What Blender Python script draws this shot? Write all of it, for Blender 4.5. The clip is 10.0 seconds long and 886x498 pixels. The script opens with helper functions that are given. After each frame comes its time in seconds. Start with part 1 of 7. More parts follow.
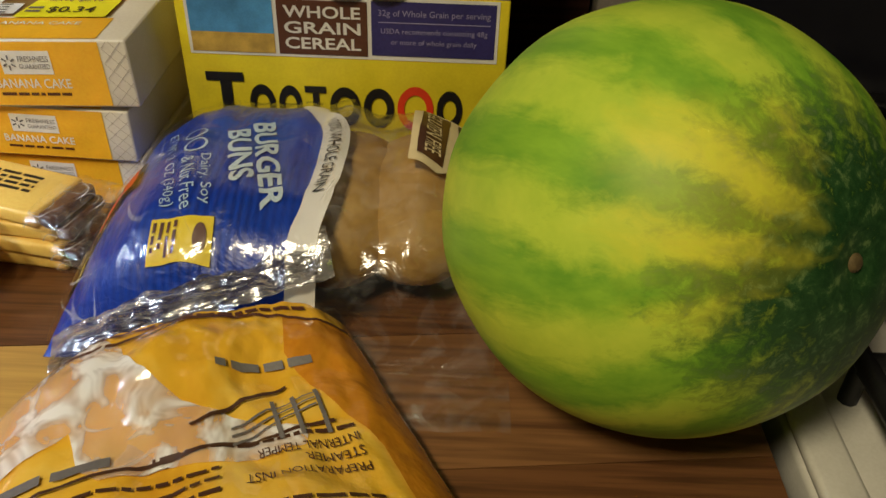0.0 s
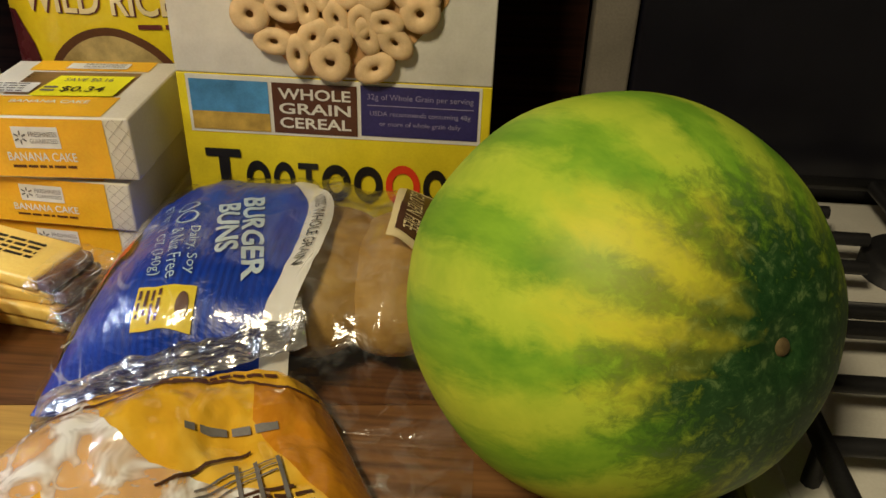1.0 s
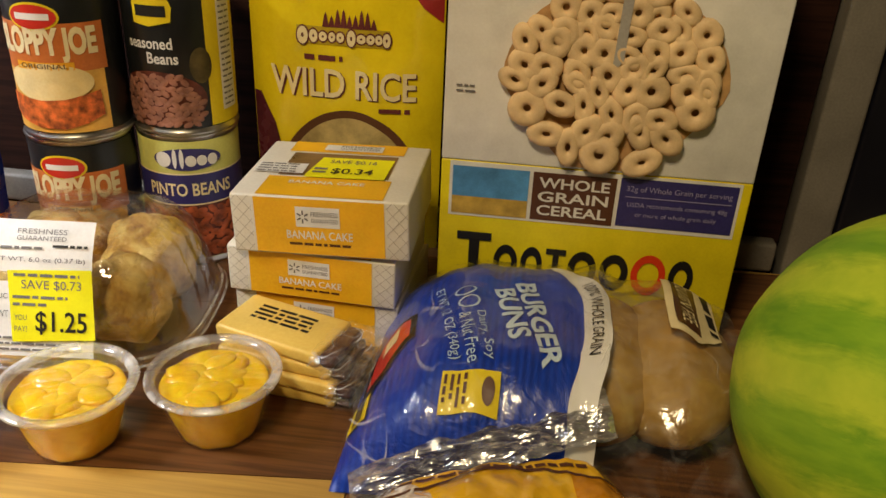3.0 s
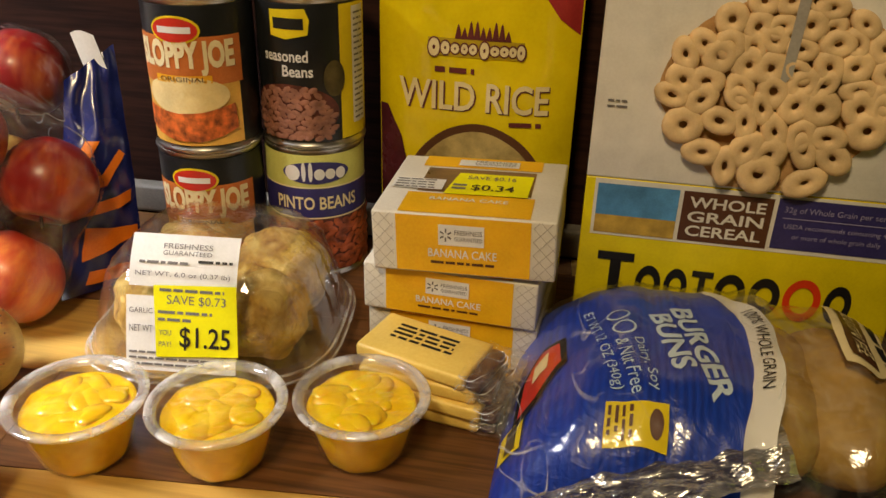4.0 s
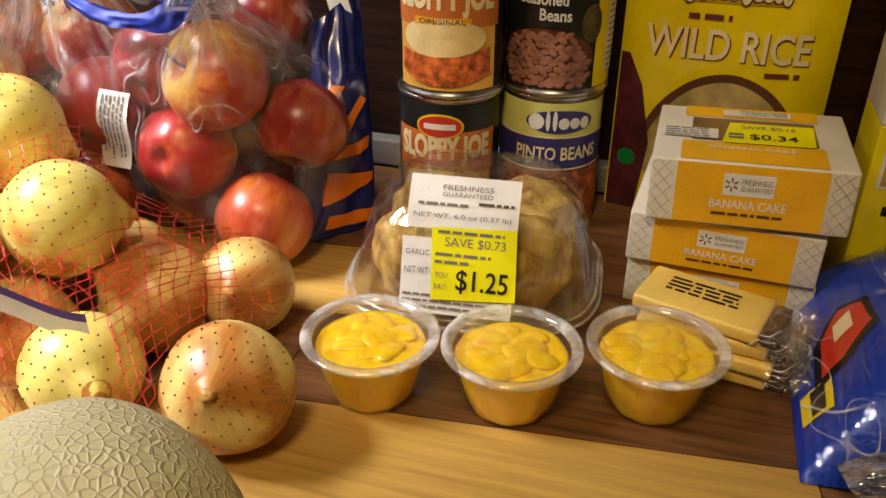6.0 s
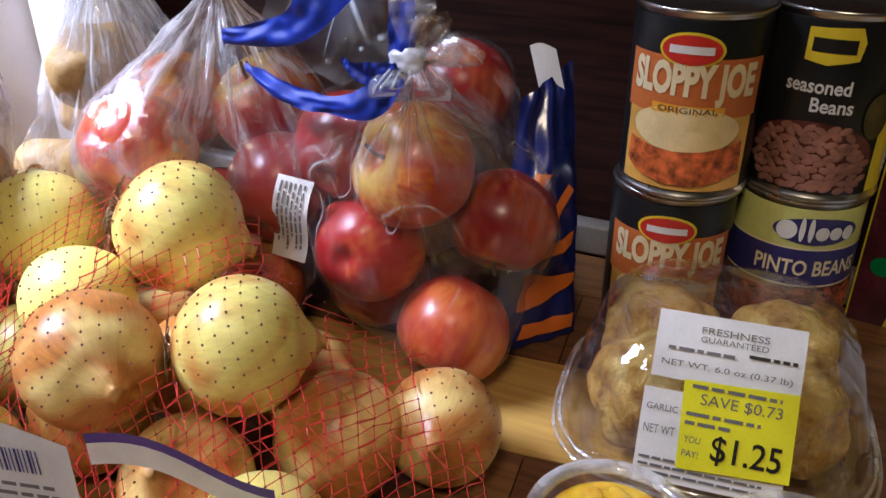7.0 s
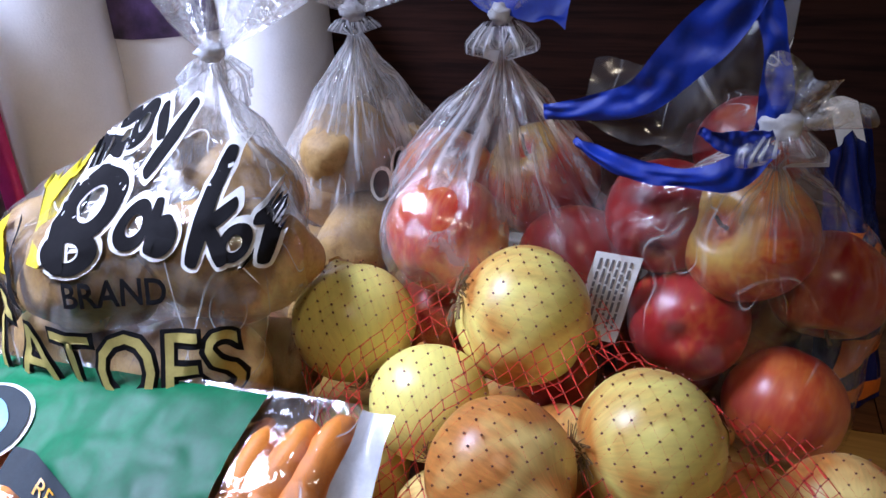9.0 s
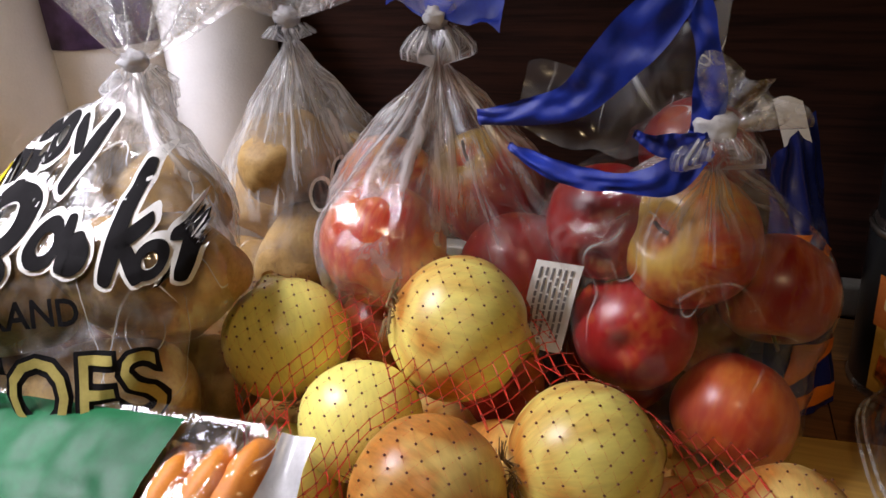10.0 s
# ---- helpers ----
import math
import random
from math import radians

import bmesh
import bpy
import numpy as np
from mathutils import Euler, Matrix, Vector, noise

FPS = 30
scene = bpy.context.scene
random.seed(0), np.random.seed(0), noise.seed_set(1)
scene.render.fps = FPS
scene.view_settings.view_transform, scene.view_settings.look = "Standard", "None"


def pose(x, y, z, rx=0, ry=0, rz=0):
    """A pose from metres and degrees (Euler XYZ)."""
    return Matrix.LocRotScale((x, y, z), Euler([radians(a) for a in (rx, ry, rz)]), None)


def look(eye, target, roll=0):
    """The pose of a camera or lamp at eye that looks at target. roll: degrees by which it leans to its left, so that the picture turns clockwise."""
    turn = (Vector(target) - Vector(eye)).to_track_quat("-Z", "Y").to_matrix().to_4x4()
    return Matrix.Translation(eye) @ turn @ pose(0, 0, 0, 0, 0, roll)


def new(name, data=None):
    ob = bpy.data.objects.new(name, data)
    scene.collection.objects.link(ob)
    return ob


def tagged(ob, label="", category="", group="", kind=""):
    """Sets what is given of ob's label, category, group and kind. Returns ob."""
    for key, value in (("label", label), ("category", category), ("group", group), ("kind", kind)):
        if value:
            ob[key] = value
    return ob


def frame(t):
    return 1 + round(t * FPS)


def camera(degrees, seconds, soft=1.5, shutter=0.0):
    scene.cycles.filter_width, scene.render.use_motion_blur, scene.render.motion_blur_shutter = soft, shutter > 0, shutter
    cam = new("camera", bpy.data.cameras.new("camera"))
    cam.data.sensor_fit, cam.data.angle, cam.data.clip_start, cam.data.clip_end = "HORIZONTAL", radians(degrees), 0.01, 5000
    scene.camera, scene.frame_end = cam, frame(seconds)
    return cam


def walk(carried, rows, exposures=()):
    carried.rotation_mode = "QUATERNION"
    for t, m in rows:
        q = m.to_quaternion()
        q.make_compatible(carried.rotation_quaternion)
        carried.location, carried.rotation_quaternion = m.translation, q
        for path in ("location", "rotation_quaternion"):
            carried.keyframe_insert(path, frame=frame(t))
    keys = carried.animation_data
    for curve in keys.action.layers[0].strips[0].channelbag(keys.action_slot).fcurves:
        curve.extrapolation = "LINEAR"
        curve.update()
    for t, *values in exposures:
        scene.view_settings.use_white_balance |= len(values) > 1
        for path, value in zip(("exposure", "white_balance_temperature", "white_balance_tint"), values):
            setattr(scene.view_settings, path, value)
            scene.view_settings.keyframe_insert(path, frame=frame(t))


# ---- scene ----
cam = camera(57.0, 10.0)
METRES, EYE, TILT, LEAN, TURN = 0.75, 0.294, 0.0, 0.0, 0.0
ROWS = [
    (0.0, 0.0, 0.0, 0.0, 1.31, -36.65, -1.77),
    (0.5, 0.0112, -0.0002, 0.0109, 1.38, -33.43, -1.41),
    (1.0, 0.0378, -0.0157, 0.0181, 3.61, -31.9, -1.81),
    (1.5, 0.027, -0.0266, 0.0204, 5.63, -31.88, -2.64),
    (2.0, -0.0369, -0.029, 0.0474, 6.78, -29.05, -1.91),
    (3.5, -0.1888, -0.0267, 0.0288, 9.19, -27.83, -1.78),
    (4.0, -0.22, -0.0242, 0.0359, 11.31, -27.44, -1.31),
    (4.5, -0.2305, -0.0285, 0.0303, 11.43, -27.48, -0.94),
    (5.0, -0.2659, -0.037, 0.023, 11.96, -27.86, -0.74),
    (5.5, -0.3142, -0.0634, 0.0036, 13.63, -28.47, -0.63),
    (7.0, -0.5176, 0.0466, 0.019, 24.31, -28.19, -0.02),
    (7.5, -0.5938, 0.063, 0.0143, 31.96, -26.83, 2.17),
    (8.0, -0.6805, 0.0243, 0.0376, 32.48, -25.72, 2.82),
    (8.5, -0.7407, 0.0047, 0.0351, 28.42, -25.62, 2.72),
    (9.0, -0.7494, -0.0062, 0.0326, 23.37, -25.13, 3.4),
    (9.5, -0.7569, 0.0166, 0.0258, 23.31, -24.67, 4.36),
    (10.0, -0.7249, 0.0237, 0.0248, 21.89, -24.72, 4.03),
]
PATH = [(t, pose(0, 0, EYE, TILT, LEAN, TURN) @ pose(METRES * x, METRES * y, METRES * z, 90 + pitch, roll, yaw)) for t, x, y, z, yaw, pitch, roll in ROWS]
PATH += [
    (2.2, look((-0.052, -0.027, 0.333), (-0.221, 1.740, -0.587), 3.0)),
    (3.3, look((-0.126, -0.028, 0.317), (-0.344, 1.728, -0.614), 2.1)),
    (5.7, look((-0.254, -0.053, 0.293), (-0.691, 1.645, -0.668), 0.7)),
    (6.8, look((-0.366, 0.021, 0.317), (-1.040, 1.615, -0.680), -0.3)),
]
PATH.sort(key=lambda row: row[0])
walk(cam, PATH, [(0.0, -0.02, 5600, 8), (1.0, 0.08, 5700, 8), (2.2, -0.05, 6000, 10), (3.5, -0.3, 6500, 12), (5.7, -0.5, 6900, 14), (6.8, -1.05, 5500, 20), (7.5, -1.45, 5100, 22), (8.6, -1.8, 5000, 21), (9.5, -2.05, 5700, 20), (10.0, -2.1, 6500, 18)])

# ---- light: warm kitchen lamp behind the viewer, cool window on the left ----
world = bpy.data.worlds.new("world")
scene.world = world
world.use_nodes = True
_bg = world.node_tree.nodes["Background"]
_bg.inputs[0].default_value = (1.0, 0.80, 0.55, 1)
_bg.inputs[1].default_value = 0.025


def area_lamp(name, eye, target, size, watts, colour, size_y=None):
    d = bpy.data.lights.new(name, "AREA")
    d.energy, d.color, d.size = watts, colour, size
    if size_y:
        d.shape, d.size_y = "RECTANGLE", size_y
    ob = new(name, d)
    ob.matrix_world = look(eye, target)
    return ob


area_lamp("kitchen_lamp", (-0.36, -0.36, 1.05), (-0.25, 0.35, 0.05), 0.20, 11.0, (1.0, 0.77, 0.43))
window_light = area_lamp("window_light", (-1.405, 0.08, 0.88), (-0.985, 0.32, 0.08), 0.5, 14.0, (0.92, 0.94, 1.0), 0.46)
window_light.data.spread = radians(50)  # narrow spread set to keep the daylight to this end of the worktop; no reveal built


# ---- materials ----
def nodes_of(name):
    m = bpy.data.materials.new(name)
    m.use_nodes = True
    nt = m.node_tree
    b = nt.nodes["Principled BSDF"]
    return m, nt, b


def put(nt, kind, **inputs):
    n = nt.nodes.new(kind)
    for k, v in inputs.items():
        n.inputs[k.replace("_", " ")].default_value = v
    return n


def rgb(c, a=1.0):
    return (c[0], c[1], c[2], a)


def ramp(nt, fac, stops):
    r = nt.nodes.new("ShaderNodeValToRGB")
    e = r.color_ramp.elements
    while len(e) < len(stops):
        e.new(0.5)
    for i, (p, c) in enumerate(stops):
        e[i].position, e[i].color = p, rgb(c)
    nt.links.new(fac, r.inputs[0])
    return r.outputs[0]


def bumped(nt, b, height, strength, dist=0.001):
    n = put(nt, "ShaderNodeBump", Strength=strength, Distance=dist)
    nt.links.new(height, n.inputs["Height"])
    nt.links.new(n.outputs[0], b.inputs["Normal"])


def coords(nt, scale=(1, 1, 1), rot=(0, 0, 0), kind="Object"):
    t = nt.nodes.new("ShaderNodeTexCoord")
    m = nt.nodes.new("ShaderNodeMapping")
    m.inputs["Scale"].default_value = scale
    m.inputs["Rotation"].default_value = rot
    nt.links.new(t.outputs[kind], m.inputs[0])
    return m.outputs[0]


def noise_at(nt, vec, scale, detail=4, rough=0.55, distort=0.0):
    n = put(nt, "ShaderNodeTexNoise", Scale=scale, Detail=detail, Roughness=rough, Distortion=distort)
    if vec is not None:
        nt.links.new(vec, n.inputs["Vector"])
    return n.outputs[0]


def mix(nt, fac, a, b, blend="MIX"):
    n = nt.nodes.new("ShaderNodeMix")
    n.data_type, n.blend_type = "RGBA", blend
    for sock, v in ((n.inputs[0], fac), (n.inputs[6], a), (n.inputs[7], b)):
        if isinstance(v, (int, float)):
            sock.default_value = v
        elif isinstance(v, tuple):
            sock.default_value = rgb(v)
        else:
            nt.links.new(v, sock)
    return n.outputs[2]


def paint(name, col, rough=0.5, var=0.18, scale=60.0, bump=0.15, metal=0.0, coat=0.0):
    """Printed card, film or paint: one colour with faint blotches and fine grain."""
    m, nt, b = nodes_of(name)
    v = coords(nt)
    big, fine = noise_at(nt, v, scale * 0.4, 3), noise_at(nt, v, scale * 9, 2)
    dark = tuple(c * (1 - var) for c in col)
    light = tuple(min(1, c * (1 + var * 0.5)) for c in col)
    c = ramp(nt, big, [(0.3, dark), (0.7, light)])
    c = mix(nt, 0.12, c, ramp(nt, fine, [(0.3, (0.0, 0.0, 0.0)), (0.7, (1, 1, 1))]), "SOFT_LIGHT")
    nt.links.new(c, b.inputs["Base Color"])
    r = nt.nodes.new("ShaderNodeMapRange")
    r.inputs["To Min"].default_value, r.inputs["To Max"].default_value = max(0.03, rough - 0.08), rough + 0.1
    nt.links.new(big, r.inputs["Value"])
    nt.links.new(r.outputs[0], b.inputs["Roughness"])
    b.inputs["Metallic"].default_value = metal
    b.inputs["Coat Weight"].default_value = coat
    b.inputs["Coat Roughness"].default_value = 0.08
    if bump:
        bumped(nt, b, fine, bump, 0.0004)
    return m


def film(name, tint=(1, 1, 1), haze=0.06, gloss=0.16, rough=0.07, wrinkle=0.6, scale=55.0, stretch=(1, 1, 1), crease=0.0):
    """Clear plastic: see-through, glossy, slightly milky on the creases; crease paints in white glint lines."""
    m, nt, b = nodes_of(name)
    out = nt.nodes["Material Output"]
    nt.nodes.remove(b)
    v = coords(nt, stretch)
    n1 = noise_at(nt, v, scale, 3, 0.5, 1.2)
    n2 = noise_at(nt, v, scale * 3.1, 3, 0.6, 0.6)
    add = put(nt, "ShaderNodeMath")
    nt.links.new(n1, add.inputs[0])
    nt.links.new(n2, add.inputs[1])
    bump = put(nt, "ShaderNodeBump", Strength=wrinkle, Distance=0.0016)
    nt.links.new(add.outputs[0], bump.inputs["Height"])
    clear = put(nt, "ShaderNodeBsdfTransparent", Color=rgb(tint))
    shine = put(nt, "ShaderNodeBsdfGlossy", Color=(1, 1, 1, 1), Roughness=rough)
    milk = put(nt, "ShaderNodeBsdfDiffuse", Color=(0.9, 0.9, 0.9, 1))
    nt.links.new(bump.outputs[0], shine.inputs["Normal"])
    a = nt.nodes.new("ShaderNodeMixShader")
    hz = nt.nodes.new("ShaderNodeMapRange")
    hz.inputs["From Min"].default_value, hz.inputs["From Max"].default_value = 0.45, 0.75
    hz.inputs["To Min"].default_value, hz.inputs["To Max"].default_value = haze * 0.3, haze * 3
    nt.links.new(n2, hz.inputs["Value"])
    amount = hz.outputs[0]
    if crease:
        # thin white noise lines painted into the haze as glints on sharp folds
        for k, size in ((0, 0.8), (1, 1.9)):
            line = noise_at(nt, coords(nt, stretch, (0.7 * k, 0.4, 1.1 * k)), scale * size, 0, 0.4, 0.1)
            thin = ramp(nt, line, [(0.490, (0, 0, 0)), (0.499, (1, 1, 1)), (0.501, (1, 1, 1)), (0.510, (0, 0, 0))])
            patch = ramp(nt, noise_at(nt, v, scale * 0.9, 2), [(0.52, (0, 0, 0)), (0.64, (crease, crease, crease))])
            mul = put(nt, "ShaderNodeMath")
            mul.operation = "MULTIPLY"
            nt.links.new(thin, mul.inputs[0])
            nt.links.new(patch, mul.inputs[1])
            tot = put(nt, "ShaderNodeMath")
            tot.operation, tot.use_clamp = "ADD", True
            nt.links.new(mul.outputs[0], tot.inputs[0])
            nt.links.new(amount, tot.inputs[1])
            amount = tot.outputs[0]
    nt.links.new(amount, a.inputs[0])
    nt.links.new(clear.outputs[0], a.inputs[1])
    nt.links.new(milk.outputs[0], a.inputs[2])
    lw = put(nt, "ShaderNodeLayerWeight", Blend=0.5)
    fr = put(nt, "ShaderNodeMath")
    fr.operation = "POWER"
    fr.inputs[1].default_value = 3.5
    nt.links.new(lw.outputs["Facing"], fr.inputs[0])
    g = put(nt, "ShaderNodeMath")
    g.operation = "MULTIPLY_ADD"
    nt.links.new(fr.outputs[0], g.inputs[0])
    g.inputs[1].default_value, g.inputs[2].default_value = 0.45, 0.02 + gloss * 0.12
    z = nt.nodes.new("ShaderNodeMixShader")
    nt.links.new(g.outputs[0], z.inputs[0])
    nt.links.new(a.outputs[0], z.inputs[1])
    nt.links.new(shine.outputs[0], z.inputs[2])
    nt.links.new(z.outputs[0], out.inputs[0])
    return m


def wood(name, light, dark, along="x", scale=1.0, rough=0.38, streak=0.55):
    m, nt, b = nodes_of(name)
    st = (1.2, 26, 26) if along == "x" else (26, 1.2, 26)
    v = coords(nt, tuple(s * scale for s in st))
    oi = nt.nodes.new("ShaderNodeObjectInfo")
    sh = nt.nodes.new("ShaderNodeVectorMath")
    sc = nt.nodes.new("ShaderNodeVectorMath")
    sc.operation = "SCALE"
    cb = nt.nodes.new("ShaderNodeCombineXYZ")
    for i in range(3):
        nt.links.new(oi.outputs["Random"], cb.inputs[i])
    nt.links.new(cb.outputs[0], sc.inputs[0])
    sc.inputs["Scale"].default_value = 37.0
    nt.links.new(v, sh.inputs[0])
    nt.links.new(sc.outputs[0], sh.inputs[1])
    g1 = noise_at(nt, sh.outputs[0], 2.2, 6, 0.62, 0.5)
    g2 = noise_at(nt, sh.outputs[0], 9.0, 3, 0.6, 0.2)
    c = ramp(nt, g1, [(0.28, dark), (0.5, tuple((a + d) / 2 for a, d in zip(light, dark))), (0.72, light)])
    c = mix(nt, streak, c, ramp(nt, g2, [(0.35, tuple(x * 0.55 for x in dark)), (0.6, light)]))
    nt.links.new(c, b.inputs["Base Color"])
    b.inputs["Roughness"].default_value = rough
    bumped(nt, b, g2, 0.12, 0.0006)
    return m


# ---- building helpers ----
def mesh_of(bm, name="mesh", smooth=True):
    me = bpy.data.meshes.new(name)
    bm.to_mesh(me)
    bm.free()
    if smooth:
        for p in me.polygons:
            p.use_smooth = True
    return me


def part(name, bm, material, parent, label="", smooth=True):
    me = bm if isinstance(bm, bpy.types.Mesh) else mesh_of(bm, name, smooth)
    if material and not me.materials:
        me.materials.append(material)
    ob = new(name, me)
    ob.parent = parent
    if label:
        ob["label"] = label
    return ob


def thing(name, at, label, category, group="", rz=0.0, kind=""):
    e = new(name)
    e.empty_display_size = 0.03
    e.matrix_world = at if isinstance(at, Matrix) else pose(*at, 0, 0, rz)
    return tagged(e, label, category, group, kind)


def box_bm(x0, y0, z0, x1, y1, z1, bevel=0.0, seg=2):
    bm = bmesh.new()
    bmesh.ops.create_cube(bm, size=1, matrix=Matrix.Translation(((x0 + x1) / 2, (y0 + y1) / 2, (z0 + z1) / 2)) @ Matrix.Diagonal((x1 - x0, y1 - y0, z1 - z0, 1)))
    if bevel:
        bmesh.ops.bevel(bm, geom=bm.edges[:], offset=bevel, segments=seg, profile=0.6, affect="EDGES")
    return bm


def lathe(profile, n=48, close=True):
    """Turns (radius, height) pairs round z."""
    bm = bmesh.new()
    rings = []
    for r, z in profile:
        if r < 1e-6:
            rings.append([bm.verts.new((0, 0, z))])
        else:
            rings.append([bm.verts.new((r * math.cos(2 * math.pi * i / n), r * math.sin(2 * math.pi * i / n), z)) for i in range(n)])
    for a, b in zip(rings, rings[1:]):
        for i in range(n):
            j = (i + 1) % n
            if len(a) == 1 and len(b) == 1:
                continue
            if len(a) == 1:
                bm.faces.new((a[0], b[j], b[i]))
            elif len(b) == 1:
                bm.faces.new((a[i], a[j], b[0]))
            else:
                bm.faces.new((a[i], a[j], b[j], b[i]))
    bmesh.ops.recalc_face_normals(bm, faces=bm.faces[:])
    return bm


def grid(fn, nu, nv, wrap=False):
    """A sheet of fn(u, v) with u, v in 0..1."""
    bm = bmesh.new()
    vs = [[bm.verts.new(fn(i / nu, j / nv)) for j in range(nv + 1)] for i in range(nu if wrap else nu + 1)]
    for i in range(nu):
        for j in range(nv):
            k = (i + 1) % len(vs) if wrap else i + 1
            try:
                bm.faces.new((vs[i][j], vs[k][j], vs[k][j + 1], vs[i][j + 1]))
            except ValueError:
                pass
    return bm


def flat(o, ax, ay, lift=0.0):
    o, ax, ay = Vector(o), Vector(ax).normalized(), Vector(ay).normalized()
    n = ax.cross(ay)
    return lambda x, y, h=0.0: o + ax * x + ay * y + n * (lift + h)


def round_can(cx, cy, r, z0, front=-90.0, lift=0.0):
    def f(x, y, h=0.0):
        a = radians(front) + x / r
        q = r + lift + h
        return Vector((cx + q * math.cos(a), cy + q * math.sin(a), z0 + y))
    return f


def rect(place, x0, y0, x1, y1, nx=1, ny=1, h=0.0):
    return grid(lambda u, v: place(x0 + (x1 - x0) * u, y0 + (y1 - y0) * v, h), nx, ny)


def outline(place, pts, h=0.0, cuts=0):
    """A flat shape from a few corner points, laid on a surface."""
    bm = bmesh.new()
    f = bm.faces.new([bm.verts.new((x, y, 0)) for x, y in pts])
    bmesh.ops.triangulate(bm, faces=[f])
    for _ in range(cuts):
        bmesh.ops.subdivide_edges(bm, edges=bm.edges[:], cuts=1, use_grid_fill=True)
    for v in bm.verts:
        v.co = place(v.co.x, v.co.y, h)
    return bm


def oval(place, cx, cy, rx, ry, h=0.0, n=28, rings=3, a0=0.0, a1=360.0, inner=0.0):
    def f(u, v):
        a = radians(a0 + (a1 - a0) * u)
        q = inner + (1 - inner) * v
        return place(cx + rx * q * math.cos(a), cy + ry * q * math.sin(a), h)
    return grid(f, n, rings)


def lettering(s, place, x, y, w, hgt, material, parent, h=0.0006, name="lettering", long_edge=0.004, shear=0.0, bold=0.0):
    """Words in the built-in font, fitted to a box w wide and hgt high about (x, y), laid on a surface."""
    cu = bpy.data.curves.new(name, "FONT")
    cu.body, cu.size, cu.resolution_u, cu.offset, cu.shear = s, 1.0, 3, bold, shear
    tmp = bpy.data.objects.new(name, cu)
    scene.collection.objects.link(tmp)
    me = bpy.data.meshes.new_from_object(tmp.evaluated_get(bpy.context.evaluated_depsgraph_get()))
    bpy.data.objects.remove(tmp)
    bpy.data.curves.remove(cu)
    bm = bmesh.new()
    bm.from_mesh(me)
    bpy.data.meshes.remove(me)
    xs, ys = [v.co.x for v in bm.verts], [v.co.y for v in bm.verts]
    sx, sy = w / max(1e-6, max(xs) - min(xs)), hgt / max(1e-6, max(ys) - min(ys))
    mx, my = (max(xs) + min(xs)) / 2, (max(ys) + min(ys)) / 2
    for v in bm.verts:
        v.co = (x + (v.co.x - mx) * sx, y + (v.co.y - my) * sy, 0)
    for _ in range(3):
        long = [e for e in bm.edges if e.calc_length() > long_edge]
        if not long:
            break
        bmesh.ops.subdivide_edges(bm, edges=long, cuts=1)
        bmesh.ops.triangulate(bm, faces=[f for f in bm.faces if len(f.verts) > 3])
    for v in bm.verts:
        v.co = place(v.co.x, v.co.y, h)
    return part(name, bm, material, parent)


def bars(place, x0, x1, y_top, step, rows, thick, material, parent, h=0.0006, seed=1, ragged=0.25, name="small_print"):
    """Unreadable small print: broken bars, one mesh."""
    rnd = random.Random(seed)
    bm = bmesh.new()
    for k in range(rows):
        y = y_top - k * step
        x = x0
        end = x1 - (x1 - x0) * ragged * rnd.random()
        while x < end:
            w = thick * rnd.uniform(1.5, 6)
            e = min(end, x + w)
            n = max(1, int((e - x) / 0.004))
            prev = None
            for i in range(n + 1):
                q = x + (e - x) * i / n
                a, b = bm.verts.new(place(q, y, h)), bm.verts.new(place(q, y - thick, h))
                if prev:
                    bm.faces.new((prev[0], prev[1], b, a))
                prev = (a, b)
            x = e + thick * 0.8
    return part(name, bm, material, parent)


def blob(r, squash=(1, 1, 1), rough=0.06, freq=2.0, seed=0.0, sub=4):
    bm = bmesh.new()
    bmesh.ops.create_icosphere(bm, subdivisions=sub, radius=1)
    for v in bm.verts:
        n = noise.noise(v.co * freq + Vector((seed * 7.3, seed * 3.1, seed))) * rough
        v.co = Vector((v.co.x * squash[0], v.co.y * squash[1], v.co.z * squash[2])) * r * (1 + n)
    return bm


def tube(points, r, sides=6):
    """A thin round strand along points."""
    bm = bmesh.new()
    add_tube(bm, points, r, sides)
    return bm


def add_tube(bm, points, r, sides=6):
    pts = [Vector(p) for p in points]
    rings = []
    for i, p in enumerate(pts):
        d = (pts[min(i + 1, len(pts) - 1)] - pts[max(i - 1, 0)]).normalized()
        a = d.orthogonal().normalized()
        b = d.cross(a)
        rings.append([bm.verts.new(p + (a * math.cos(2 * math.pi * k / sides) + b * math.sin(2 * math.pi * k / sides)) * r) for k in range(sides)])
    for p, q in zip(rings, rings[1:]):
        for k in range(sides):
            l = (k + 1) % sides
            bm.faces.new((p[k], p[l], q[l], q[k]))


# common print colours
BLACK = paint("ink_black", (0.012, 0.011, 0.012), 0.42, bump=0.0)
MATT_BLACK = paint("ink_matt_black", (0.008, 0.007, 0.008), 0.8, bump=0.0)
MATT_BLACK.node_tree.nodes["Principled BSDF"].inputs["Specular IOR Level"].default_value = 0.12
WHITE = paint("white_paper", (0.78, 0.77, 0.74), 0.5)
GREY_INK = paint("grey_ink", (0.16, 0.15, 0.15), 0.5, bump=0)
YELLOW = paint("print_yellow", (0.80, 0.62, 0.01), 0.4)
STICKER = paint("sticker_yellow", (0.86, 0.82, 0.0), 0.45)
RED = paint("print_red", (0.62, 0.03, 0.015), 0.4)
ORANGE = paint("print_orange", (0.86, 0.42, 0.015), 0.42)
BROWN = paint("print_brown", (0.10, 0.035, 0.015), 0.45)
NAVY = paint("print_navy", (0.035, 0.03, 0.16), 0.4)
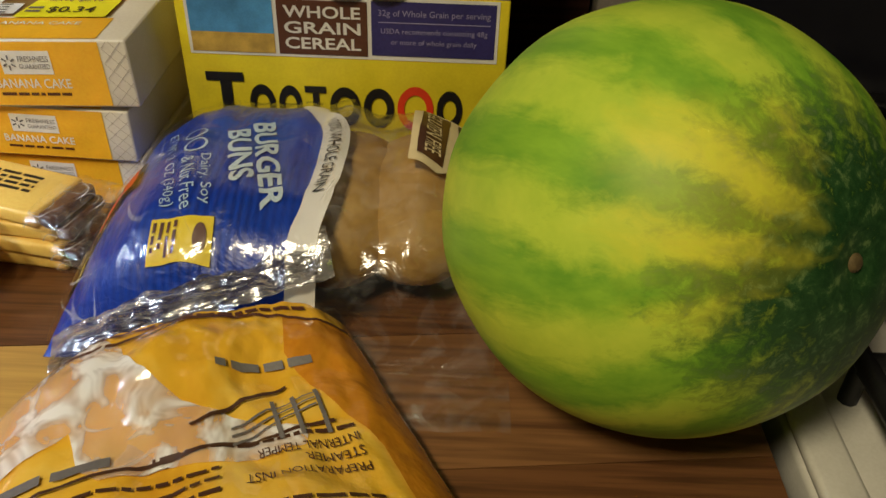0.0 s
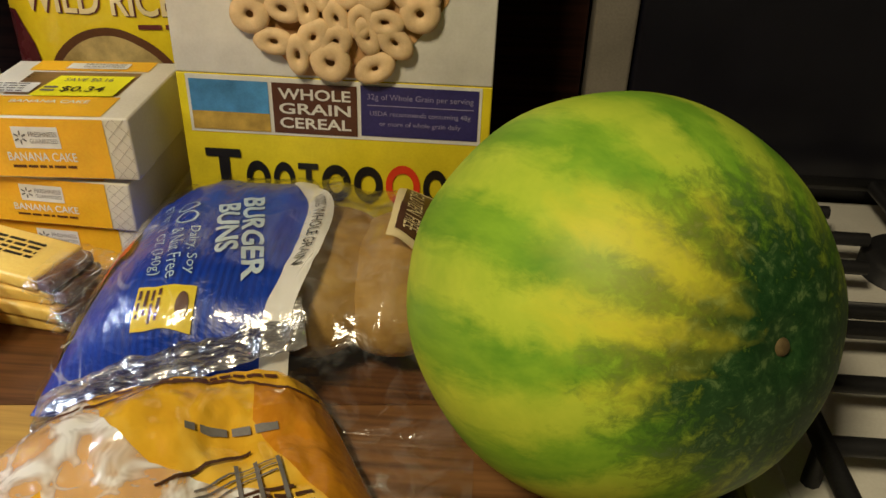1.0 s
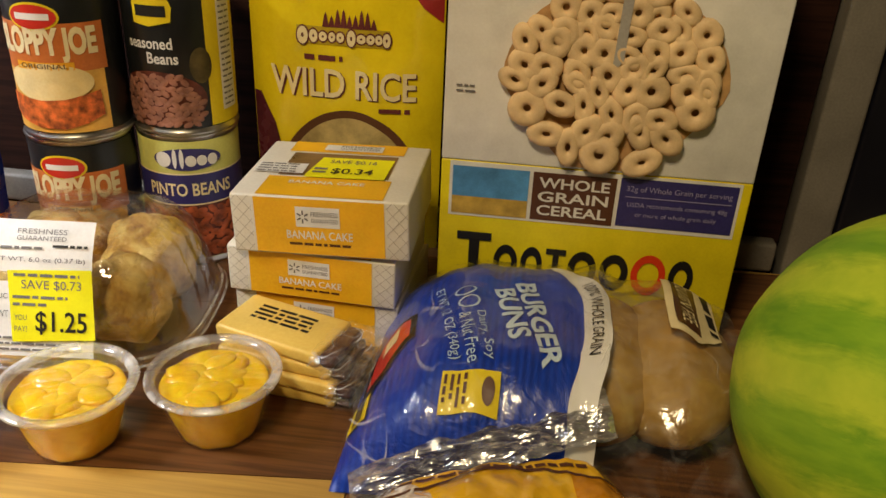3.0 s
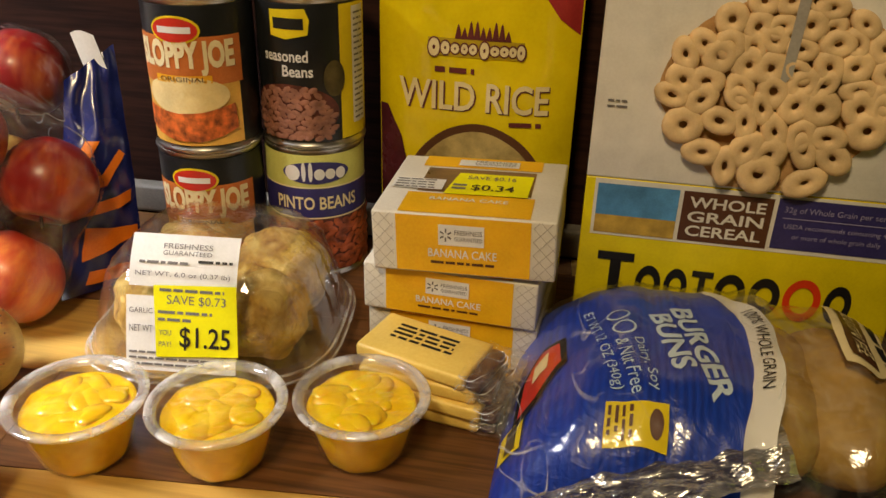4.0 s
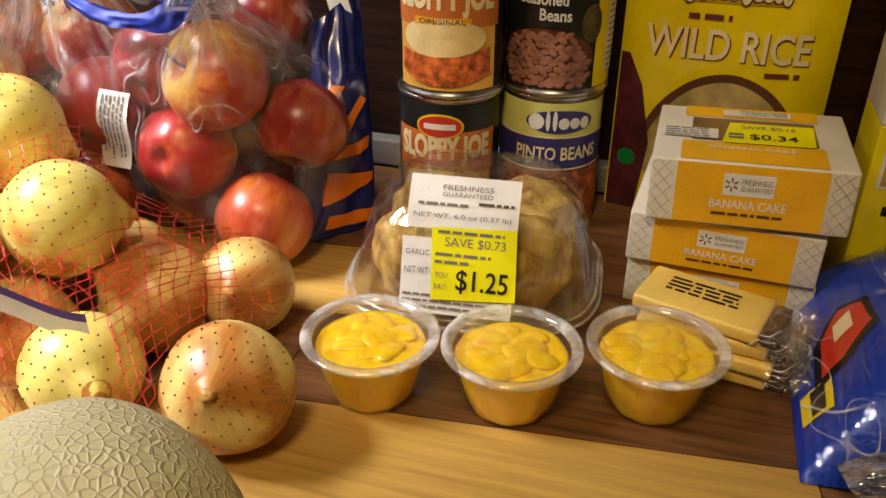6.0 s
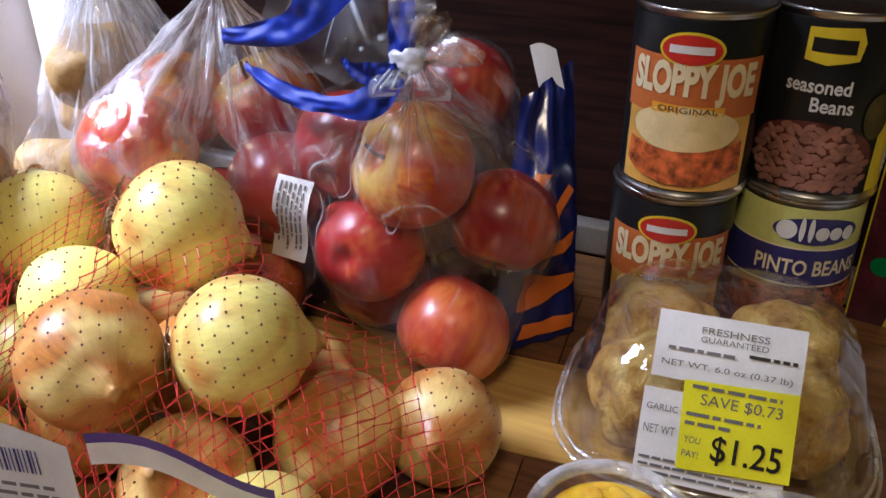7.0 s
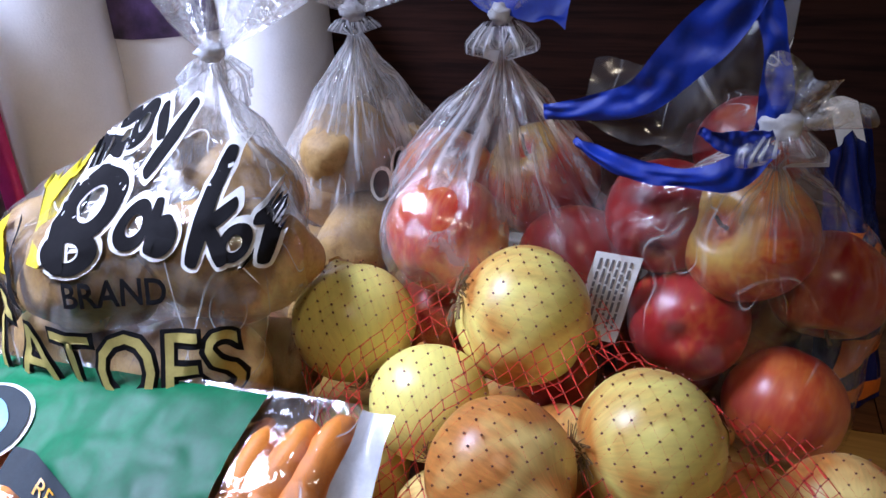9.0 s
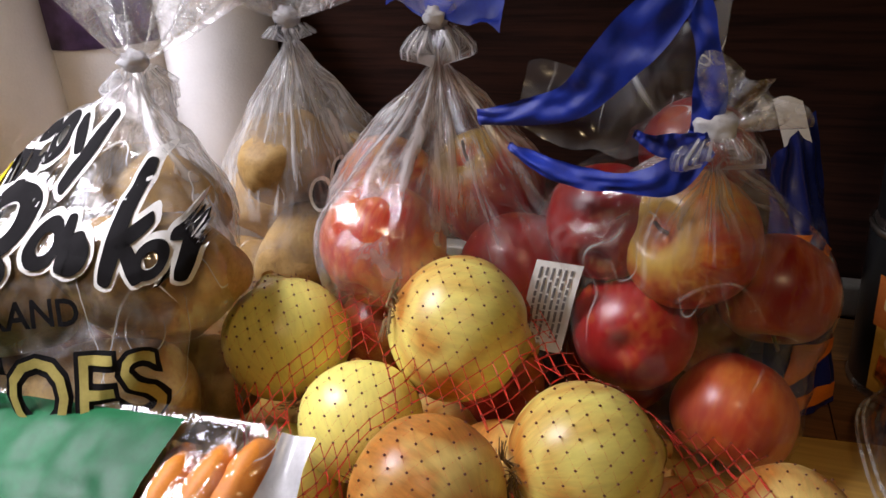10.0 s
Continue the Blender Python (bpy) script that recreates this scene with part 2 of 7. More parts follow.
BLUE = paint("print_blue", (0.01, 0.035, 0.42), 0.22, var=0.3)
CREAM = paint("print_cream", (0.84, 0.72, 0.42), 0.45)
GREEN = paint("print_green", (0.0, 0.22, 0.06), 0.3)
CLEAR = film("clear_film")

# ---- the worktop, the wall behind it, the stove and the room ----
OAK_LIGHT = wood("wood_honey", (0.58, 0.36, 0.085), (0.38, 0.21, 0.045), streak=0.3)
OAK_DARK = wood("wood_walnut", (0.19, 0.082, 0.028), (0.075, 0.030, 0.012))
OAK_MID = wood("wood_chestnut", (0.27, 0.13, 0.045), (0.12, 0.05, 0.02))
PANEL = wood("wood_wall_panel", (0.034, 0.012, 0.007), (0.010, 0.004, 0.003), rough=0.8)
PANEL.node_tree.nodes["Principled BSDF"].inputs["Specular IOR Level"].default_value = 0.12
PLASTER = paint("wall_plaster", (0.22, 0.20, 0.175), 0.8, scale=8)
ENAMEL = paint("stove_enamel", (0.72, 0.70, 0.64), 0.22, var=0.1, bump=0.02)
IRON = paint("cast_iron", (0.012, 0.012, 0.014), 0.5, bump=0.5)
BLACK_GLASS = paint("stove_black_glass", (0.004, 0.004, 0.010), 0.4, bump=0.0)
TRIM = paint("grey_trim", (0.22, 0.20, 0.17), 0.5)
SEAM = paint("dark_seam", (0.02, 0.012, 0.008), 0.7)

worktop = thing("worktop", (0, 0, 0), "wood-plank kitchen worktop in mixed walnut and honey tones", "worktop", kind="structure")
part("top_board", box_bm(-1.43, -0.45, -0.04, 0.155, 0.60, -0.004, 0.003), SEAM, worktop)
part("front_apron", box_bm(-1.43, -0.44, -0.86, 0.15, -0.40, -0.041), OAK_DARK, worktop)

wall_north = thing("wall_north", (0, 0, 0), "dark brown wood-panelled wall with horizontal grain", "wall", kind="structure")
part("panel", box_bm(-1.43, 0.615, -0.9, 0.105, 0.66, 1.5), PANEL, wall_north, smooth=False)
part("plaster", box_bm(0.105, 0.66, -0.9, 1.6, 0.72, 1.5), PLASTER, wall_north, smooth=False)
trim = part("trim", box_bm(-1.43, 0.597, 0.0005, 0.10, 0.613, 0.026, 0.003), TRIM, None)
tagged(trim, "grey trim strip along the back of the worktop", "trim", kind="structure")

wall_west = thing("wall_west", (0, 0, 0), "pale plaster wall with a window opening", "wall", kind="structure")
for q in ((-1.52, -2.2, -0.9, -1.435, -0.32, 1.5), (-1.52, 0.38, -0.9, -1.435, 0.7, 1.5), (-1.52, -0.32, -0.9, -1.435, 0.38, 0.60), (-1.52, -0.32, 1.16, -1.435, 0.38, 1.5)):
    part("wall_panel", box_bm(*q), PLASTER, wall_west, smooth=False)
for nm, q in (("wall_east", (1.6, -2.2, -0.9, 1.68, 0.72, 1.5)), ("wall_south", (-1.52, -2.28, -0.9, 1.68, -2.2, 1.5)), ("ceiling", (-1.52, -2.28, 1.5, 1.68, 0.72, 1.56)), ("floor", (-1.52, -2.28, -0.96, 1.68, 0.72, -0.9))):
    tagged(part(nm, box_bm(*q), OAK_MID if nm == "floor" else PLASTER, None, smooth=False), "plain " + nm.split("_")[0] + " closing the kitchen", nm.split("_")[0], kind="structure")


def make_stove():
    s = thing("stove", (0, 0, 0), "white enamel gas stove with black iron grates beside the worktop", "stove")
    part("cooktop", box_bm(0.168, -0.1, -0.03, 0.86, 0.60, -0.004, 0.004), ENAMEL, s)
    part("body", box_bm(0.172, -0.09, -0.88, 0.85, 0.60, -0.031, 0.004), ENAMEL, s)
    part("raised_edge", box_bm(0.169, -0.09, -0.004, 0.19, 0.59, 0.003, 0.003), ENAMEL, s)
    g = part("backguard", box_bm(0.142, 0.602, -0.03, 0.86, 0.655, 0.42, 0.004), BLACK_GLASS, s)
    part("side_strip", box_bm(0.108, 0.60, -0.03, 0.1405, 0.655, 0.42, 0.003), TRIM, g, "pale metal end strip")
    for y0, y1 in ((0.19, 0.385), (0.405, 0.58)):
        bm = bmesh.new()
        z, c = 0.022, 0.03
        x0, x1 = 0.205, 0.47
        ring = [(x0, y0 + c, z), (x0 + c, y0, z), (x1 - c, y0, z), (x1, y0 + c, z), (x1, y1 - c, z), (x1 - c, y1, z), (x0 + c, y1, z), (x0, y1 - c, z), (x0, y0 + c, z)]
        add_tube(bm, ring, 0.0055, 8)
        ym, xm = (y0 + y1) / 2, (x0 + x1) / 2
        for a, b in (((x0, ym, z), (xm - 0.035, ym, z)), ((x1, ym, z), (xm + 0.035, ym, z)), ((xm, y0, z), (xm, ym - 0.035, z)), ((xm, y1, z), (xm, ym + 0.035, z)), ((x0 + 0.01, y0 + 0.05, z), (xm - 0.05, y0 + 0.05, z)), ((x0 + 0.01, y1 - 0.05, z), (xm - 0.05, y1 - 0.05, z))):
            add_tube(bm, (a, b), 0.005, 8)
        for x, y in ((x0 + c, y0), (x1 - c, y0), (x0 + c, y1), (x1 - c, y1), (x0, ym)):
            add_tube(bm, ((x, y, z), (x, y, -0.004)), 0.005, 8)
        part("grate", bm, IRON, s, "black cast-iron pan grate")
        bm = lathe([(0, 0.012), (0.03, 0.012), (0.034, 0.008), (0.034, -0.004), (0.05, -0.0042), (0.05, -0.006), (0, -0.006)], 32)
        bmesh.ops.translate(bm, vec=(xm, ym, 0), verts=bm.verts)
        part("burner", bm, IRON, s)
    return s


make_stove()

# ---- cereal box ----
def make_cereal_box():
    b = thing("cereal_box", (-0.0655, 0.472, 0), "yellow and white cereal box with oat rings pictured", "cereal box")
    W, D, HT, Y = 0.1, 0.058, 0.30, 0.126
    part("lower_carton", box_bm(-W, 0, 0, W, D, Y, 0.0012), paint("carton_yellow", (0.80, 0.66, 0.005), 0.4), b)
    part("upper_carton", box_bm(-W, 0, Y, W, D, HT, 0.0012), paint("carton_white", (0.80, 0.79, 0.77), 0.4), b)
    f = flat((0, 0, 0.012), (1, 0, 0), (0, 0, 1))
    ox = 0.0655
    P = lambda x: x + ox
    part("picture_frame", rect(f, P(-0.1595), 0.0745, P(0.0285), 0.1135, h=0.0005), WHITE, b)
    part("sky_picture", rect(f, P(-0.1575), 0.089, P(-0.107), 0.1105, h=0.001), paint("sky_print", (0.09, 0.30, 0.62), 0.4, var=0.5, scale=90), b)
    part("wheat_picture", rect(f, P(-0.1575), 0.0765, P(-0.107), 0.089, h=0.001), paint("wheat_print", (0.55, 0.36, 0.06), 0.4, var=0.4, scale=200), b)
    part("brown_panel", rect(f, P(-0.1045), 0.0765, P(-0.0505), 0.1105, h=0.001), BROWN, b)
    part("purple_panel", rect(f, P(-0.048), 0.0775, P(0.0265), 0.1115, h=0.001), NAVY, b)
    for s, y, w in (("WHOLE", 0.1035, 0.046), ("GRAIN", 0.0937, 0.046), ("CEREAL", 0.0839, 0.046)):
        lettering(s, f, P(-0.0775), y, w, 0.0075, WHITE, b, 0.0014, bold=0.02)
    LIL = paint("ink_lilac", (0.30, 0.28, 0.5), 0.5, bump=0)
    lettering("32g of Whole Grain per serving", f, P(-0.0103), 0.1040, 0.067, 0.0050, LIL, b, 0.0014)
    lettering("USDA recommends consuming 48g", f, P(-0.0103), 0.0930, 0.064, 0.0042, LIL, b, 0.0014)
    lettering("or more of whole grain daily", f, P(-0.0103), 0.0862, 0.052, 0.0042, LIL, b, 0.0014)
    part("rule", rect(f, P(-0.044), 0.0985, P(0.0235), 0.0991, h=0.0014), LIL, b)
    f_print, f = f, flat((0, 0, 0.0095), (1, 0, 0), (0, 0, 1))
    # brand word: plain black blocks of its size, with one red ring
    xs = [(-0.1525, 0.0235, 0.041), (-0.1265, 0.0165, 0.0275), (-0.108, 0.015, 0.0275), (-0.091, 0.0135, 0.035), (-0.0755, 0.0195, 0.0275), (-0.054, 0.0195, 0.0275), (-0.0075, 0.0165, 0.0275)]
    for k, (x, w, hh) in enumerate(xs):
        if k in (0, 3):
            yb = 0.0265
            part("brand_shape", rect(f, P(x + w * 0.36), yb - 0.003, P(x + w * 0.66), yb + hh - 0.006, h=0.001), BLACK, b)
            part("brand_shape", rect(f, P(x), yb + (hh - 0.008 if k == 0 else 0.027), P(x + w), yb + (hh - 0.002 if k == 0 else 0.0315), h=0.0012), BLACK, b)
        else:
            part("brand_shape", oval(f, P(x + w / 2), 0.0325 + hh / 2 - 0.002, w / 2, hh / 2, 0.001, 28, 1, 0, 360, 0.52), BLACK, b)
    part("brand_ring", oval(f, P(-0.021), 0.0445, 0.0115, 0.0155, 0.001, 32, 1, 0, 360, 0.62), paint("ring_red", (0.75, 0.05, 0.01), 0.35), b, "red ring in the brand mark")
    f = f_print
    bars(f, P(-0.158), P(-0.146), 0.165, 0.0035, 2, 0.0012, GREY_INK, b, 0.001, 9, 0.1)
    # picture of a heaped bowl of oat rings, in low relief
    def half_width(y):
        return max(0.0, 0.074 * math.sqrt(max(0.0, 1 - ((y - 0.170) / 0.062) ** 2)) if y > 0.170 else 0.074 - 0.044 * ((0.170 - y) / 0.05) ** 1.2)
    mid = P(-0.061)
    ys = [0.116 + 0.114 * k / 14 for k in range(15)]
    part("bowl_picture", outline(f, [(mid - half_width(y) * 0.93, y) for y in ys] + [(mid + half_width(y) * 0.93, y) for y in reversed(ys)], 0.0007), paint("oat_shadow", (0.58, 0.34, 0.14), 0.6, var=0.4, scale=140), b)
    OAT = paint("oat_print", (0.84, 0.61, 0.34), 0.6, var=0.3, scale=120)
    rnd = random.Random(5)
    spots = []
    y, row = 0.226, 0
    while y > 0.118:
        r = 0.0094 + 0.0042 * (0.226 - y) / 0.108
        w = max(0.004, half_width(y) - r * 0.6)
        n = max(2, round(2 * w / (r * 1.42)))
        for k in range(n):
            spots.append((mid - w + 2 * w * (k + 0.5 + rnd.uniform(-0.22, 0.22)) / n, y + rnd.uniform(-0.3, 0.3) * r, r, row))
        y -= r * 1.12
        row += 1
    for k, (x, y, r, row) in enumerate(spots):
        tilt = rnd.uniform(0.55, 1.0)
        ang = rnd.uniform(0, 3.1)
        fat = rnd.uniform(0.38, 0.45)
        bm = bmesh.new()
        N, Mi = 20, 9
        vs = []
        for i in range(N):
            a = 2 * math.pi * i / N
            ring = []
            for j in range(Mi):
                t = 2 * math.pi * j / Mi
                q = r * (0.60 + fat * math.cos(t)) * (1 + 0.05 * noise.noise((math.cos(a), math.sin(a), k)))
                u, v = q * math.cos(a), q * math.sin(a) * tilt
                ring.append(bm.verts.new(f(x + u * math.cos(ang) - v * math.sin(ang), y + u * math.sin(ang) + v * math.cos(ang), 0.0030 + 0.0004 * row + 0.0002 * (k % 4) + 0.0028 * math.sin(t))))
            vs.append(ring)
        for i in range(N):
            for j in range(Mi):
                bm.faces.new((vs[i][j], vs[(i + 1) % N][j], vs[(i + 1) % N][(j + 1) % Mi], vs[i][(j + 1) % Mi]))
        bmesh.ops.recalc_face_normals(bm, faces=bm.faces[:])
        part("oat_ring_picture", bm, OAT, b)
    part("spoon_picture", outline(f, [(P(-0.0640), 0.186), (P(-0.0610), 0.184), (P(-0.0580), 0.188), (P(-0.0555), 0.262), (P(-0.0615), 0.262)], 0.0072), paint("spoon_grey", (0.42, 0.40, 0.38), 0.35, var=0.3), b)
    return b


make_cereal_box()

# ---- tins ----
TIN = paint("tin_metal", (0.62, 0.60, 0.56), 0.28, metal=1.0, bump=0.1)


def tin_body(parent, z0, label_mat, r=0.0385, ht=0.1085):
    prof = [(0, z0 + 0.003), (r - 0.004, z0 + 0.003), (r - 0.003, z0), (r, z0), (r + 0.0006, z0 + 0.0015), (r, z0 + 0.003), (r - 0.0012, z0 + 0.0045), (r - 0.0012, z0 + ht - 0.0045), (r, z0 + ht - 0.003), (r + 0.0006, z0 + ht - 0.0015), (r, z0 + ht), (r - 0.0015, z0 + ht), (r - 0.0025, z0 + ht - 0.004), (r - 0.008, z0 + ht - 0.0045), (r - 0.010, z0 + ht - 0.0038), (0, z0 + ht - 0.004)]
    part("tin_body", lathe(prof, 56), TIN, parent)
    part("paper_label", lathe([(r - 0.0008, z0 + 0.0052), (r - 0.0005, z0 + 0.006), (r - 0.0005, z0 + ht - 0.006), (r - 0.0008, z0 + ht - 0.0052)], 56), label_mat, parent)


MEAT = paint("meat_print", (0.66, 0.15, 0.03), 0.45, var=0.8, scale=420)
BUN_PRINT = paint("bun_print", (0.86, 0.68, 0.32), 0.4, var=0.25, scale=70)
BAND = paint("band_rust", (0.60, 0.17, 0.035), 0.4)
LABEL_BLACK = paint("label_black", (0.012, 0.013, 0.014), 0.3)


def make_sloppy_tin(name, at, front, label):
    t = thing(name, at, label, "food tin", "stacked food tins")
    r, ht = 0.0385, 0.1085
    tin_body(t, 0, LABEL_BLACK, r, ht)
    c = round_can(0, 0, r - 0.0005, 0, front)
    part("rust_band", rect(c, -0.042, 0.05, 0.042, 0.083, 24, 1, 0.0004), BAND, t)
    part("dish_picture", rect(c, -0.039, 0.0062, 0.039, 0.05, 20, 1, 0.0004), paint("plate_print", (0.82, 0.46, 0.08), 0.4, var=0.4), t)
    part("bun_picture", oval(c, -0.001, 0.0425, 0.031, 0.0135, 0.0012, 40, 4), BUN_PRINT, t)
    part("filling_picture", outline(c, [(-0.033, 0.034), (-0.02, 0.0315), (-0.006, 0.030), (0.01, 0.031), (0.033, 0.036), (0.034, 0.018), (0.022, 0.013), (0.008, 0.0095), (-0.01, 0.010), (-0.026, 0.014), (-0.034, 0.019)], 0.0019, 3), MEAT, t)
    part("brand_mark", oval(c, -0.003, 0.0875, 0.0175, 0.0095, 0.001, 28, 2), YELLOW, t)
    part("brand_mark", oval(c, -0.003, 0.0875, 0.0158, 0.0080, 0.0014, 28, 2), RED, t, "red oval brand mark")
    part("brand_bar", rect(c, -0.0145, 0.0855, 0.0085, 0.0898, 5, 1, 0.0018), WHITE, t)
    lettering("SLOPPY JOE", c, 0.0, 0.0685, 0.072, 0.0245, CREAM, t, 0.0010, bold=0.05)
    part("name_strip", rect(c, -0.021, 0.0515, 0.019, 0.0568, 8, 1, 0.0012), ORANGE, t)
    lettering("ORIGINAL", c, -0.001, 0.0542, 0.032, 0.0032, BROWN, t, 0.0016)
    return t


make_sloppy_tin("food_tin", (-0.449, 0.525, 0), -80, "black and rust sloppy joe tin standing on the worktop")
make_sloppy_tin("food_tin", (-0.4465, 0.523, 0.1087), -84, "black and rust sloppy joe tin stacked on its twin")

BEANS_DARK = paint("beans_dark", (0.13, 0.03, 0.02), 0.35, var=0.6, scale=200)
BEANS_RED = paint("beans_red", (0.40, 0.09, 0.03), 0.35, var=0.7, scale=240)


def bean_relief(c, x0, x1, y0, y1, step, material, parent, inside, seed):
    """Printed beans as small low mounds, one mesh."""
    rnd = random.Random(seed)
    bm = bmesh.new()
    y = y0
    k = 0
    while y < y1:
        x = x0 + (k % 2) * step * 0.5
        while x < x1:
            if inside(x, y):
                a = rnd.uniform(-0.9, 0.9)
                px, py = x + rnd.uniform(-1, 1) * step * 0.15, y + rnd.uniform(-1, 1) * step * 0.15
                mid = bm.verts.new(c(px, py, 0.0019))
                rim = []
                for i in range(8):
                    t = 2 * math.pi * i / 8
                    u, v = step * 0.6 * math.cos(t), step * 0.36 * math.sin(t)
                    rim.append(bm.verts.new(c(px + u * math.cos(a) - v * math.sin(a), py + u * math.sin(a) + v * math.cos(a), 0.0010)))
                for i in range(8):
                    bm.faces.new((mid, rim[i], rim[(i + 1) % 8]))
            x += step
        y += step * 0.62
        k += 1
    tagged(part("bean_picture", bm, material, parent), kind="stuff")


def make_pinto_tin():
    t = thing("food_tin", (-0.376, 0.553, 0), "pinto beans tin with pale green top and blue band", "food tin", "stacked food tins")
    r, ht = 0.0385, 0.1085
    tin_body(t, 0, paint("label_lime", (0.62, 0.62, 0.17), 0.35), r, ht)
    c = round_can(0, 0, r - 0.0005, 0, -70)
    part("blue_band", rect(c, -0.06, 0.053, 0.06, 0.077, 30, 1, 0.0004), NAVY, t)
    part("gold_rule", rect(c, -0.06, 0.077, 0.06, 0.0782, 30, 1, 0.0005), CREAM, t)
    part("gold_rule", rect(c, -0.06, 0.0518, 0.06, 0.053, 30, 1, 0.0005), CREAM, t)
    part("bean_ground", rect(c, -0.06, 0.006, 0.06, 0.0518, 30, 1, 0.0004), BEANS_DARK, t)
    bean_relief(c, -0.055, 0.055, 0.009, 0.05, 0.0078, BEANS_RED, t, lambda x, y: True, 3)
    lettering("PINTO BEANS", c, 0.0, 0.065, 0.064, 0.0105, CREAM, t, 0.0009, bold=0.02)
    part("brand_mark", oval(c, 0.0, 0.0895, 0.0255, 0.0088, 0.0008, 28, 2), NAVY, t)
    for x, rx, ry, dy in ((-0.0175, 0.0058, 0.0062, 0.0), (-0.0090, 0.0016, 0.0078, 0.001), (-0.0040, 0.0016, 0.0078, 0.001), (0.0025, 0.0040, 0.0044, -0.001), (0.0105, 0.0038, 0.0042, -0.001), (0.0185, 0.0038, 0.0046, -0.001)):
        part("brand_form", oval(c, x, 0.0895 + dy, rx, ry, 0.0012, 20, 2), WHITE, t, "white brand form edged in blue")
    return t


def make_bean_tin():
    t = thing("food_tin", (-0.3745, 0.5515, 0.1087), "black seasoned beans tin with yellow stripe, stacked on another", "food tin", "stacked food tins")
    r, ht = 0.0385, 0.1085
    tin_body(t, 0, LABEL_BLACK, r, ht)
    c = round_can(0, 0, r - 0.0005, 0, -105)
    part("yellow_side", rect(c, 0.044, 0.0062, 0.088, 0.1025, 16, 1, 0.0004), YELLOW, t)
    part("facts_panel", rect(c, 0.055, 0.016, 0.071, 0.1, 6, 1, 0.0008), WHITE, t)
    bars(c, 0.0565, 0.0695, 0.096, 0.0042, 19, 0.0014, GREY_INK, t, 0.0012, 8, 0.3)
    part("brand_mark", outline(c, [(-0.006, 0.099), (0.020, 0.1005), (0.023, 0.093), (0.0215, 0.083), (0.006, 0.0795), (-0.006, 0.0815)], 0.0006, 2), YELLOW, t, "yellow brand mark")
    bars(c, -0.003, 0.019, 0.094, 0.004, 1, 0.0075, LABEL_BLACK, t, 0.001, 2, 0.0)
    lettering("seasoned", c, 0.004, 0.068, 0.034, 0.0082, WHITE, t, 0.0008, bold=0.02)
    lettering("Beans", c, 0.013, 0.0575, 0.022, 0.0082, WHITE, t, 0.0008, bold=0.02)
    shape = lambda x, y: ((x - 0.006) / 0.034) ** 2 + ((y - 0.022) / 0.026) ** 2 < 1 and y > 0.008
    part("bean_ground", oval(c, 0.006, 0.0275, 0.036, 0.0205, 0.0006, 30, 3), BEANS_DARK, t)
    bean_relief(c, -0.03, 0.042, 0.009, 0.046, 0.0062, paint("beans_speckled", (0.34, 0.15, 0.10), 0.35, var=0.5, scale=200), t, shape, 6)
    part("pepper_picture", oval(c, 0.039, 0.052, 0.008, 0.013, 0.0012, 20, 2), paint("pepper_dark", (0.08, 0.06, 0.02), 0.4, var=0.8, scale=200), t)
    return t


make_pinto_tin()
make_bean_tin()


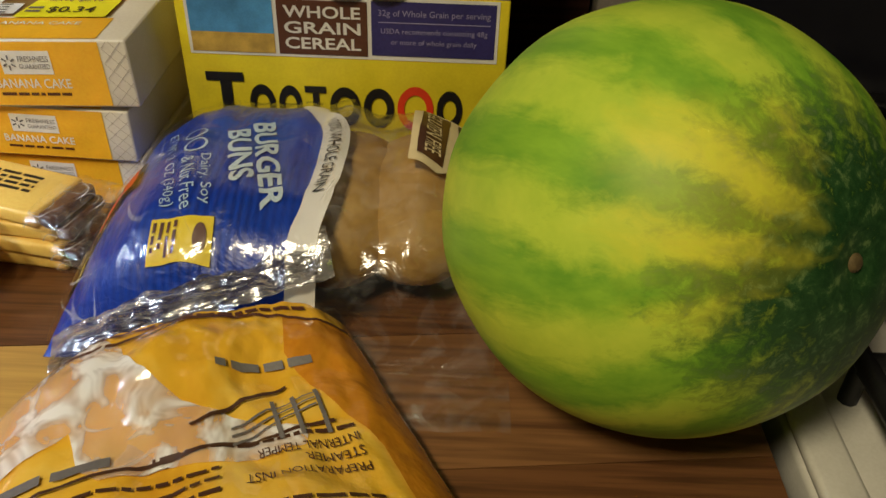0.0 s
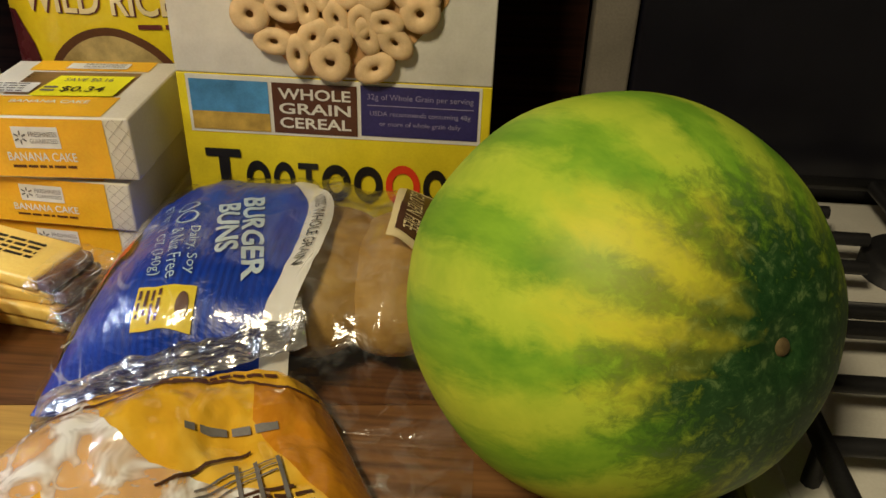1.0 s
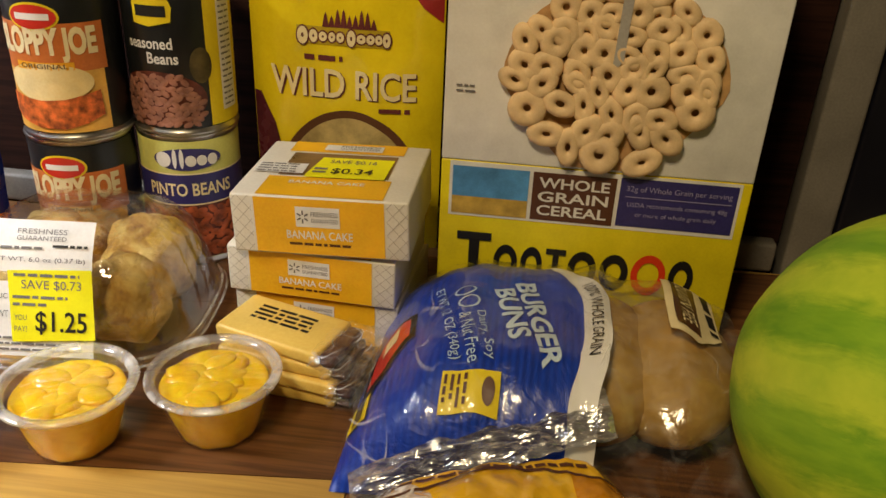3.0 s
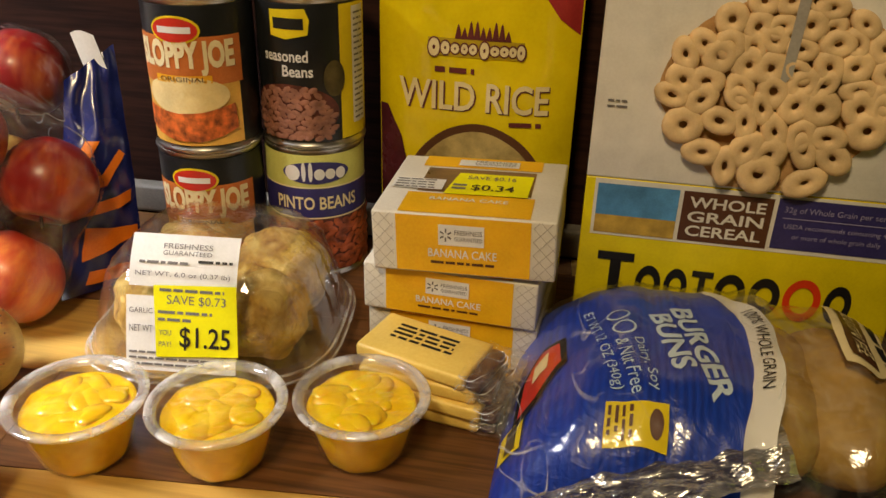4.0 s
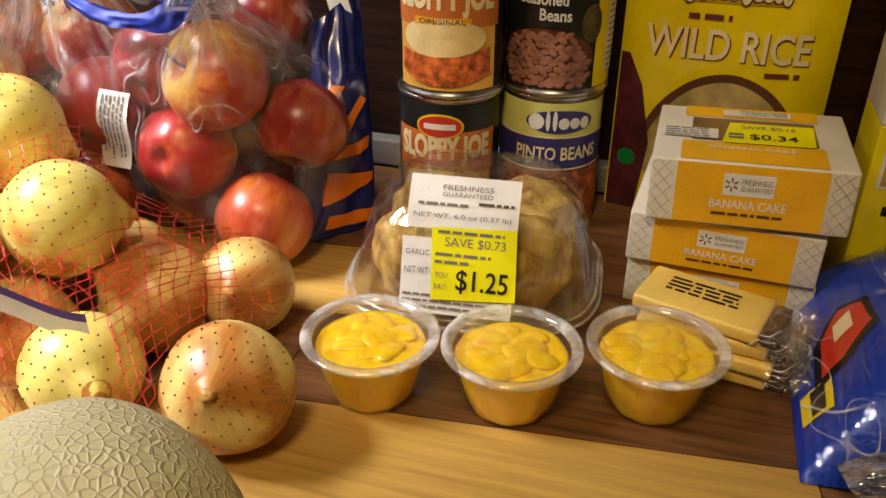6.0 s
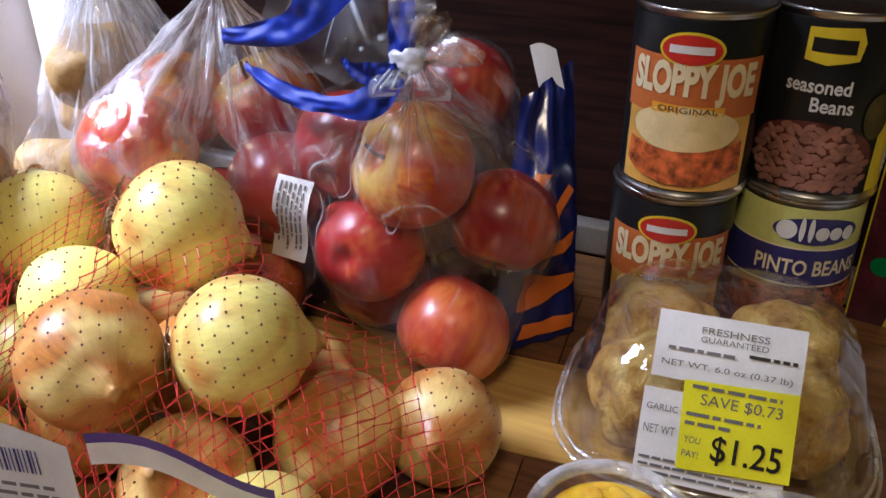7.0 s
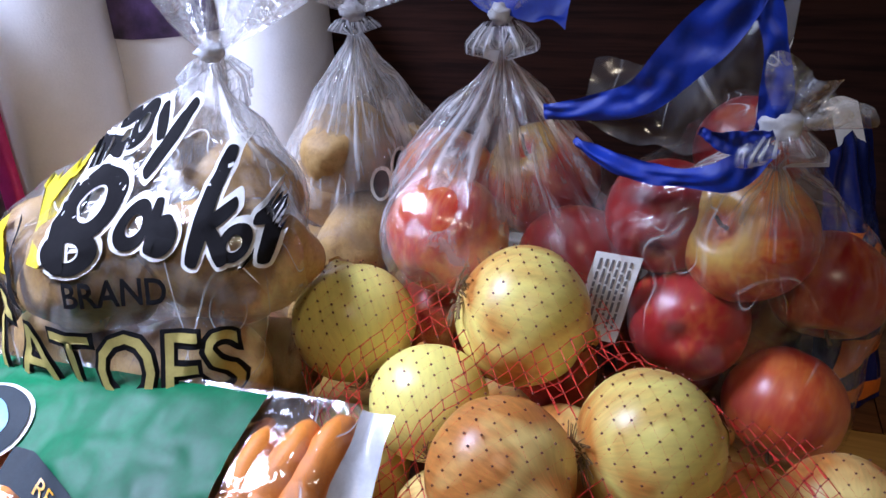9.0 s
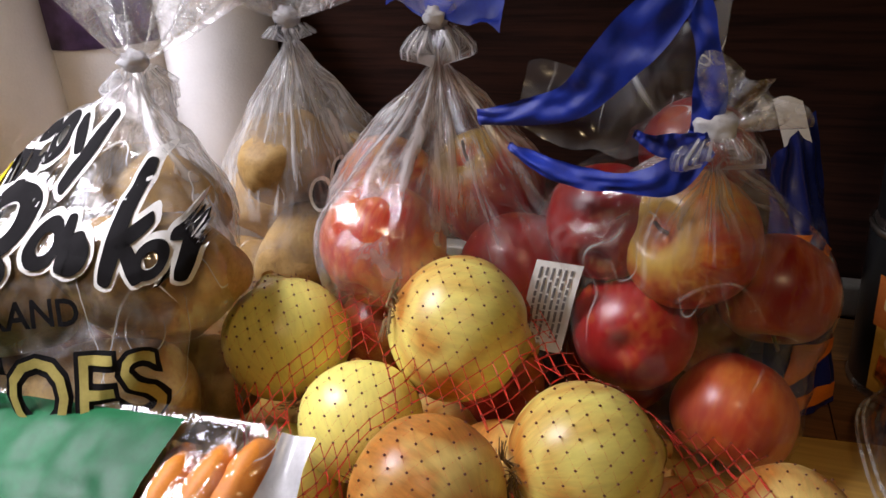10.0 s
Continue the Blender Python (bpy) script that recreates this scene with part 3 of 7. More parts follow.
# ---- soup pouch ----
def make_rice_pouch():
    p = thing("soup_pouch", (-0.2555, 0.585, 0), "yellow wild rice soup pouch standing behind the cake boxes", "food pouch")
    W, HT = 0.0755, 0.245

    def s(x, y, h=0.0):
        e = 1 - min(1, abs(x) / W) ** 4
        q = min(1, max(0, y / HT))
        th = 0.0022 * noise.noise((x * 22, y * 14, 5.0)) * e + 0.014 * e * (math.sin(math.pi * min(1, q * 0.95 + 0.05)) ** 0.5) + 0.0012 * noise.noise((x * 60, y * 40, 1.0)) * e
        return Vector((x, -th - h, y))
    part("pouch_front", grid(lambda u, v: s(-W + 2 * W * u, HT * v), 48, 72), paint("pouch_yellow", (0.86, 0.68, 0.008), 0.2, var=0.2, scale=40, bump=0.3, coat=0.6), p)
    part("pouch_back", grid(lambda u, v: Vector((-W + 2 * W * u, 0.012 * (1 - (2 * u - 1) ** 4), HT * v)), 12, 6), paint("pouch_back_foil", (0.4, 0.36, 0.2), 0.3), p)
    part("corner_flash", outline(s, [(0.035, 0.232), (0.0745, 0.232), (0.0745, 0.189), (0.06, 0.2)], 0.001, 3), paint("flash_maroon", (0.36, 0.03, 0.03), 0.3), p)
    part("bowl_picture", oval(s, 0.004, 0.04, 0.062, 0.080, 0.0006, 40, 6, 0, 180), paint("bowl_brown", (0.12, 0.05, 0.025), 0.3), p)
    part("soup_picture", oval(s, 0.004, 0.036, 0.057, 0.078, 0.0011, 40, 6, 0, 180), paint("soup_print", (0.52, 0.40, 0.16), 0.3, var=0.55, scale=130), p)
    part("dark_side", outline(s, [(-0.0745, 0.0), (-0.052, 0.0), (-0.046, 0.06), (-0.056, 0.105), (-0.068, 0.128), (-0.0745, 0.128)], 0.0014, 3), paint("pouch_plum", (0.10, 0.02, 0.03), 0.25, var=0.7, scale=70), p)
    part("green_dot", oval(s, -0.062, 0.045, 0.007, 0.007, 0.0018, 20, 2), GREEN, p)
    INK = paint("ink_plum", (0.14, 0.03, 0.03), 0.35, bump=0)
    part("brand_mark", rect(s, -0.036, 0.170, 0.036, 0.183, 16, 3, 0.0010), paint("brand_gold", (0.52, 0.38, 0.02), 0.3), p)
    for k in range(9):
        x, top = -0.013 + 0.0046 * k, 0.190 + 0.007 * abs(math.sin(2.3 * k + 0.6))
        part("tree_mark", outline(s, [(x - 0.0026, 0.183), (x + 0.0026, 0.183), (x + 0.0008, top - 0.002), (x, top), (x - 0.0008, top - 0.002)], 0.0014, 1), INK, p, "dark tree silhouette in the brand mark")
    for k, (x, rx, ry) in enumerate(((-0.031, 0.0042, 0.0066), (-0.0225, 0.0034, 0.0048), (-0.0150, 0.0032, 0.0036), (-0.0080, 0.0026, 0.0036), (-0.0016, 0.0030, 0.0036), (0.0070, 0.0034, 0.0060), (0.0146, 0.0034, 0.0034), (0.0216, 0.0032, 0.0036), (0.0278, 0.0028, 0.0036), (0.0338, 0.0030, 0.0052))):
        part("brand_form", oval(s, x, 0.176, rx + 0.0011, ry + 0.0011, 0.0016, 16, 2), INK, p)
        part("brand_form", oval(s, x, 0.176, rx, ry, 0.0021, 16, 2, 0, 360, 0.25), CREAM, p, "cream rounded form in the brand mark")
    lettering("WILD RICE", s, 0.0, 0.140, 0.114, 0.0225, INK, p, 0.0010, long_edge=0.003, bold=0.025)
    lettering("WILD RICE", s, -0.0008, 0.1408, 0.114, 0.0225, CREAM, p, 0.0016, long_edge=0.003, bold=0.015)
    bars(s, -0.03, 0.0, 0.162, 0.004, 1, 0.004, INK, p, 0.0012, 4, 0.0)
    bars(s, 0.028, 0.052, 0.1235, 0.004, 1, 0.0035, INK, p, 0.0012, 5, 0.0)
    return p


make_rice_pouch()


# ---- cake boxes ----
CARD_WHITE = paint("cake_card_white", (0.74, 0.70, 0.60), 0.45, var=0.1)
CARD_ORANGE = paint("cake_card_orange", (0.88, 0.47, 0.01), 0.42)
LATTICE = paint("lattice_ink", (0.50, 0.45, 0.36), 0.5, bump=0)


def make_cake_box(m, label, price):
    k = thing("cake_box", m, label, "cake box", "stacked cake boxes")
    W, D, H0 = 0.0575, 0.098, 0.0365
    part("carton", box_bm(-W, 0, 0, W, D, H0, 0.0015), CARD_WHITE, k)
    f = flat((0, 0, 0), (1, 0, 0), (0, 0, 1))
    t = flat((0, 0, H0), (1, 0, 0), (0, 1, 0))
    part("orange_front", rect(f, -0.042, 0.0012, 0.042, H0 - 0.001, h=0.0004), CARD_ORANGE, k)
    part("orange_top", rect(t, -0.041, 0.001, 0.041, 0.0315, h=0.0004), CARD_ORANGE, k)
    part("orange_rear", rect(t, -0.041, 0.078, 0.041, D - 0.001, h=0.0004), CARD_ORANGE, k)
    part("logo_panel", rect(f, -0.015, 0.0185, 0.0135, 0.031, h=0.0008), WHITE, k)
    lettering("FRESHNESS", f, 0.0038, 0.0268, 0.0172, 0.0030, GREY_INK, k, 0.0012)
    lettering("GUARANTEED", f, 0.0038, 0.0228, 0.0172, 0.0026, GREY_INK, k, 0.0012)
    star = bmesh.new()
    for i in range(6):
        a = math.pi * i / 3 + 0.5
        ca, sa = math.cos(a), math.sin(a)
        q = [(-0.0103 + ca * r - sa * w, 0.0248 + sa * r + ca * w) for r, w in ((0.0014, -0.0005), (0.004, -0.0005), (0.004, 0.0005), (0.0014, 0.0005))]
        star.faces.new([star.verts.new(f(x, y, 0.0012)) for x, y in q])
    part("logo_spark", star, GREY_INK, k)
    lettering("BANANA CAKE", f, 0.0, 0.0135, 0.043, 0.0052, WHITE, k, 0.0008, bold=0.01)
    bars(f, -0.02, 0.02, 0.0085, 0.003, 1, 0.0016, BROWN, k, 0.0008, 6, 0.0)
    # faint diamond lattice printed on the white sides
    bm = bmesh.new()
    for x0 in (-W + 0.0005, 0.0435):
        for i in range(-3, 6):
            for sgn in (1, -1):
                y = i * 0.008
                a, b2 = (x0, y), (x0 + 0.0135, y + sgn * 0.0135)
                ya, yb = max(0.001, min(H0 - 0.001, a[1])), max(0.001, min(H0 - 0.001, b2[1]))
                if abs(ya - yb) < 0.002:
                    continue
                xa = x0 + (ya - y) / sgn
                xb = x0 + (yb - y) / sgn
                bm.faces.new([bm.verts.new(f(px, py, 0.0006)) for px, py in ((xa, ya), (xb, yb), (xb, yb + 0.0005), (xa, ya + 0.0005))])
    tagged(part("lattice_print", bm, LATTICE, k), kind="stuff")
    # window in the lid
    part("lid_window", rect(t, -0.036, 0.034, 0.038, 0.075, h=0.0004), paint("cake_crumb", (0.22, 0.12, 0.05), 0.3, var=0.5, scale=120), k, "brown cake under the clear lid window")
    part("top_logo", rect(t, -0.017, 0.081, 0.025, 0.092, h=0.0008), WHITE, k)
    lettering("FRESHNESS", t, 0.0085, 0.0885, 0.028, 0.0034, GREY_INK, k, 0.0012)
    lettering("GUARANTEED", t, 0.0085, 0.0842, 0.028, 0.0028, GREY_INK, k, 0.0012)
    if price:
        part("white_sticker", outline(t, [(-0.054, 0.036), (-0.020, 0.036), (-0.020, 0.053), (-0.054, 0.053)], 0.0010), WHITE, k)
        bars(t, -0.052, -0.022, 0.051, 0.0042, 4, 0.0016, GREY_INK, k, 0.0014, 5, 0.2)
        part("price_sticker", outline(t, [(-0.018, 0.030), (0.036, 0.031), (0.037, 0.066), (-0.013, 0.066)], 0.0012), STICKER, k, "yellow price sticker")
        lettering("SAVE $0.16", t, 0.010, 0.0575, 0.032, 0.0066, GREY_INK, k, 0.0016)
        lettering("$0.34", t, 0.0125, 0.041, 0.028, 0.0105, BLACK, k, 0.0016, bold=0.01)
        bars(t, -0.014, -0.005, 0.046, 0.0055, 2, 0.003, GREY_INK, k, 0.0016, 5, 0.0)
    lettering("BANANA CAKE", t, 0.0, 0.0225, 0.05, 0.0048, WHITE, k, 0.0008, bold=0.01)
    return k


make_cake_box(pose(-0.243, 0.432, 0.0, 0, 0, -4) @ Matrix.Diagonal((1, 1, 0.93, 1)), "banana cake box at the bottom of a stack", False)
make_cake_box(pose(-0.2445, 0.428, 0.0345, 0, 0, -3) @ Matrix.Diagonal((1, 1, 0.93, 1)), "banana cake box resting on another under the stack's top", False)
make_cake_box(pose(-0.235, 0.423, 0.0708, 0, -2.0, 0) @ Matrix.Diagonal((1, 1, 1.12, 1)), "orange and white banana cake box with a yellow price sticker", True)

# ---- orange fruit cups ----
CUP_CLEAR = film("cup_plastic", (1.0, 0.98, 0.92), haze=0.02, gloss=0.25, rough=0.10, wrinkle=0.1, scale=30)


def fruit_material():
    m, nt, b = nodes_of("mandarin_flesh")
    v = coords(nt)
    n = noise_at(nt, v, 120, 4, 0.6, 0.8)
    f = noise_at(nt, v, 600, 2)
    nt.links.new(ramp(nt, n, [(0.25, (0.78, 0.43, 0.002)), (0.5, (0.90, 0.58, 0.004)), (0.75, (0.93, 0.68, 0.012))]), b.inputs["Base Color"])
    b.inputs["Roughness"].default_value = 0.22
    b.inputs["Subsurface Weight"].default_value = 0.5
    b.inputs["Subsurface Radius"].default_value = (0.010, 0.006, 0.001)
    bumped(nt, b, f, 0.3, 0.0006)
    return m


FRUIT = fruit_material()
LID = film("lid_plastic", (1, 1, 1), haze=0.02, gloss=0.6, rough=0.08, wrinkle=0.5, scale=25)
RIM = film("cup_rim", (1, 0.98, 0.92), haze=0.42, gloss=0.8, rough=0.12, wrinkle=0.2, scale=6)


def make_fruit_cup(x, y, rz, seed):
    c = thing("fruit_cup", (x, y, 0.0), "clear plastic cup of mandarin pieces under a film lid", "fruit cup", "row of fruit cups", rz)
    R, H0 = 0.0335, 0.040
    prof = [(0, 0.0006), (0.020, 0.0006), (0.0235, 0.002), (0.0262, 0.008), (R - 0.003, 0.022), (R, H0 - 0.002)]
    part("cup_wall", lathe(prof, 48), CUP_CLEAR, c)
    # rim with a flat flange and a pull tab
    rim = lathe([(R - 0.0015, H0 - 0.003), (R - 0.001, H0), (R + 0.0044, H0 + 0.0004), (R + 0.0050, H0 - 0.0008), (R + 0.0044, H0 - 0.0022), (R + 0.0005, H0 - 0.0026), (R - 0.0015, H0 - 0.003)], 56)
    part("rim", rim, RIM, c, "milky plastic rim")
    rnd = random.Random(seed)
    # syrup-packed fruit body
    def body(u, v):
        a = 2 * math.pi * u
        k = min(1, v / 0.62)
        rr = (0.0215 + (R - 0.0025 - 0.0215) * k ** 0.8) * (1 + 0.018 * math.sin(9 * a + seed) * (1 - k) + 0.02 * noise.noise((math.cos(a) * 2, math.sin(a) * 2, v * 4 + seed)))
        z = 0.0015 + 0.0320 * k
        if v > 0.62:
            q = (v - 0.62) / 0.38
            rr *= 1 - q
            z += 0.0012 * q + 0.0022 * noise.noise((math.cos(a) * rr * 90, math.sin(a) * rr * 90, seed + 3.0))
        return Vector((rr * math.cos(a), rr * math.sin(a), z))
    part("fruit_fill", grid(body, 48, 30, True), FRUIT, c)
    for k in range(15):
        a, q = rnd.uniform(0, 6.28), rnd.uniform(0.15, 0.98) * (R - 0.013)
        bm = bmesh.new()
        bmesh.ops.create_uvsphere(bm, u_segments=14, v_segments=8, radius=1)
        L, W = rnd.uniform(0.009, 0.013), rnd.uniform(0.006, 0.0085)
        for vtx in bm.verts:
            p = vtx.co.copy()
            vtx.co = Vector((p.x * L, p.y * W + 0.25 * L * (p.x * p.x - 0.4), p.z * 0.0026 * (1 + 0.2 * noise.noise(p * 2 + Vector((k, seed, 0))))))
        m = Matrix.Translation((q * math.cos(a), q * math.sin(a), 0.0338 + rnd.uniform(-0.0010, 0.0006))) @ Euler((rnd.uniform(-0.14, 0.14), rnd.uniform(-0.14, 0.14), rnd.uniform(0, 6.28))).to_matrix().to_4x4()
        bmesh.ops.transform(bm, matrix=m, verts=bm.verts)
        part("mandarin_piece", bm, FRUIT, c)
    part("film_lid", grid(lambda u, v: Vector(((R + 0.003) * v * math.cos(6.2832 * u), (R + 0.003) * v * math.sin(6.2832 * u), H0 + 0.0007 + 0.0006 * noise.noise((v * 5 * math.cos(6.2832 * u), v * 5 * math.sin(6.2832 * u), seed)))), 48, 8, True), LID, c, "clear film lid")
    part("pull_tab", outline(lambda px, py, h=0: Vector((px, py, H0 + 0.0004 + h)), [(-R - 0.003, -0.007), (-R - 0.011, -0.004), (-R - 0.011, 0.006), (-R - 0.003, 0.009)], 0.0002), CUP_CLEAR, c)
    return c


make_fruit_cup(-0.426, 0.296, 35, 1.0)
make_fruit_cup(-0.3495, 0.3085, 80, 2.0)
make_fruit_cup(-0.2745, 0.3325, -40, 3.0)


# ---- watermelon ----
MELON_AXIS = Vector((0.48, -0.79, 0.38)).normalized()
MELON_X = Vector((0, 0, 1)).cross(MELON_AXIS).normalized()
MELON_TURN = Matrix((MELON_X, MELON_AXIS.cross(MELON_X), MELON_AXIS)).transposed()
MELON_SPOT = tuple(MELON_TURN.inverted() @ (Vector((-0.10, -0.76, 0.62)).normalized() * 0.092))


def watermelon_material():
    m, nt, b = nodes_of("watermelon_rind")
    v = coords(nt)
    sep = nt.nodes.new("ShaderNodeSeparateXYZ")
    nt.links.new(v, sep.inputs[0])
    ang = put(nt, "ShaderNodeMath")
    ang.operation = "ARCTAN2"
    nt.links.new(sep.outputs[1], ang.inputs[0])
    nt.links.new(sep.outputs[0], ang.inputs[1])
    wob = noise_at(nt, v, 16, 4, 0.6, 0.6)
    a2 = put(nt, "ShaderNodeMath")
    a2.operation = "MULTIPLY_ADD"
    a2.inputs[1].default_value = 0.42
    nt.links.new(wob, a2.inputs[0])
    nt.links.new(ang.outputs[0], a2.inputs[2])
    s = put(nt, "ShaderNodeMath")
    s.operation = "MULTIPLY"
    s.inputs[1].default_value = 12.0
    nt.links.new(a2.outputs[0], s.inputs[0])
    w = put(nt, "ShaderNodeMath")
    w.operation = "SINE"
    nt.links.new(s.outputs[0], w.inputs[0])
    stretched = coords(nt, (1, 1, 0.22))
    fleck = noise_at(nt, stretched, 150, 5, 0.7, 0.4)
    addn = put(nt, "ShaderNodeMath")
    addn.operation = "MULTIPLY_ADD"
    addn.inputs[1].default_value = 2.6
    nt.links.new(fleck, addn.inputs[0])
    nt.links.new(w.outputs[0], addn.inputs[2])
    light = ramp(nt, noise_at(nt, v, 28, 4, 0.65), [(0.3, (0.40, 0.60, 0.035)), (0.7, (0.60, 0.74, 0.055))])
    sub = put(nt, "ShaderNodeMapRange")
    sub.inputs["From Min"].default_value, sub.inputs["From Max"].default_value = 0.6, 1.9
    nt.links.new(addn.outputs[0], sub.inputs["Value"])
    col = mix(nt, sub.outputs[0], light, ramp(nt, noise_at(nt, stretched, 70, 4, 0.6), [(0.35, (0.16, 0.37, 0.018)), (0.65, (0.30, 0.54, 0.028))]))
    # dark stem end
    zz = put(nt, "ShaderNodeMath")
    zz.operation = "MULTIPLY_ADD"
    zz.inputs[1].default_value = 0.055
    nt.links.new(fleck, zz.inputs[0])
    nt.links.new(sep.outputs[2], zz.inputs[2])
    end = put(nt, "ShaderNodeMapRange")
    end.inputs["From Min"].default_value, end.inputs["From Max"].default_value = 0.095, 0.117
    nt.links.new(zz.outputs[0], end.inputs["Value"])
    dk = ramp(nt, fleck, [(0.42, (0.012, 0.05, 0.012)), (0.56, (0.03, 0.085, 0.022)), (0.66, (0.12, 0.2, 0.06))])
    col = mix(nt, end.outputs[0], col, dk)
    # yellow ground spot on the side that lay on the soil
    d = put(nt, "ShaderNodeVectorMath")
    d.operation = "DISTANCE"
    nt.links.new(v, d.inputs[0])
    d.inputs[1].default_value = MELON_SPOT
    dn = put(nt, "ShaderNodeMath")
    dn.operation = "MULTIPLY_ADD"
    dn.inputs[1].default_value = 0.055
    nt.links.new(noise_at(nt, stretched, 60, 4, 0.6, 0.5), dn.inputs[0])
    nt.links.new(d.outputs["Value"], dn.inputs[2])
    spot = put(nt, "ShaderNodeMapRange")
    spot.inputs["From Min"].default_value, spot.inputs["From Max"].default_value = 0.045, 0.072
    spot.inputs["To Min"].default_value, spot.inputs["To Max"].default_value = 0.75, 0.0
    nt.links.new(dn.outputs[0], spot.inputs["Value"])
    broken = put(nt, "ShaderNodeMapRange")
    broken.inputs["To Min"].default_value, broken.inputs["To Max"].default_value = 1.0, 0.35
    nt.links.new(sub.outputs[0], broken.inputs["Value"])
    share = put(nt, "ShaderNodeMath")
    share.operation = "MULTIPLY"
    nt.links.new(spot.outputs[0], share.inputs[0])
    nt.links.new(broken.outputs[0], share.inputs[1])
    col = mix(nt, share.outputs[0], col, ramp(nt, fleck, [(0.3, (0.72, 0.70, 0.015)), (0.7, (0.84, 0.80, 0.04))]))
    nt.links.new(col, b.inputs["Base Color"])
    b.inputs["Roughness"].default_value = 0.5
    b.inputs["Specular IOR Level"].default_value = 0.3
    bumped(nt, b, noise_at(nt, v, 400, 2), 0.06, 0.0005)
    return m


def make_watermelon():
    m = Matrix.Translation((0.093, 0.296, 0.0945)) @ MELON_TURN.to_4x4()
    w = thing("watermelon", m, "large striped green watermelon with a yellow ground spot", "watermelon")
    R = 0.0925
    bm = bmesh.new()
    bmesh.ops.create_uvsphere(bm, u_segments=96, v_segments=64, radius=1)
    for v in bm.verts:
        p = v.co
        q = 1 + 0.012 * noise.noise(p * 1.3) + 0.004 * math.cos(10 * math.atan2(p.y, p.x)) * (1 - p.z ** 2)
        dip = 0.035 * math.exp(-((1 - abs(p.z)) / 0.006))
        v.co = Vector((p.x * R * q, p.y * R * q, p.z * R * 1.06 * (q - dip)))
    part("rind", bm, watermelon_material(), w)
    sc = lathe([(0, 0.0006), (0.002, 0.0012), (0.0032, 0.0002), (0.0042, -0.002)], 16)
    bmesh.ops.translate(sc, vec=(0, 0, R * 1.06 * 0.975), verts=sc.verts)
    part("stem_scar", sc, paint("stem_tan", (0.14, 0.10, 0.035), 0.8, var=0.6, scale=300), w, "dry tan stem scar")
    return w


make_watermelon()


# ---- burger buns in their bag ----
BX0, BX1 = -0.198, 0.022


def bun_top(x, y):
    """Height of the bag of buns over the worktop."""
    t = (y - 0.386) / 0.094
    e = max(0.0, 1 - abs(t) ** 3.6)
    k = min(1, max(0, (x - BX0) / 0.075))
    left = (k * (2 - k)) ** 0.75
    r = min(1, max(0, (BX1 + 0.012 - x) / 0.05)) ** 0.5
    bump = 0.0035 * math.cos((x + 0.012) * 2 * math.pi / 0.046) if x > -0.07 else 0
    wr = 0.0028 * noise.noise((x * 55, y * 28, 4.0)) + 0.0012 * noise.noise((x * 140, y * 90, 2.0))
    return max(0.0008, (0.004 + 0.068 * e ** 0.55) * left * (0.55 + 0.45 * r) + bump * e * r * left + wr * min(1, e * 3))


def bun_place(x, y, h=0.0):
    dx = (bun_top(x + 0.002, y) - bun_top(x - 0.002, y)) / 0.004
    dy = (bun_top(x, y + 0.002) - bun_top(x, y - 0.002)) / 0.004
    n = Vector((-dx, -dy, 1)).normalized()
    return Vector((x, y, bun_top(x, y))) + n * h


def bun_text(x, y, h=0.0):
    # words run from the back of the bag to its front
    return bun_place(-0.141 + 0.972 * y + 0.235 * x, 0.357 - 0.972 * x + 0.235 * y, h)


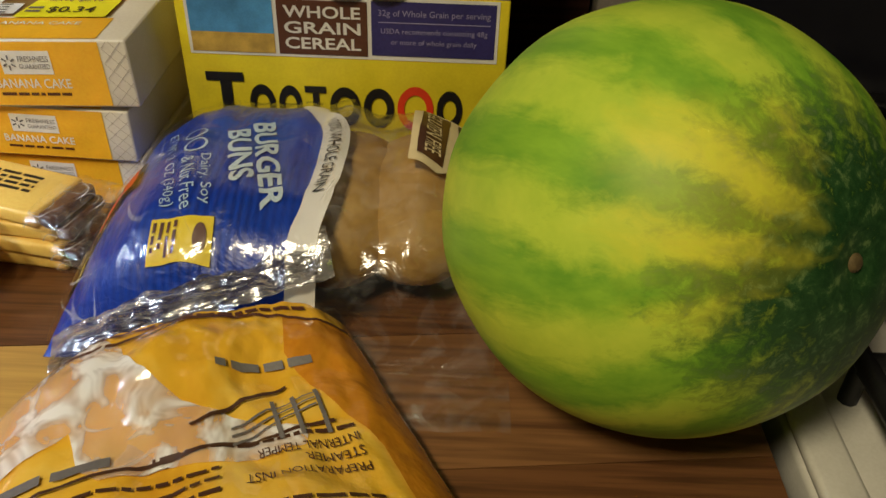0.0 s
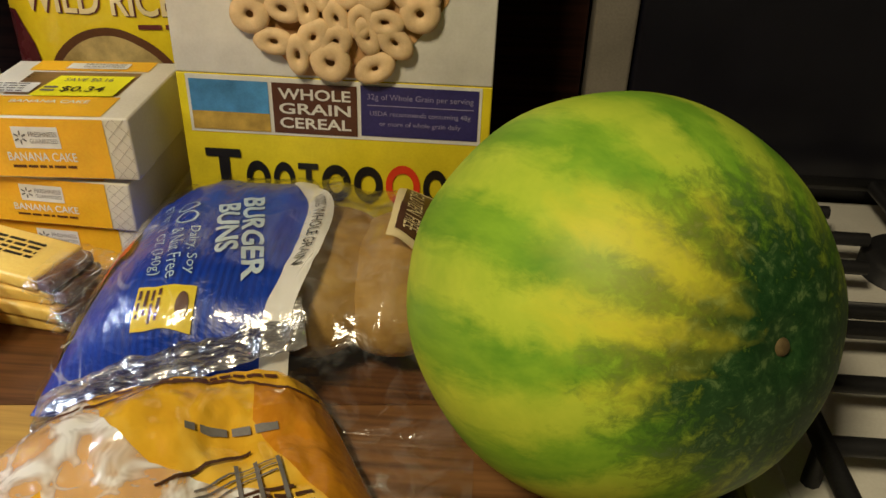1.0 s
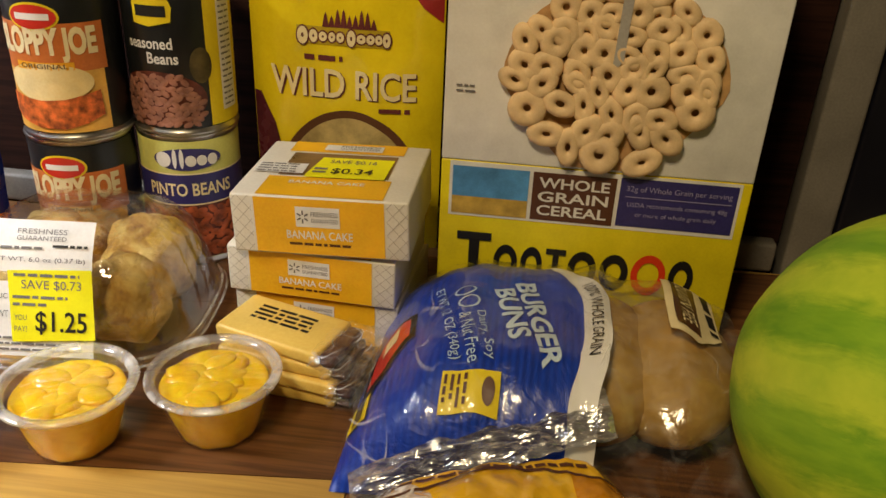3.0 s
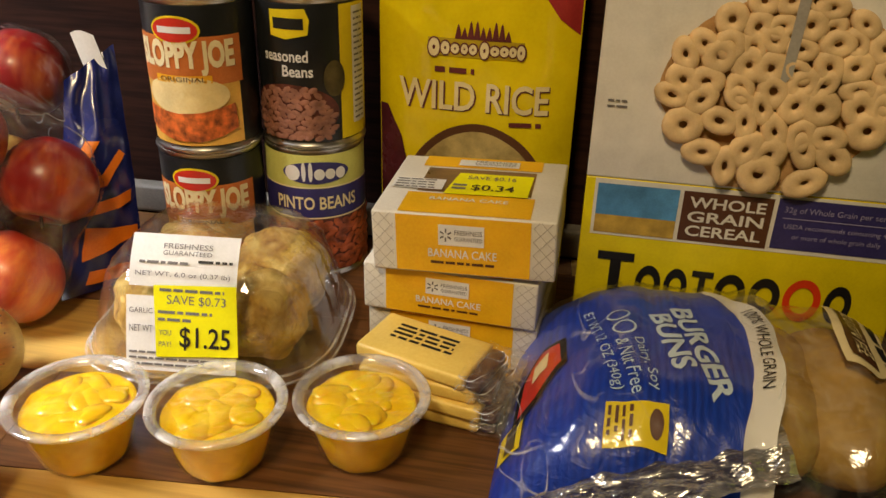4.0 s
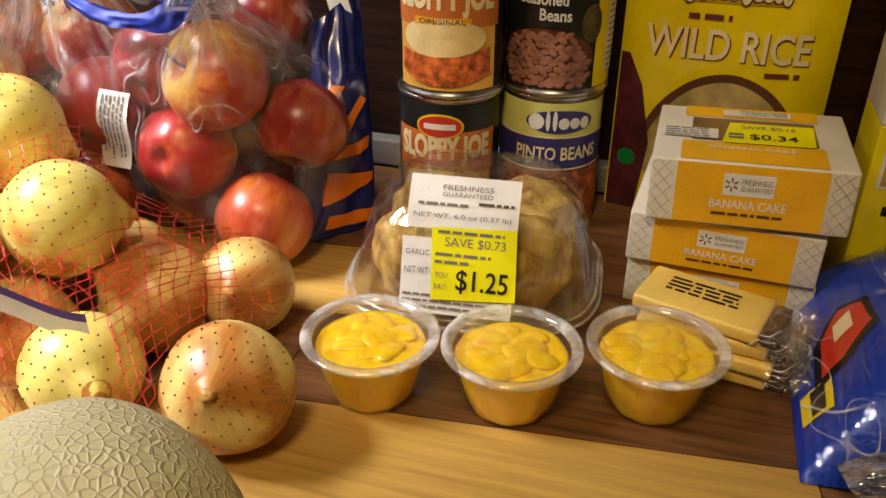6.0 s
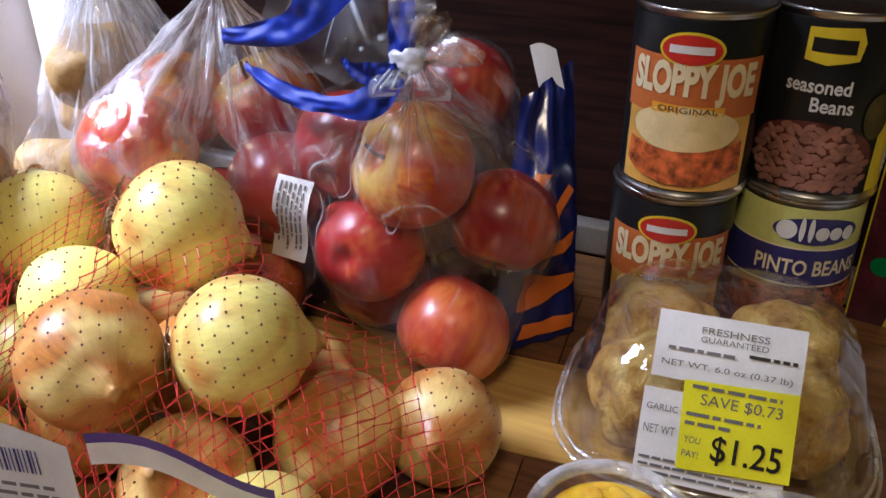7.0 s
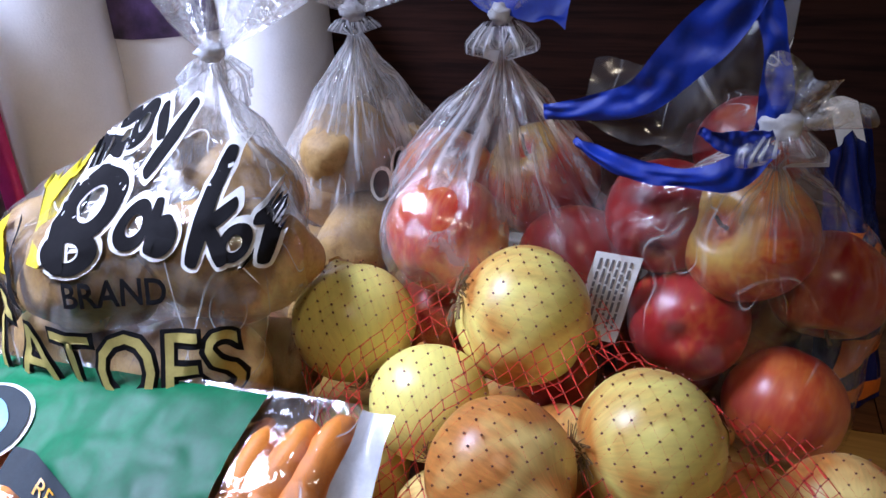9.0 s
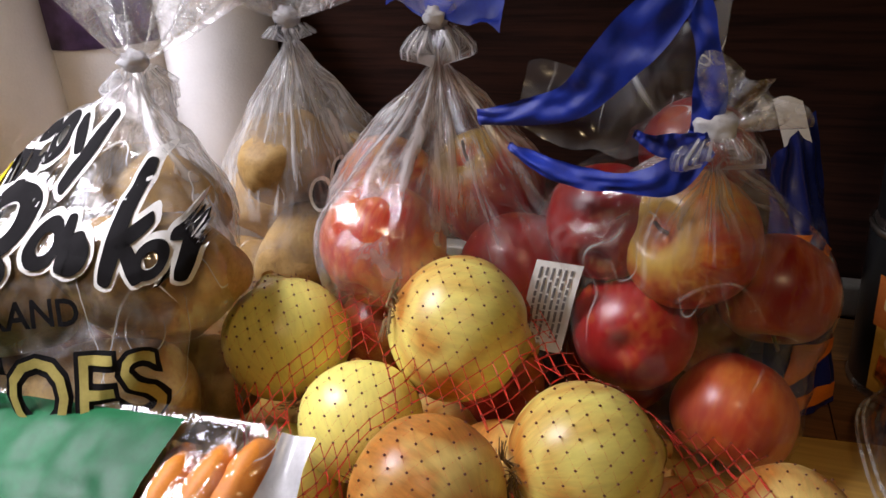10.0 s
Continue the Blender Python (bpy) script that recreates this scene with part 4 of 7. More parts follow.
def make_bun_bag():
    g = thing("bun_bag", (0, 0, 0), "plastic bag of burger buns with a blue printed end", "bread bag")

    def blue_edge(v):
        q = (0.291 + 0.187 * v - 0.376) / 0.052
        return -0.074 + 0.020 * math.exp(-q ** 4) + 0.012 * min(1, max(0, (0.345 - 0.291 - 0.187 * v) / 0.04))
    blue = paint("bag_blue", (0.004, 0.036, 0.36), 0.38, var=0.4, scale=50, coat=0.12)
    nt = blue.node_tree
    b = nt.nodes["Principled BSDF"]
    wave = put(nt, "ShaderNodeTexWave", Scale=75.0, Distortion=2.5)
    wave.inputs["Detail Scale"].default_value = 0.6
    nt.links.new(coords(nt, (1, 0.18, 0.3)), wave.inputs["Vector"])
    src = b.inputs["Base Color"].links[0].from_socket
    nt.links.new(mix(nt, wave.outputs[1], src, (0.005, 0.046, 0.42)), b.inputs["Base Color"])
    bumped(nt, b, noise_at(nt, coords(nt, (1, 0.5, 1)), 60, 4, 0.6, 1.0), 0.5, 0.004)
    part("blue_end", grid(lambda u, v: bun_place(BX0 + (blue_edge(v) - 0.014 - BX0) * u, 0.291 + 0.187 * v, 0.0002), 60, 70), blue, g, "blue printed end of the bag")
    part("white_border", grid(lambda u, v: bun_place(blue_edge(v) - 0.014 + 0.015 * u, 0.291 + 0.187 * v, 0.0004), 6, 70), WHITE, g)
    for s, x, y, w, hh in (("BURGER", 0.001, 0.0490, 0.080, 0.0125), ("BUNS", -0.0065, 0.0350, 0.053, 0.0125)):
        lettering(s, bun_text, x - 0.004, y, w, hh, paint("bag_sky", (0.55, 0.68, 0.78), 0.3), g, 0.0014, long_edge=0.003, bold=0.03)
    SKY = paint("bag_pale", (0.45, 0.60, 0.74), 0.3)
    lettering("Dairy, Soy", bun_text, 0.007, 0.0165, 0.042, 0.0070, SKY, g, 0.0014, long_edge=0.003)
    lettering("& Nut Free", bun_text, 0.007, 0.0080, 0.042, 0.0070, SKY, g, 0.0014, long_edge=0.003)
    lettering("ET WT 12 OZ (340g)", bun_text, -0.0150, -0.002, 0.078, 0.0070, SKY, g, 0.0014, long_edge=0.003)
    for cx in (-0.038, -0.024):
        part("ring_mark", oval(bun_text, cx, 0.012, 0.0062, 0.0062, 0.0013, 24, 1, 0, 360, 0.8), SKY, g)
    part("yellow_stamp", rect(bun_place, -0.1430, 0.3080, -0.1120, 0.3270, 12, 10, 0.0013), YELLOW, g)
    bars(lambda x, y, h=0: bun_place(-0.143 + y, 0.366 - x, h), 0.0410, 0.0560, 0.0140, 0.0036, 4, 0.0016, BROWN, g, 0.0019, 4, 0.3)
    part("stamp_leaf", oval(bun_place, -0.1180, 0.3175, 0.0034, 0.0062, 0.0019, 18, 2), BROWN, g)
    lettering("100% WHOLE GRAIN", lambda px, py, h=0: bun_place(blue_edge((0.378 - px - 0.291) / 0.187) - 0.0065 + py, 0.378 - px, h), 0.0, 0.0, 0.072, 0.0062, BLACK, g, 0.0016, long_edge=0.003)
    part("brand_mark", outline(bun_place, [(-0.190, 0.338), (-0.178, 0.346), (-0.164, 0.366), (-0.166, 0.392), (-0.178, 0.397), (-0.189, 0.374)], 0.0013, 3), MATT_BLACK, g)
    part("brand_mark", outline(bun_place, [(-0.187, 0.345), (-0.179, 0.350), (-0.167, 0.367), (-0.169, 0.388), (-0.178, 0.392), (-0.186, 0.373)], 0.0019, 3), RED, g, "red and cream brand mark")
    part("brand_mark", outline(bun_place, [(-0.181, 0.364), (-0.174, 0.368), (-0.174, 0.384), (-0.181, 0.378)], 0.0024, 3), CREAM, g)
    part("brand_mark", rect(bun_place, -0.195, 0.322, -0.184, 0.344, 5, 8, 0.0013), YELLOW, g)
    bars(lambda px, py, h=0: bun_place(-0.1915 + py, 0.333 - px, h), -0.009, 0.009, 0.005, 0.006, 1, 0.005, BLACK, g, 0.0018, 5, 0.0)
    wrap = film("bun_film", (0.98, 0.96, 0.92), haze=0.04, gloss=0.4, rough=0.14, wrinkle=0.7, scale=20, crease=0.35)
    part("clear_film", grid(lambda u, v: bun_place(-0.10 + (BX1 + 0.006 + 0.10) * u, 0.285 + 0.195 * v), 50, 60), wrap, g, "clear end of the bag")
    # extra sheet over the blue end, added to paint in its gloss streaks
    gloss = film("bun_gloss", (1, 1, 1), haze=0.003, gloss=0.25, rough=0.10, wrinkle=0.8, scale=24, stretch=(1, 0.5, 1), crease=0.45)
    part("clear_film", grid(lambda u, v: bun_place(BX0 + 0.004 + (-0.060 - BX0) * u, 0.296 + 0.178 * v, 0.0034), 50, 50), gloss, g, "added film sheet with painted gloss streaks over the print")
    part("film_skirt", grid(lambda u, v: Vector((-0.10 + 0.135 * u, 0.287 - 0.035 * v + 0.006 * noise.noise((u * 4, 2, 1)), 0.0012 + 0.006 * (1 - v) * abs(noise.noise((u * 6, v * 3, 3))))), 30, 10), wrap, g)
    oval_dark = paint("gluten_brown", (0.09, 0.035, 0.012), 0.3)
    part("dark_tab", outline(bun_place, [(-0.016, 0.378), (-0.003, 0.374), (0.001, 0.436), (-0.015, 0.436)], 0.0018, 3), oval_dark, g)
    part("cream_tab", outline(bun_place, [(-0.020, 0.372), (-0.006, 0.366), (0.012, 0.384), (0.014, 0.440), (-0.019, 0.440)], 0.0013, 3), CREAM, g, "cream printed patch on the clear film")
    bars(lambda px, py, h=0: bun_place(0.0105 + py, 0.410 - px, h), -0.026, 0.024, 0.0, 0.006, 1, 0.005, BLACK, g, 0.0019, 3, 0.0)
    lettering("GLUTEN FREE", lambda px, py, h=0: bun_place(-0.0085 + py, 0.407 - px, h), 0.0, 0.0, 0.050, 0.0085, CREAM, g, 0.0024, long_edge=0.003)
    # the buns
    m, nt, b = nodes_of("bun_crust")
    v = coords(nt)
    nt.links.new(ramp(nt, noise_at(nt, v, 45, 5, 0.65), [(0.3, (0.34, 0.20, 0.045)), (0.55, (0.47, 0.30, 0.075)), (0.75, (0.58, 0.41, 0.13))]), b.inputs["Base Color"])
    b.inputs["Roughness"].default_value = 0.55
    bumped(nt, b, noise_at(nt, v, 300, 4), 0.4, 0.001)
    for k, (x, y, r) in enumerate(((-0.058, 0.388, 0.064), (-0.014, 0.39, 0.062), (-0.105, 0.386, 0.062), (-0.140, 0.385, 0.040))):
        bm = bmesh.new()
        bmesh.ops.create_uvsphere(bm, u_segments=28, v_segments=18, radius=1)
        for vv in bm.verts:
            p = vv.co
            vv.co = Vector((p.x * (0.041 if k < 3 else 0.030), p.y * r, max(-0.032, p.z * r * 0.52))) * (1 + 0.04 * noise.noise(p * 2.2 + Vector((k, 0, 0)))) + Vector((x, y, 0.0345))
        part("bun", bm, m, g)
    return g


make_bun_bag()


# ---- yellow frozen-food bag in front of the buns ----
def bag_top(x, y):
    # local: x along the top seal, y away from it towards the viewer
    u, v = x / 0.098, y / 0.25
    e = max(0.0, 1 - abs(u) ** 3.2)
    q = max(0.0, min(1, v * 5.0)) ** 0.6 * max(0.0, min(1, (1 - v) * 4)) ** 0.6
    h = 0.012 + 0.030 * e ** 0.6 * q
    h += 0.010 * noise.noise((x * 18, y * 16, 7.0)) * e * q - 0.010 * (0.35 - min(0.35, abs(noise.noise((x * 13 + y * 9, y * 15 - x * 6, 3.0))))) * e * q + 0.004 * noise.noise((x * 50, y * 45, 1.0)) * e * q + 0.0015 * noise.noise((x * 140, y * 120, 1.5))
    h += 0.028 * (1 - min(1, max(0, v / 0.22))) * (0.45 + 0.55 * (u + 1) / 2) * e ** 0.5
    return max(0.002, h * e ** 0.35)


ORG = Matrix.Translation((-0.110, 0.297, 0)) @ Matrix.Rotation(radians(17), 4, "Z")


def org_place(x, y, h=0.0):
    wide = 0.66 + 0.28 * min(1, max(0, y) / 0.13) if x > 0 else 0.72 + 0.33 * min(1, max(0, y) / 0.035)
    return Vector((x * (wide + 0.15 * y), -y, bag_top(x, y) + h))


def make_yellow_bag():
    g = thing("frozen_food_bag", ORG, "glossy yellow plastic bag of frozen food, lying upside down", "food bag")
    m, nt, b = nodes_of("yellow_bag_film")
    v = coords(nt)
    n = noise_at(nt, v, 14, 4, 0.6, 0.8)
    nt.links.new(ramp(nt, n, [(0.3, (0.66, 0.32, 0.010)), (0.5, (0.82, 0.47, 0.020)), (0.7, (0.88, 0.62, 0.10))]), b.inputs["Base Color"])
    b.inputs["Roughness"].default_value = 0.16
    b.inputs["Coat Weight"].default_value = 0.7
    b.inputs["Coat Roughness"].default_value = 0.06
    bumped(nt, b, noise_at(nt, v, 30, 4, 0.55, 0.3), 0.5, 0.005)
    W = 0.098
    part("bag_body", grid(lambda u, v2: org_place(-W + 2 * W * u, 0.012 + 0.236 * v2), 90, 100), m, g)
    part("bag_base", grid(lambda u, v2: Vector((org_place(-W + 2 * W * u, 0.012 + 0.236 * v2).x, -0.012 - 0.236 * v2, 0.0012)), 6, 6), m, g)
    # frosted white patch with a ragged edge
    frost = film("bag_white_ink", (1.0, 0.95, 0.86), haze=0.62, gloss=0.5, rough=0.16, wrinkle=0.9, scale=13, crease=0.5)
    pts = [(-0.100, 0.014), (-0.080, 0.013), (-0.055, 0.017), (-0.040, 0.028), (-0.030, 0.046), (-0.014, 0.066), (0.012, 0.078), (0.040, 0.088), (0.036, 0.096), (0.006, 0.100), (-0.020, 0.094), (-0.034, 0.080), (-0.044, 0.096), (-0.052, 0.088), (-0.056, 0.068), (-0.070, 0.074), (-0.086, 0.080), (-0.100, 0.084)]
    part("white_patch", outline(org_place, pts, 0.0012, 4), frost, g, "white printed patch on the yellow bag")
    amber = paint("bag_amber_film", (0.60, 0.24, 0.008), 0.2, var=0.3, scale=30, coat=0.5)
    na = amber.node_tree
    bumped(na, na.nodes["Principled BSDF"], noise_at(na, coords(na), 22, 4, 0.55, 0.6), 0.5, 0.008)
    part("amber_corner", outline(org_place, [(0.044, 0.022), (0.092, 0.026), (0.094, 0.160), (0.074, 0.150), (0.070, 0.100), (0.050, 0.070), (0.038, 0.046)], 0.0010, 4), amber, g, "clear amber corner of the bag")
    INK = paint("bag_ink", (0.07, 0.03, 0.015), 0.35, bump=0)
    part("brand_sweep", outline(org_place, [(-0.012, 0.078), (0.010, 0.068), (0.034, 0.062), (0.034, 0.0634), (0.010, 0.0700), (-0.011, 0.0795)], 0.0022, 3), INK, g)
    for k in range(3):
        part("brand_sweep", outline(org_place, [(0.004, 0.090 - 0.004 * k), (0.022, 0.082 - 0.004 * k), (0.046, 0.078 - 0.003 * k), (0.046, 0.0788 - 0.003 * k), (0.022, 0.0830 - 0.004 * k), (0.004, 0.0914 - 0.004 * k)], 0.0022, 3), GREY_INK, g)
    for x in (0.024, 0.034, 0.046):
        part("brand_sweep", outline(org_place, [(x, 0.070), (x + 0.0022, 0.070), (x + 0.0035, 0.092), (x + 0.0012, 0.092)], 0.0023, 3), GREY_INK, g)
    bars(lambda x, y, h=0: org_place(-x, y, h), -0.052, 0.0, 0.053, 0.01, 1, 0.0034, GREY_INK, g, 0.002, 3, 0.0)
    # cooking directions, upside down to the viewer
    down = lambda x, y, h=0: org_place(-x, y, h)
    for k, (words, w) in enumerate((("PREPARATION INST", 0.052), ("STEAMER", 0.026), ("INTERNAL TEMPER", 0.046))):
        lettering(words, down, -0.060 + w / 2, 0.112 - 0.0075 * k, w, 0.0045, INK, g, 0.0016, long_edge=0.003)
    bars(down, 0.002, 0.085, 0.115, 0.0062, 3, 0.0019, INK, g, 0.0016, 11, 0.15)
    bars(down, -0.060, 0.030, 0.0915, 0.0058, 1, 0.0019, INK, g, 0.0016, 12, 0.10)
    bars(down, -0.060, 0.085, 0.165, 0.0052, 8, 0.0019, INK, g, 0.0016, 13, 0.30)
    bars(down, 0.040, 0.085, 0.0900, 0.006, 1, 0.0045, GREY_INK, g, 0.0018, 14, 0.0)
    part("dark_rule", grid(lambda u, v2: org_place(-0.098 + 0.150 * u, 0.096 + 0.0016 * v2 - 0.010 * u, 0.0020), 40, 1), INK, g)
    # silver crimped seal lying against the bun bag, with a brown line below it
    sil = film("seal_silver", (0.50, 0.52, 0.58), haze=0.16, gloss=3.2, rough=0.18, wrinkle=1.0, scale=30, stretch=(0.5, 2.2, 1.5))
    part("top_seal", grid(lambda u, v2: Vector((-0.076 + 0.134 * u, 0.012 - 0.026 * v2 + 0.003 * noise.noise((u * 7, 3, v2)), 0.020 + 0.032 * u ** 0.8 + 0.012 * (1 - v2) * u + 0.003 * noise.noise((u * 16, v2 * 3, 1)))), 60, 12), sil, g, "silver crimped top seal")
    part("brown_line", grid(lambda u, v2: org_place(-W * 0.92 + 1.8 * W * u, 0.021 + 0.002 * v2 + 0.003 * math.sin(u * 9), 0.0014), 50, 1), BROWN, g)
    bars(org_place, -0.09, 0.06, 0.0185, 0.004, 1, 0.0022, BROWN, g, 0.0014, 2, 0.0)
    return g


make_yellow_bag()


# ---- stack of wrapped snack bars ----
def make_snack_bars():
    wrap = film("snack_film", (1, 0.99, 0.95), haze=0.03, gloss=0.4, rough=0.06, wrinkle=0.9, scale=45, crease=0.6)
    yel = paint("snack_wrapper", (0.80, 0.56, 0.12), 0.4, var=0.15, scale=50)
    choc = paint("snack_chocolate", (0.07, 0.025, 0.012), 0.35, var=0.5, scale=150)
    rows = [(-0.243, 0.385, 0.0006, -8), (-0.241, 0.383, 0.0104, -11), (-0.246, 0.386, 0.0202, -8), (-0.2485, 0.389, 0.0300, -17)]
    for k, (x, y, z, rz) in enumerate(rows):
        s = thing("snack_bar", (x, y, z), "flat yellow-wrapped snack bar in a small stack", "snack bar", "stacked snack bars", rz)
        part("wrapper", box_bm(-0.040, -0.021, 0, 0.034, 0.021, 0.0092, 0.0022, 2), yel, s)
        part("open_end", box_bm(0.0345, -0.019, 0.0005, 0.044, 0.018, 0.0085, 0.002, 2), choc, s, "dark chocolate end")
        if k == 3:
            t = flat((0, 0, 0.0092), (1, 0, 0), (0, 1, 0))
            bars(t, -0.026, 0.024, 0.012, 0.0045, 4, 0.0024, BLACK, s, 0.0004, 5, 0.25)
        part("clear_sleeve", grid(lambda u, v: Vector((0.030 + 0.026 * u, 0.026 * math.cos(6.2832 * v) * (1 + 0.12 * noise.noise((u * 3, v * 8, k))), 0.0048 + 0.0075 * math.sin(6.2832 * v) * (1 + 0.3 * noise.noise((u * 3, v * 8, k + 5))))), 8, 28), wrap, s)


make_snack_bars()


# ---- cheddar rolls in a clear clamshell ----
def make_clamshell():
    M = pose(-0.400, 0.428, 0, 0, 0, 6)
    g = thing("roll_clamshell", M, "clear plastic clamshell of garlic cheddar rolls with price stickers", "food container")
    A, B, HT = 0.082, 0.076, 0.088

    def ring(a, k):
        # rounded-square section
        c, s = math.cos(a), math.sin(a)
        p = 3.2
        q = (abs(c) ** p + abs(s) ** p) ** (-1 / p)
        rib = 1 + 0.010 * math.sin(24 * a) * k
        return c * q * rib, s * q * rib

    def shell(u, v):
        a = 2 * math.pi * u
        prof = [(1.0, 0.012), (0.985, 0.016), (0.95, 0.020), (0.90, 0.040), (0.80, 0.066), (0.66, 0.078), (0.40, 0.0825), (0.0, 0.083)]
        t = v * (len(prof) - 1)
        i = min(int(t), len(prof) - 2)
        f = t - i
        r = prof[i][0] + (prof[i + 1][0] - prof[i][0]) * f
        z = prof[i][1] + (prof[i + 1][1] - prof[i][1]) * f
        cx, cy = ring(a, 1 if 0.3 < v < 0.75 else 0)
        return Vector((cx * A * r, cy * B * r, z))
    pet = film("clamshell_plastic", (1, 1, 0.98), haze=0.025, gloss=1.3, rough=0.05, wrinkle=0.6, scale=26)
    part("lid", grid(shell, 96, 28, True), pet, g)

    def tray(u, v):
        a = 2 * math.pi * u
        r = (0.86, 0.90, 0.97, 1.03)[min(3, int(v * 3.001))]
        z = (0.0008, 0.004, 0.012, 0.0125)[min(3, int(v * 3.001))]
        cx, cy = ring(a, 0)
        return Vector((cx * A * r, cy * B * r, z))
    edge = film("clamshell_edge", (1, 1, 0.98), haze=0.20, gloss=1.5, rough=0.08, wrinkle=0.2, scale=30)
    for q, z in ((1.035, 0.0125), (1.0, 0.0165)):
        part("rolled_edge", tube([(ring(6.2832 * k / 72, 0)[0] * A * q, ring(6.2832 * k / 72, 0)[1] * B * q, z) for k in range(73)], 0.0011, 6), edge, g, "clear rolled edge")
    part("tray", grid(tray, 96, 3, True), pet, g)
    part("tray_floor", grid(lambda u, v: Vector((ring(6.2832 * u, 0)[0] * A * 0.86 * v, ring(6.2832 * u, 0)[1] * B * 0.86 * v, 0.0008)), 48, 3, True), pet, g)
    m, nt, b = nodes_of("roll_crust")
    v = coords(nt)
    nt.links.new(ramp(nt, noise_at(nt, v, 50, 5, 0.65, 0.5), [(0.32, (0.30, 0.13, 0.02)), (0.46, (0.62, 0.36, 0.06)), (0.62, (0.82, 0.60, 0.18))]), b.inputs["Base Color"])
    b.inputs["Roughness"].default_value = 0.5
    bumped(nt, b, noise_at(nt, v, 90, 6, 0.7, 0.6), 1.0, 0.006)
    for k, (x, y, r) in enumerate(((-0.033, -0.026, 0.031), (0.033, -0.026, 0.030), (-0.033, 0.030, 0.032), (0.032, 0.030, 0.032))):
        bm = blob(r, (1.05, 1, 1.02), 0.2, 2.2, k + 1.0)
        for vv in bm.verts:
            vv.co += Vector((x, y, 0.0345))
            vv.co.z = max(vv.co.z, 0.0022 + 0.0004 * k)
        part("bread_roll", bm, m, g)
    # labels lie on the sloping front of the lid
    lo, hi = Vector((0, -0.0755, 0.026)), Vector((0, -0.0555, 0.082))
    s = flat(lo, (1, 0, 0), hi - lo)
    part("ingredient_label", grid(lambda u, v2: s(-0.036 + 0.068 * u, -0.004 + 0.046 * v2, 0.0030), 4, 4), WHITE, g, "white ingredient label")
    bars(s, -0.034, 0.028, 0.008, 0.0036, 3, 0.0013, GREY_INK, g, 0.0038, 3, 0.1)
    lettering("GARLIC", s, -0.0265, 0.033, 0.0145, 0.0032, GREY_INK, g, 0.0038)
    lettering("NET WT", s, -0.0265, 0.022, 0.0145, 0.0042, GREY_INK, g, 0.0038)
    part("top_label", grid(lambda u, v2: s(-0.034 + 0.066 * u, 0.048 + 0.031 * v2, 0.0036 - 0.0075 * v2 * v2), 4, 6), WHITE, g, "white weight label")
    tl = lambda x, y, h=0: s(x, y, 0.0036 - 0.0075 * ((y - 0.048) / 0.031) ** 2 + h)
    lettering("FRESHNESS", tl, 0.001, 0.0725, 0.030, 0.0030, GREY_INK, g, 0.0008)
    lettering("GUARANTEED", tl, 0.001, 0.0685, 0.030, 0.0026, GREY_INK, g, 0.0008)
    bars(tl, -0.028, 0.004, 0.0635, 0.004, 1, 0.0016, GREY_INK, g, 0.0008, 7, 0.1)
    bars(tl, 0.008, 0.029, 0.0650, 0.004, 1, 0.0016, BLACK, g, 0.0008, 2, 0.0)
    lettering("NET WT. 6.0 oz (0.37 lb)", tl, -0.001, 0.0555, 0.058, 0.0036, GREY_INK, g, 0.0008)
    ys = lambda x, y, h=0: s(x + 0.0055, y, 0.0046 + h)
    part("price_sticker", outline(ys, [(-0.022, 0.005), (0.0285, 0.008), (0.0265, 0.051), (-0.024, 0.049)], 0.0), STICKER, g, "bright yellow price sticker")
    lettering("SAVE $0.73", ys, 0.0025, 0.0405, 0.036, 0.0062, GREY_INK, g, 0.0005)
    bars(ys, -0.02, 0.02, 0.0475, 0.004, 1, 0.0018, GREY_INK, g, 0.0005, 3, 0.05)
    bars(ys, -0.021, 0.016, 0.034, 0.0045, 2, 0.0018, GREY_INK, g, 0.0005, 8, 0.45)
    lettering("$1.25", ys, 0.008, 0.0175, 0.031, 0.0145, BLACK, g, 0.0005, bold=0.01)
    lettering("YOU", ys, -0.0165, 0.0205, 0.0075, 0.0034, GREY_INK, g, 0.0005)
    lettering("PAY!", ys, -0.0165, 0.0135, 0.0075, 0.0034, GREY_INK, g, 0.0005)
    return g


make_clamshell()

# ---- produce ----
from mathutils.bvhtree import BVHTree


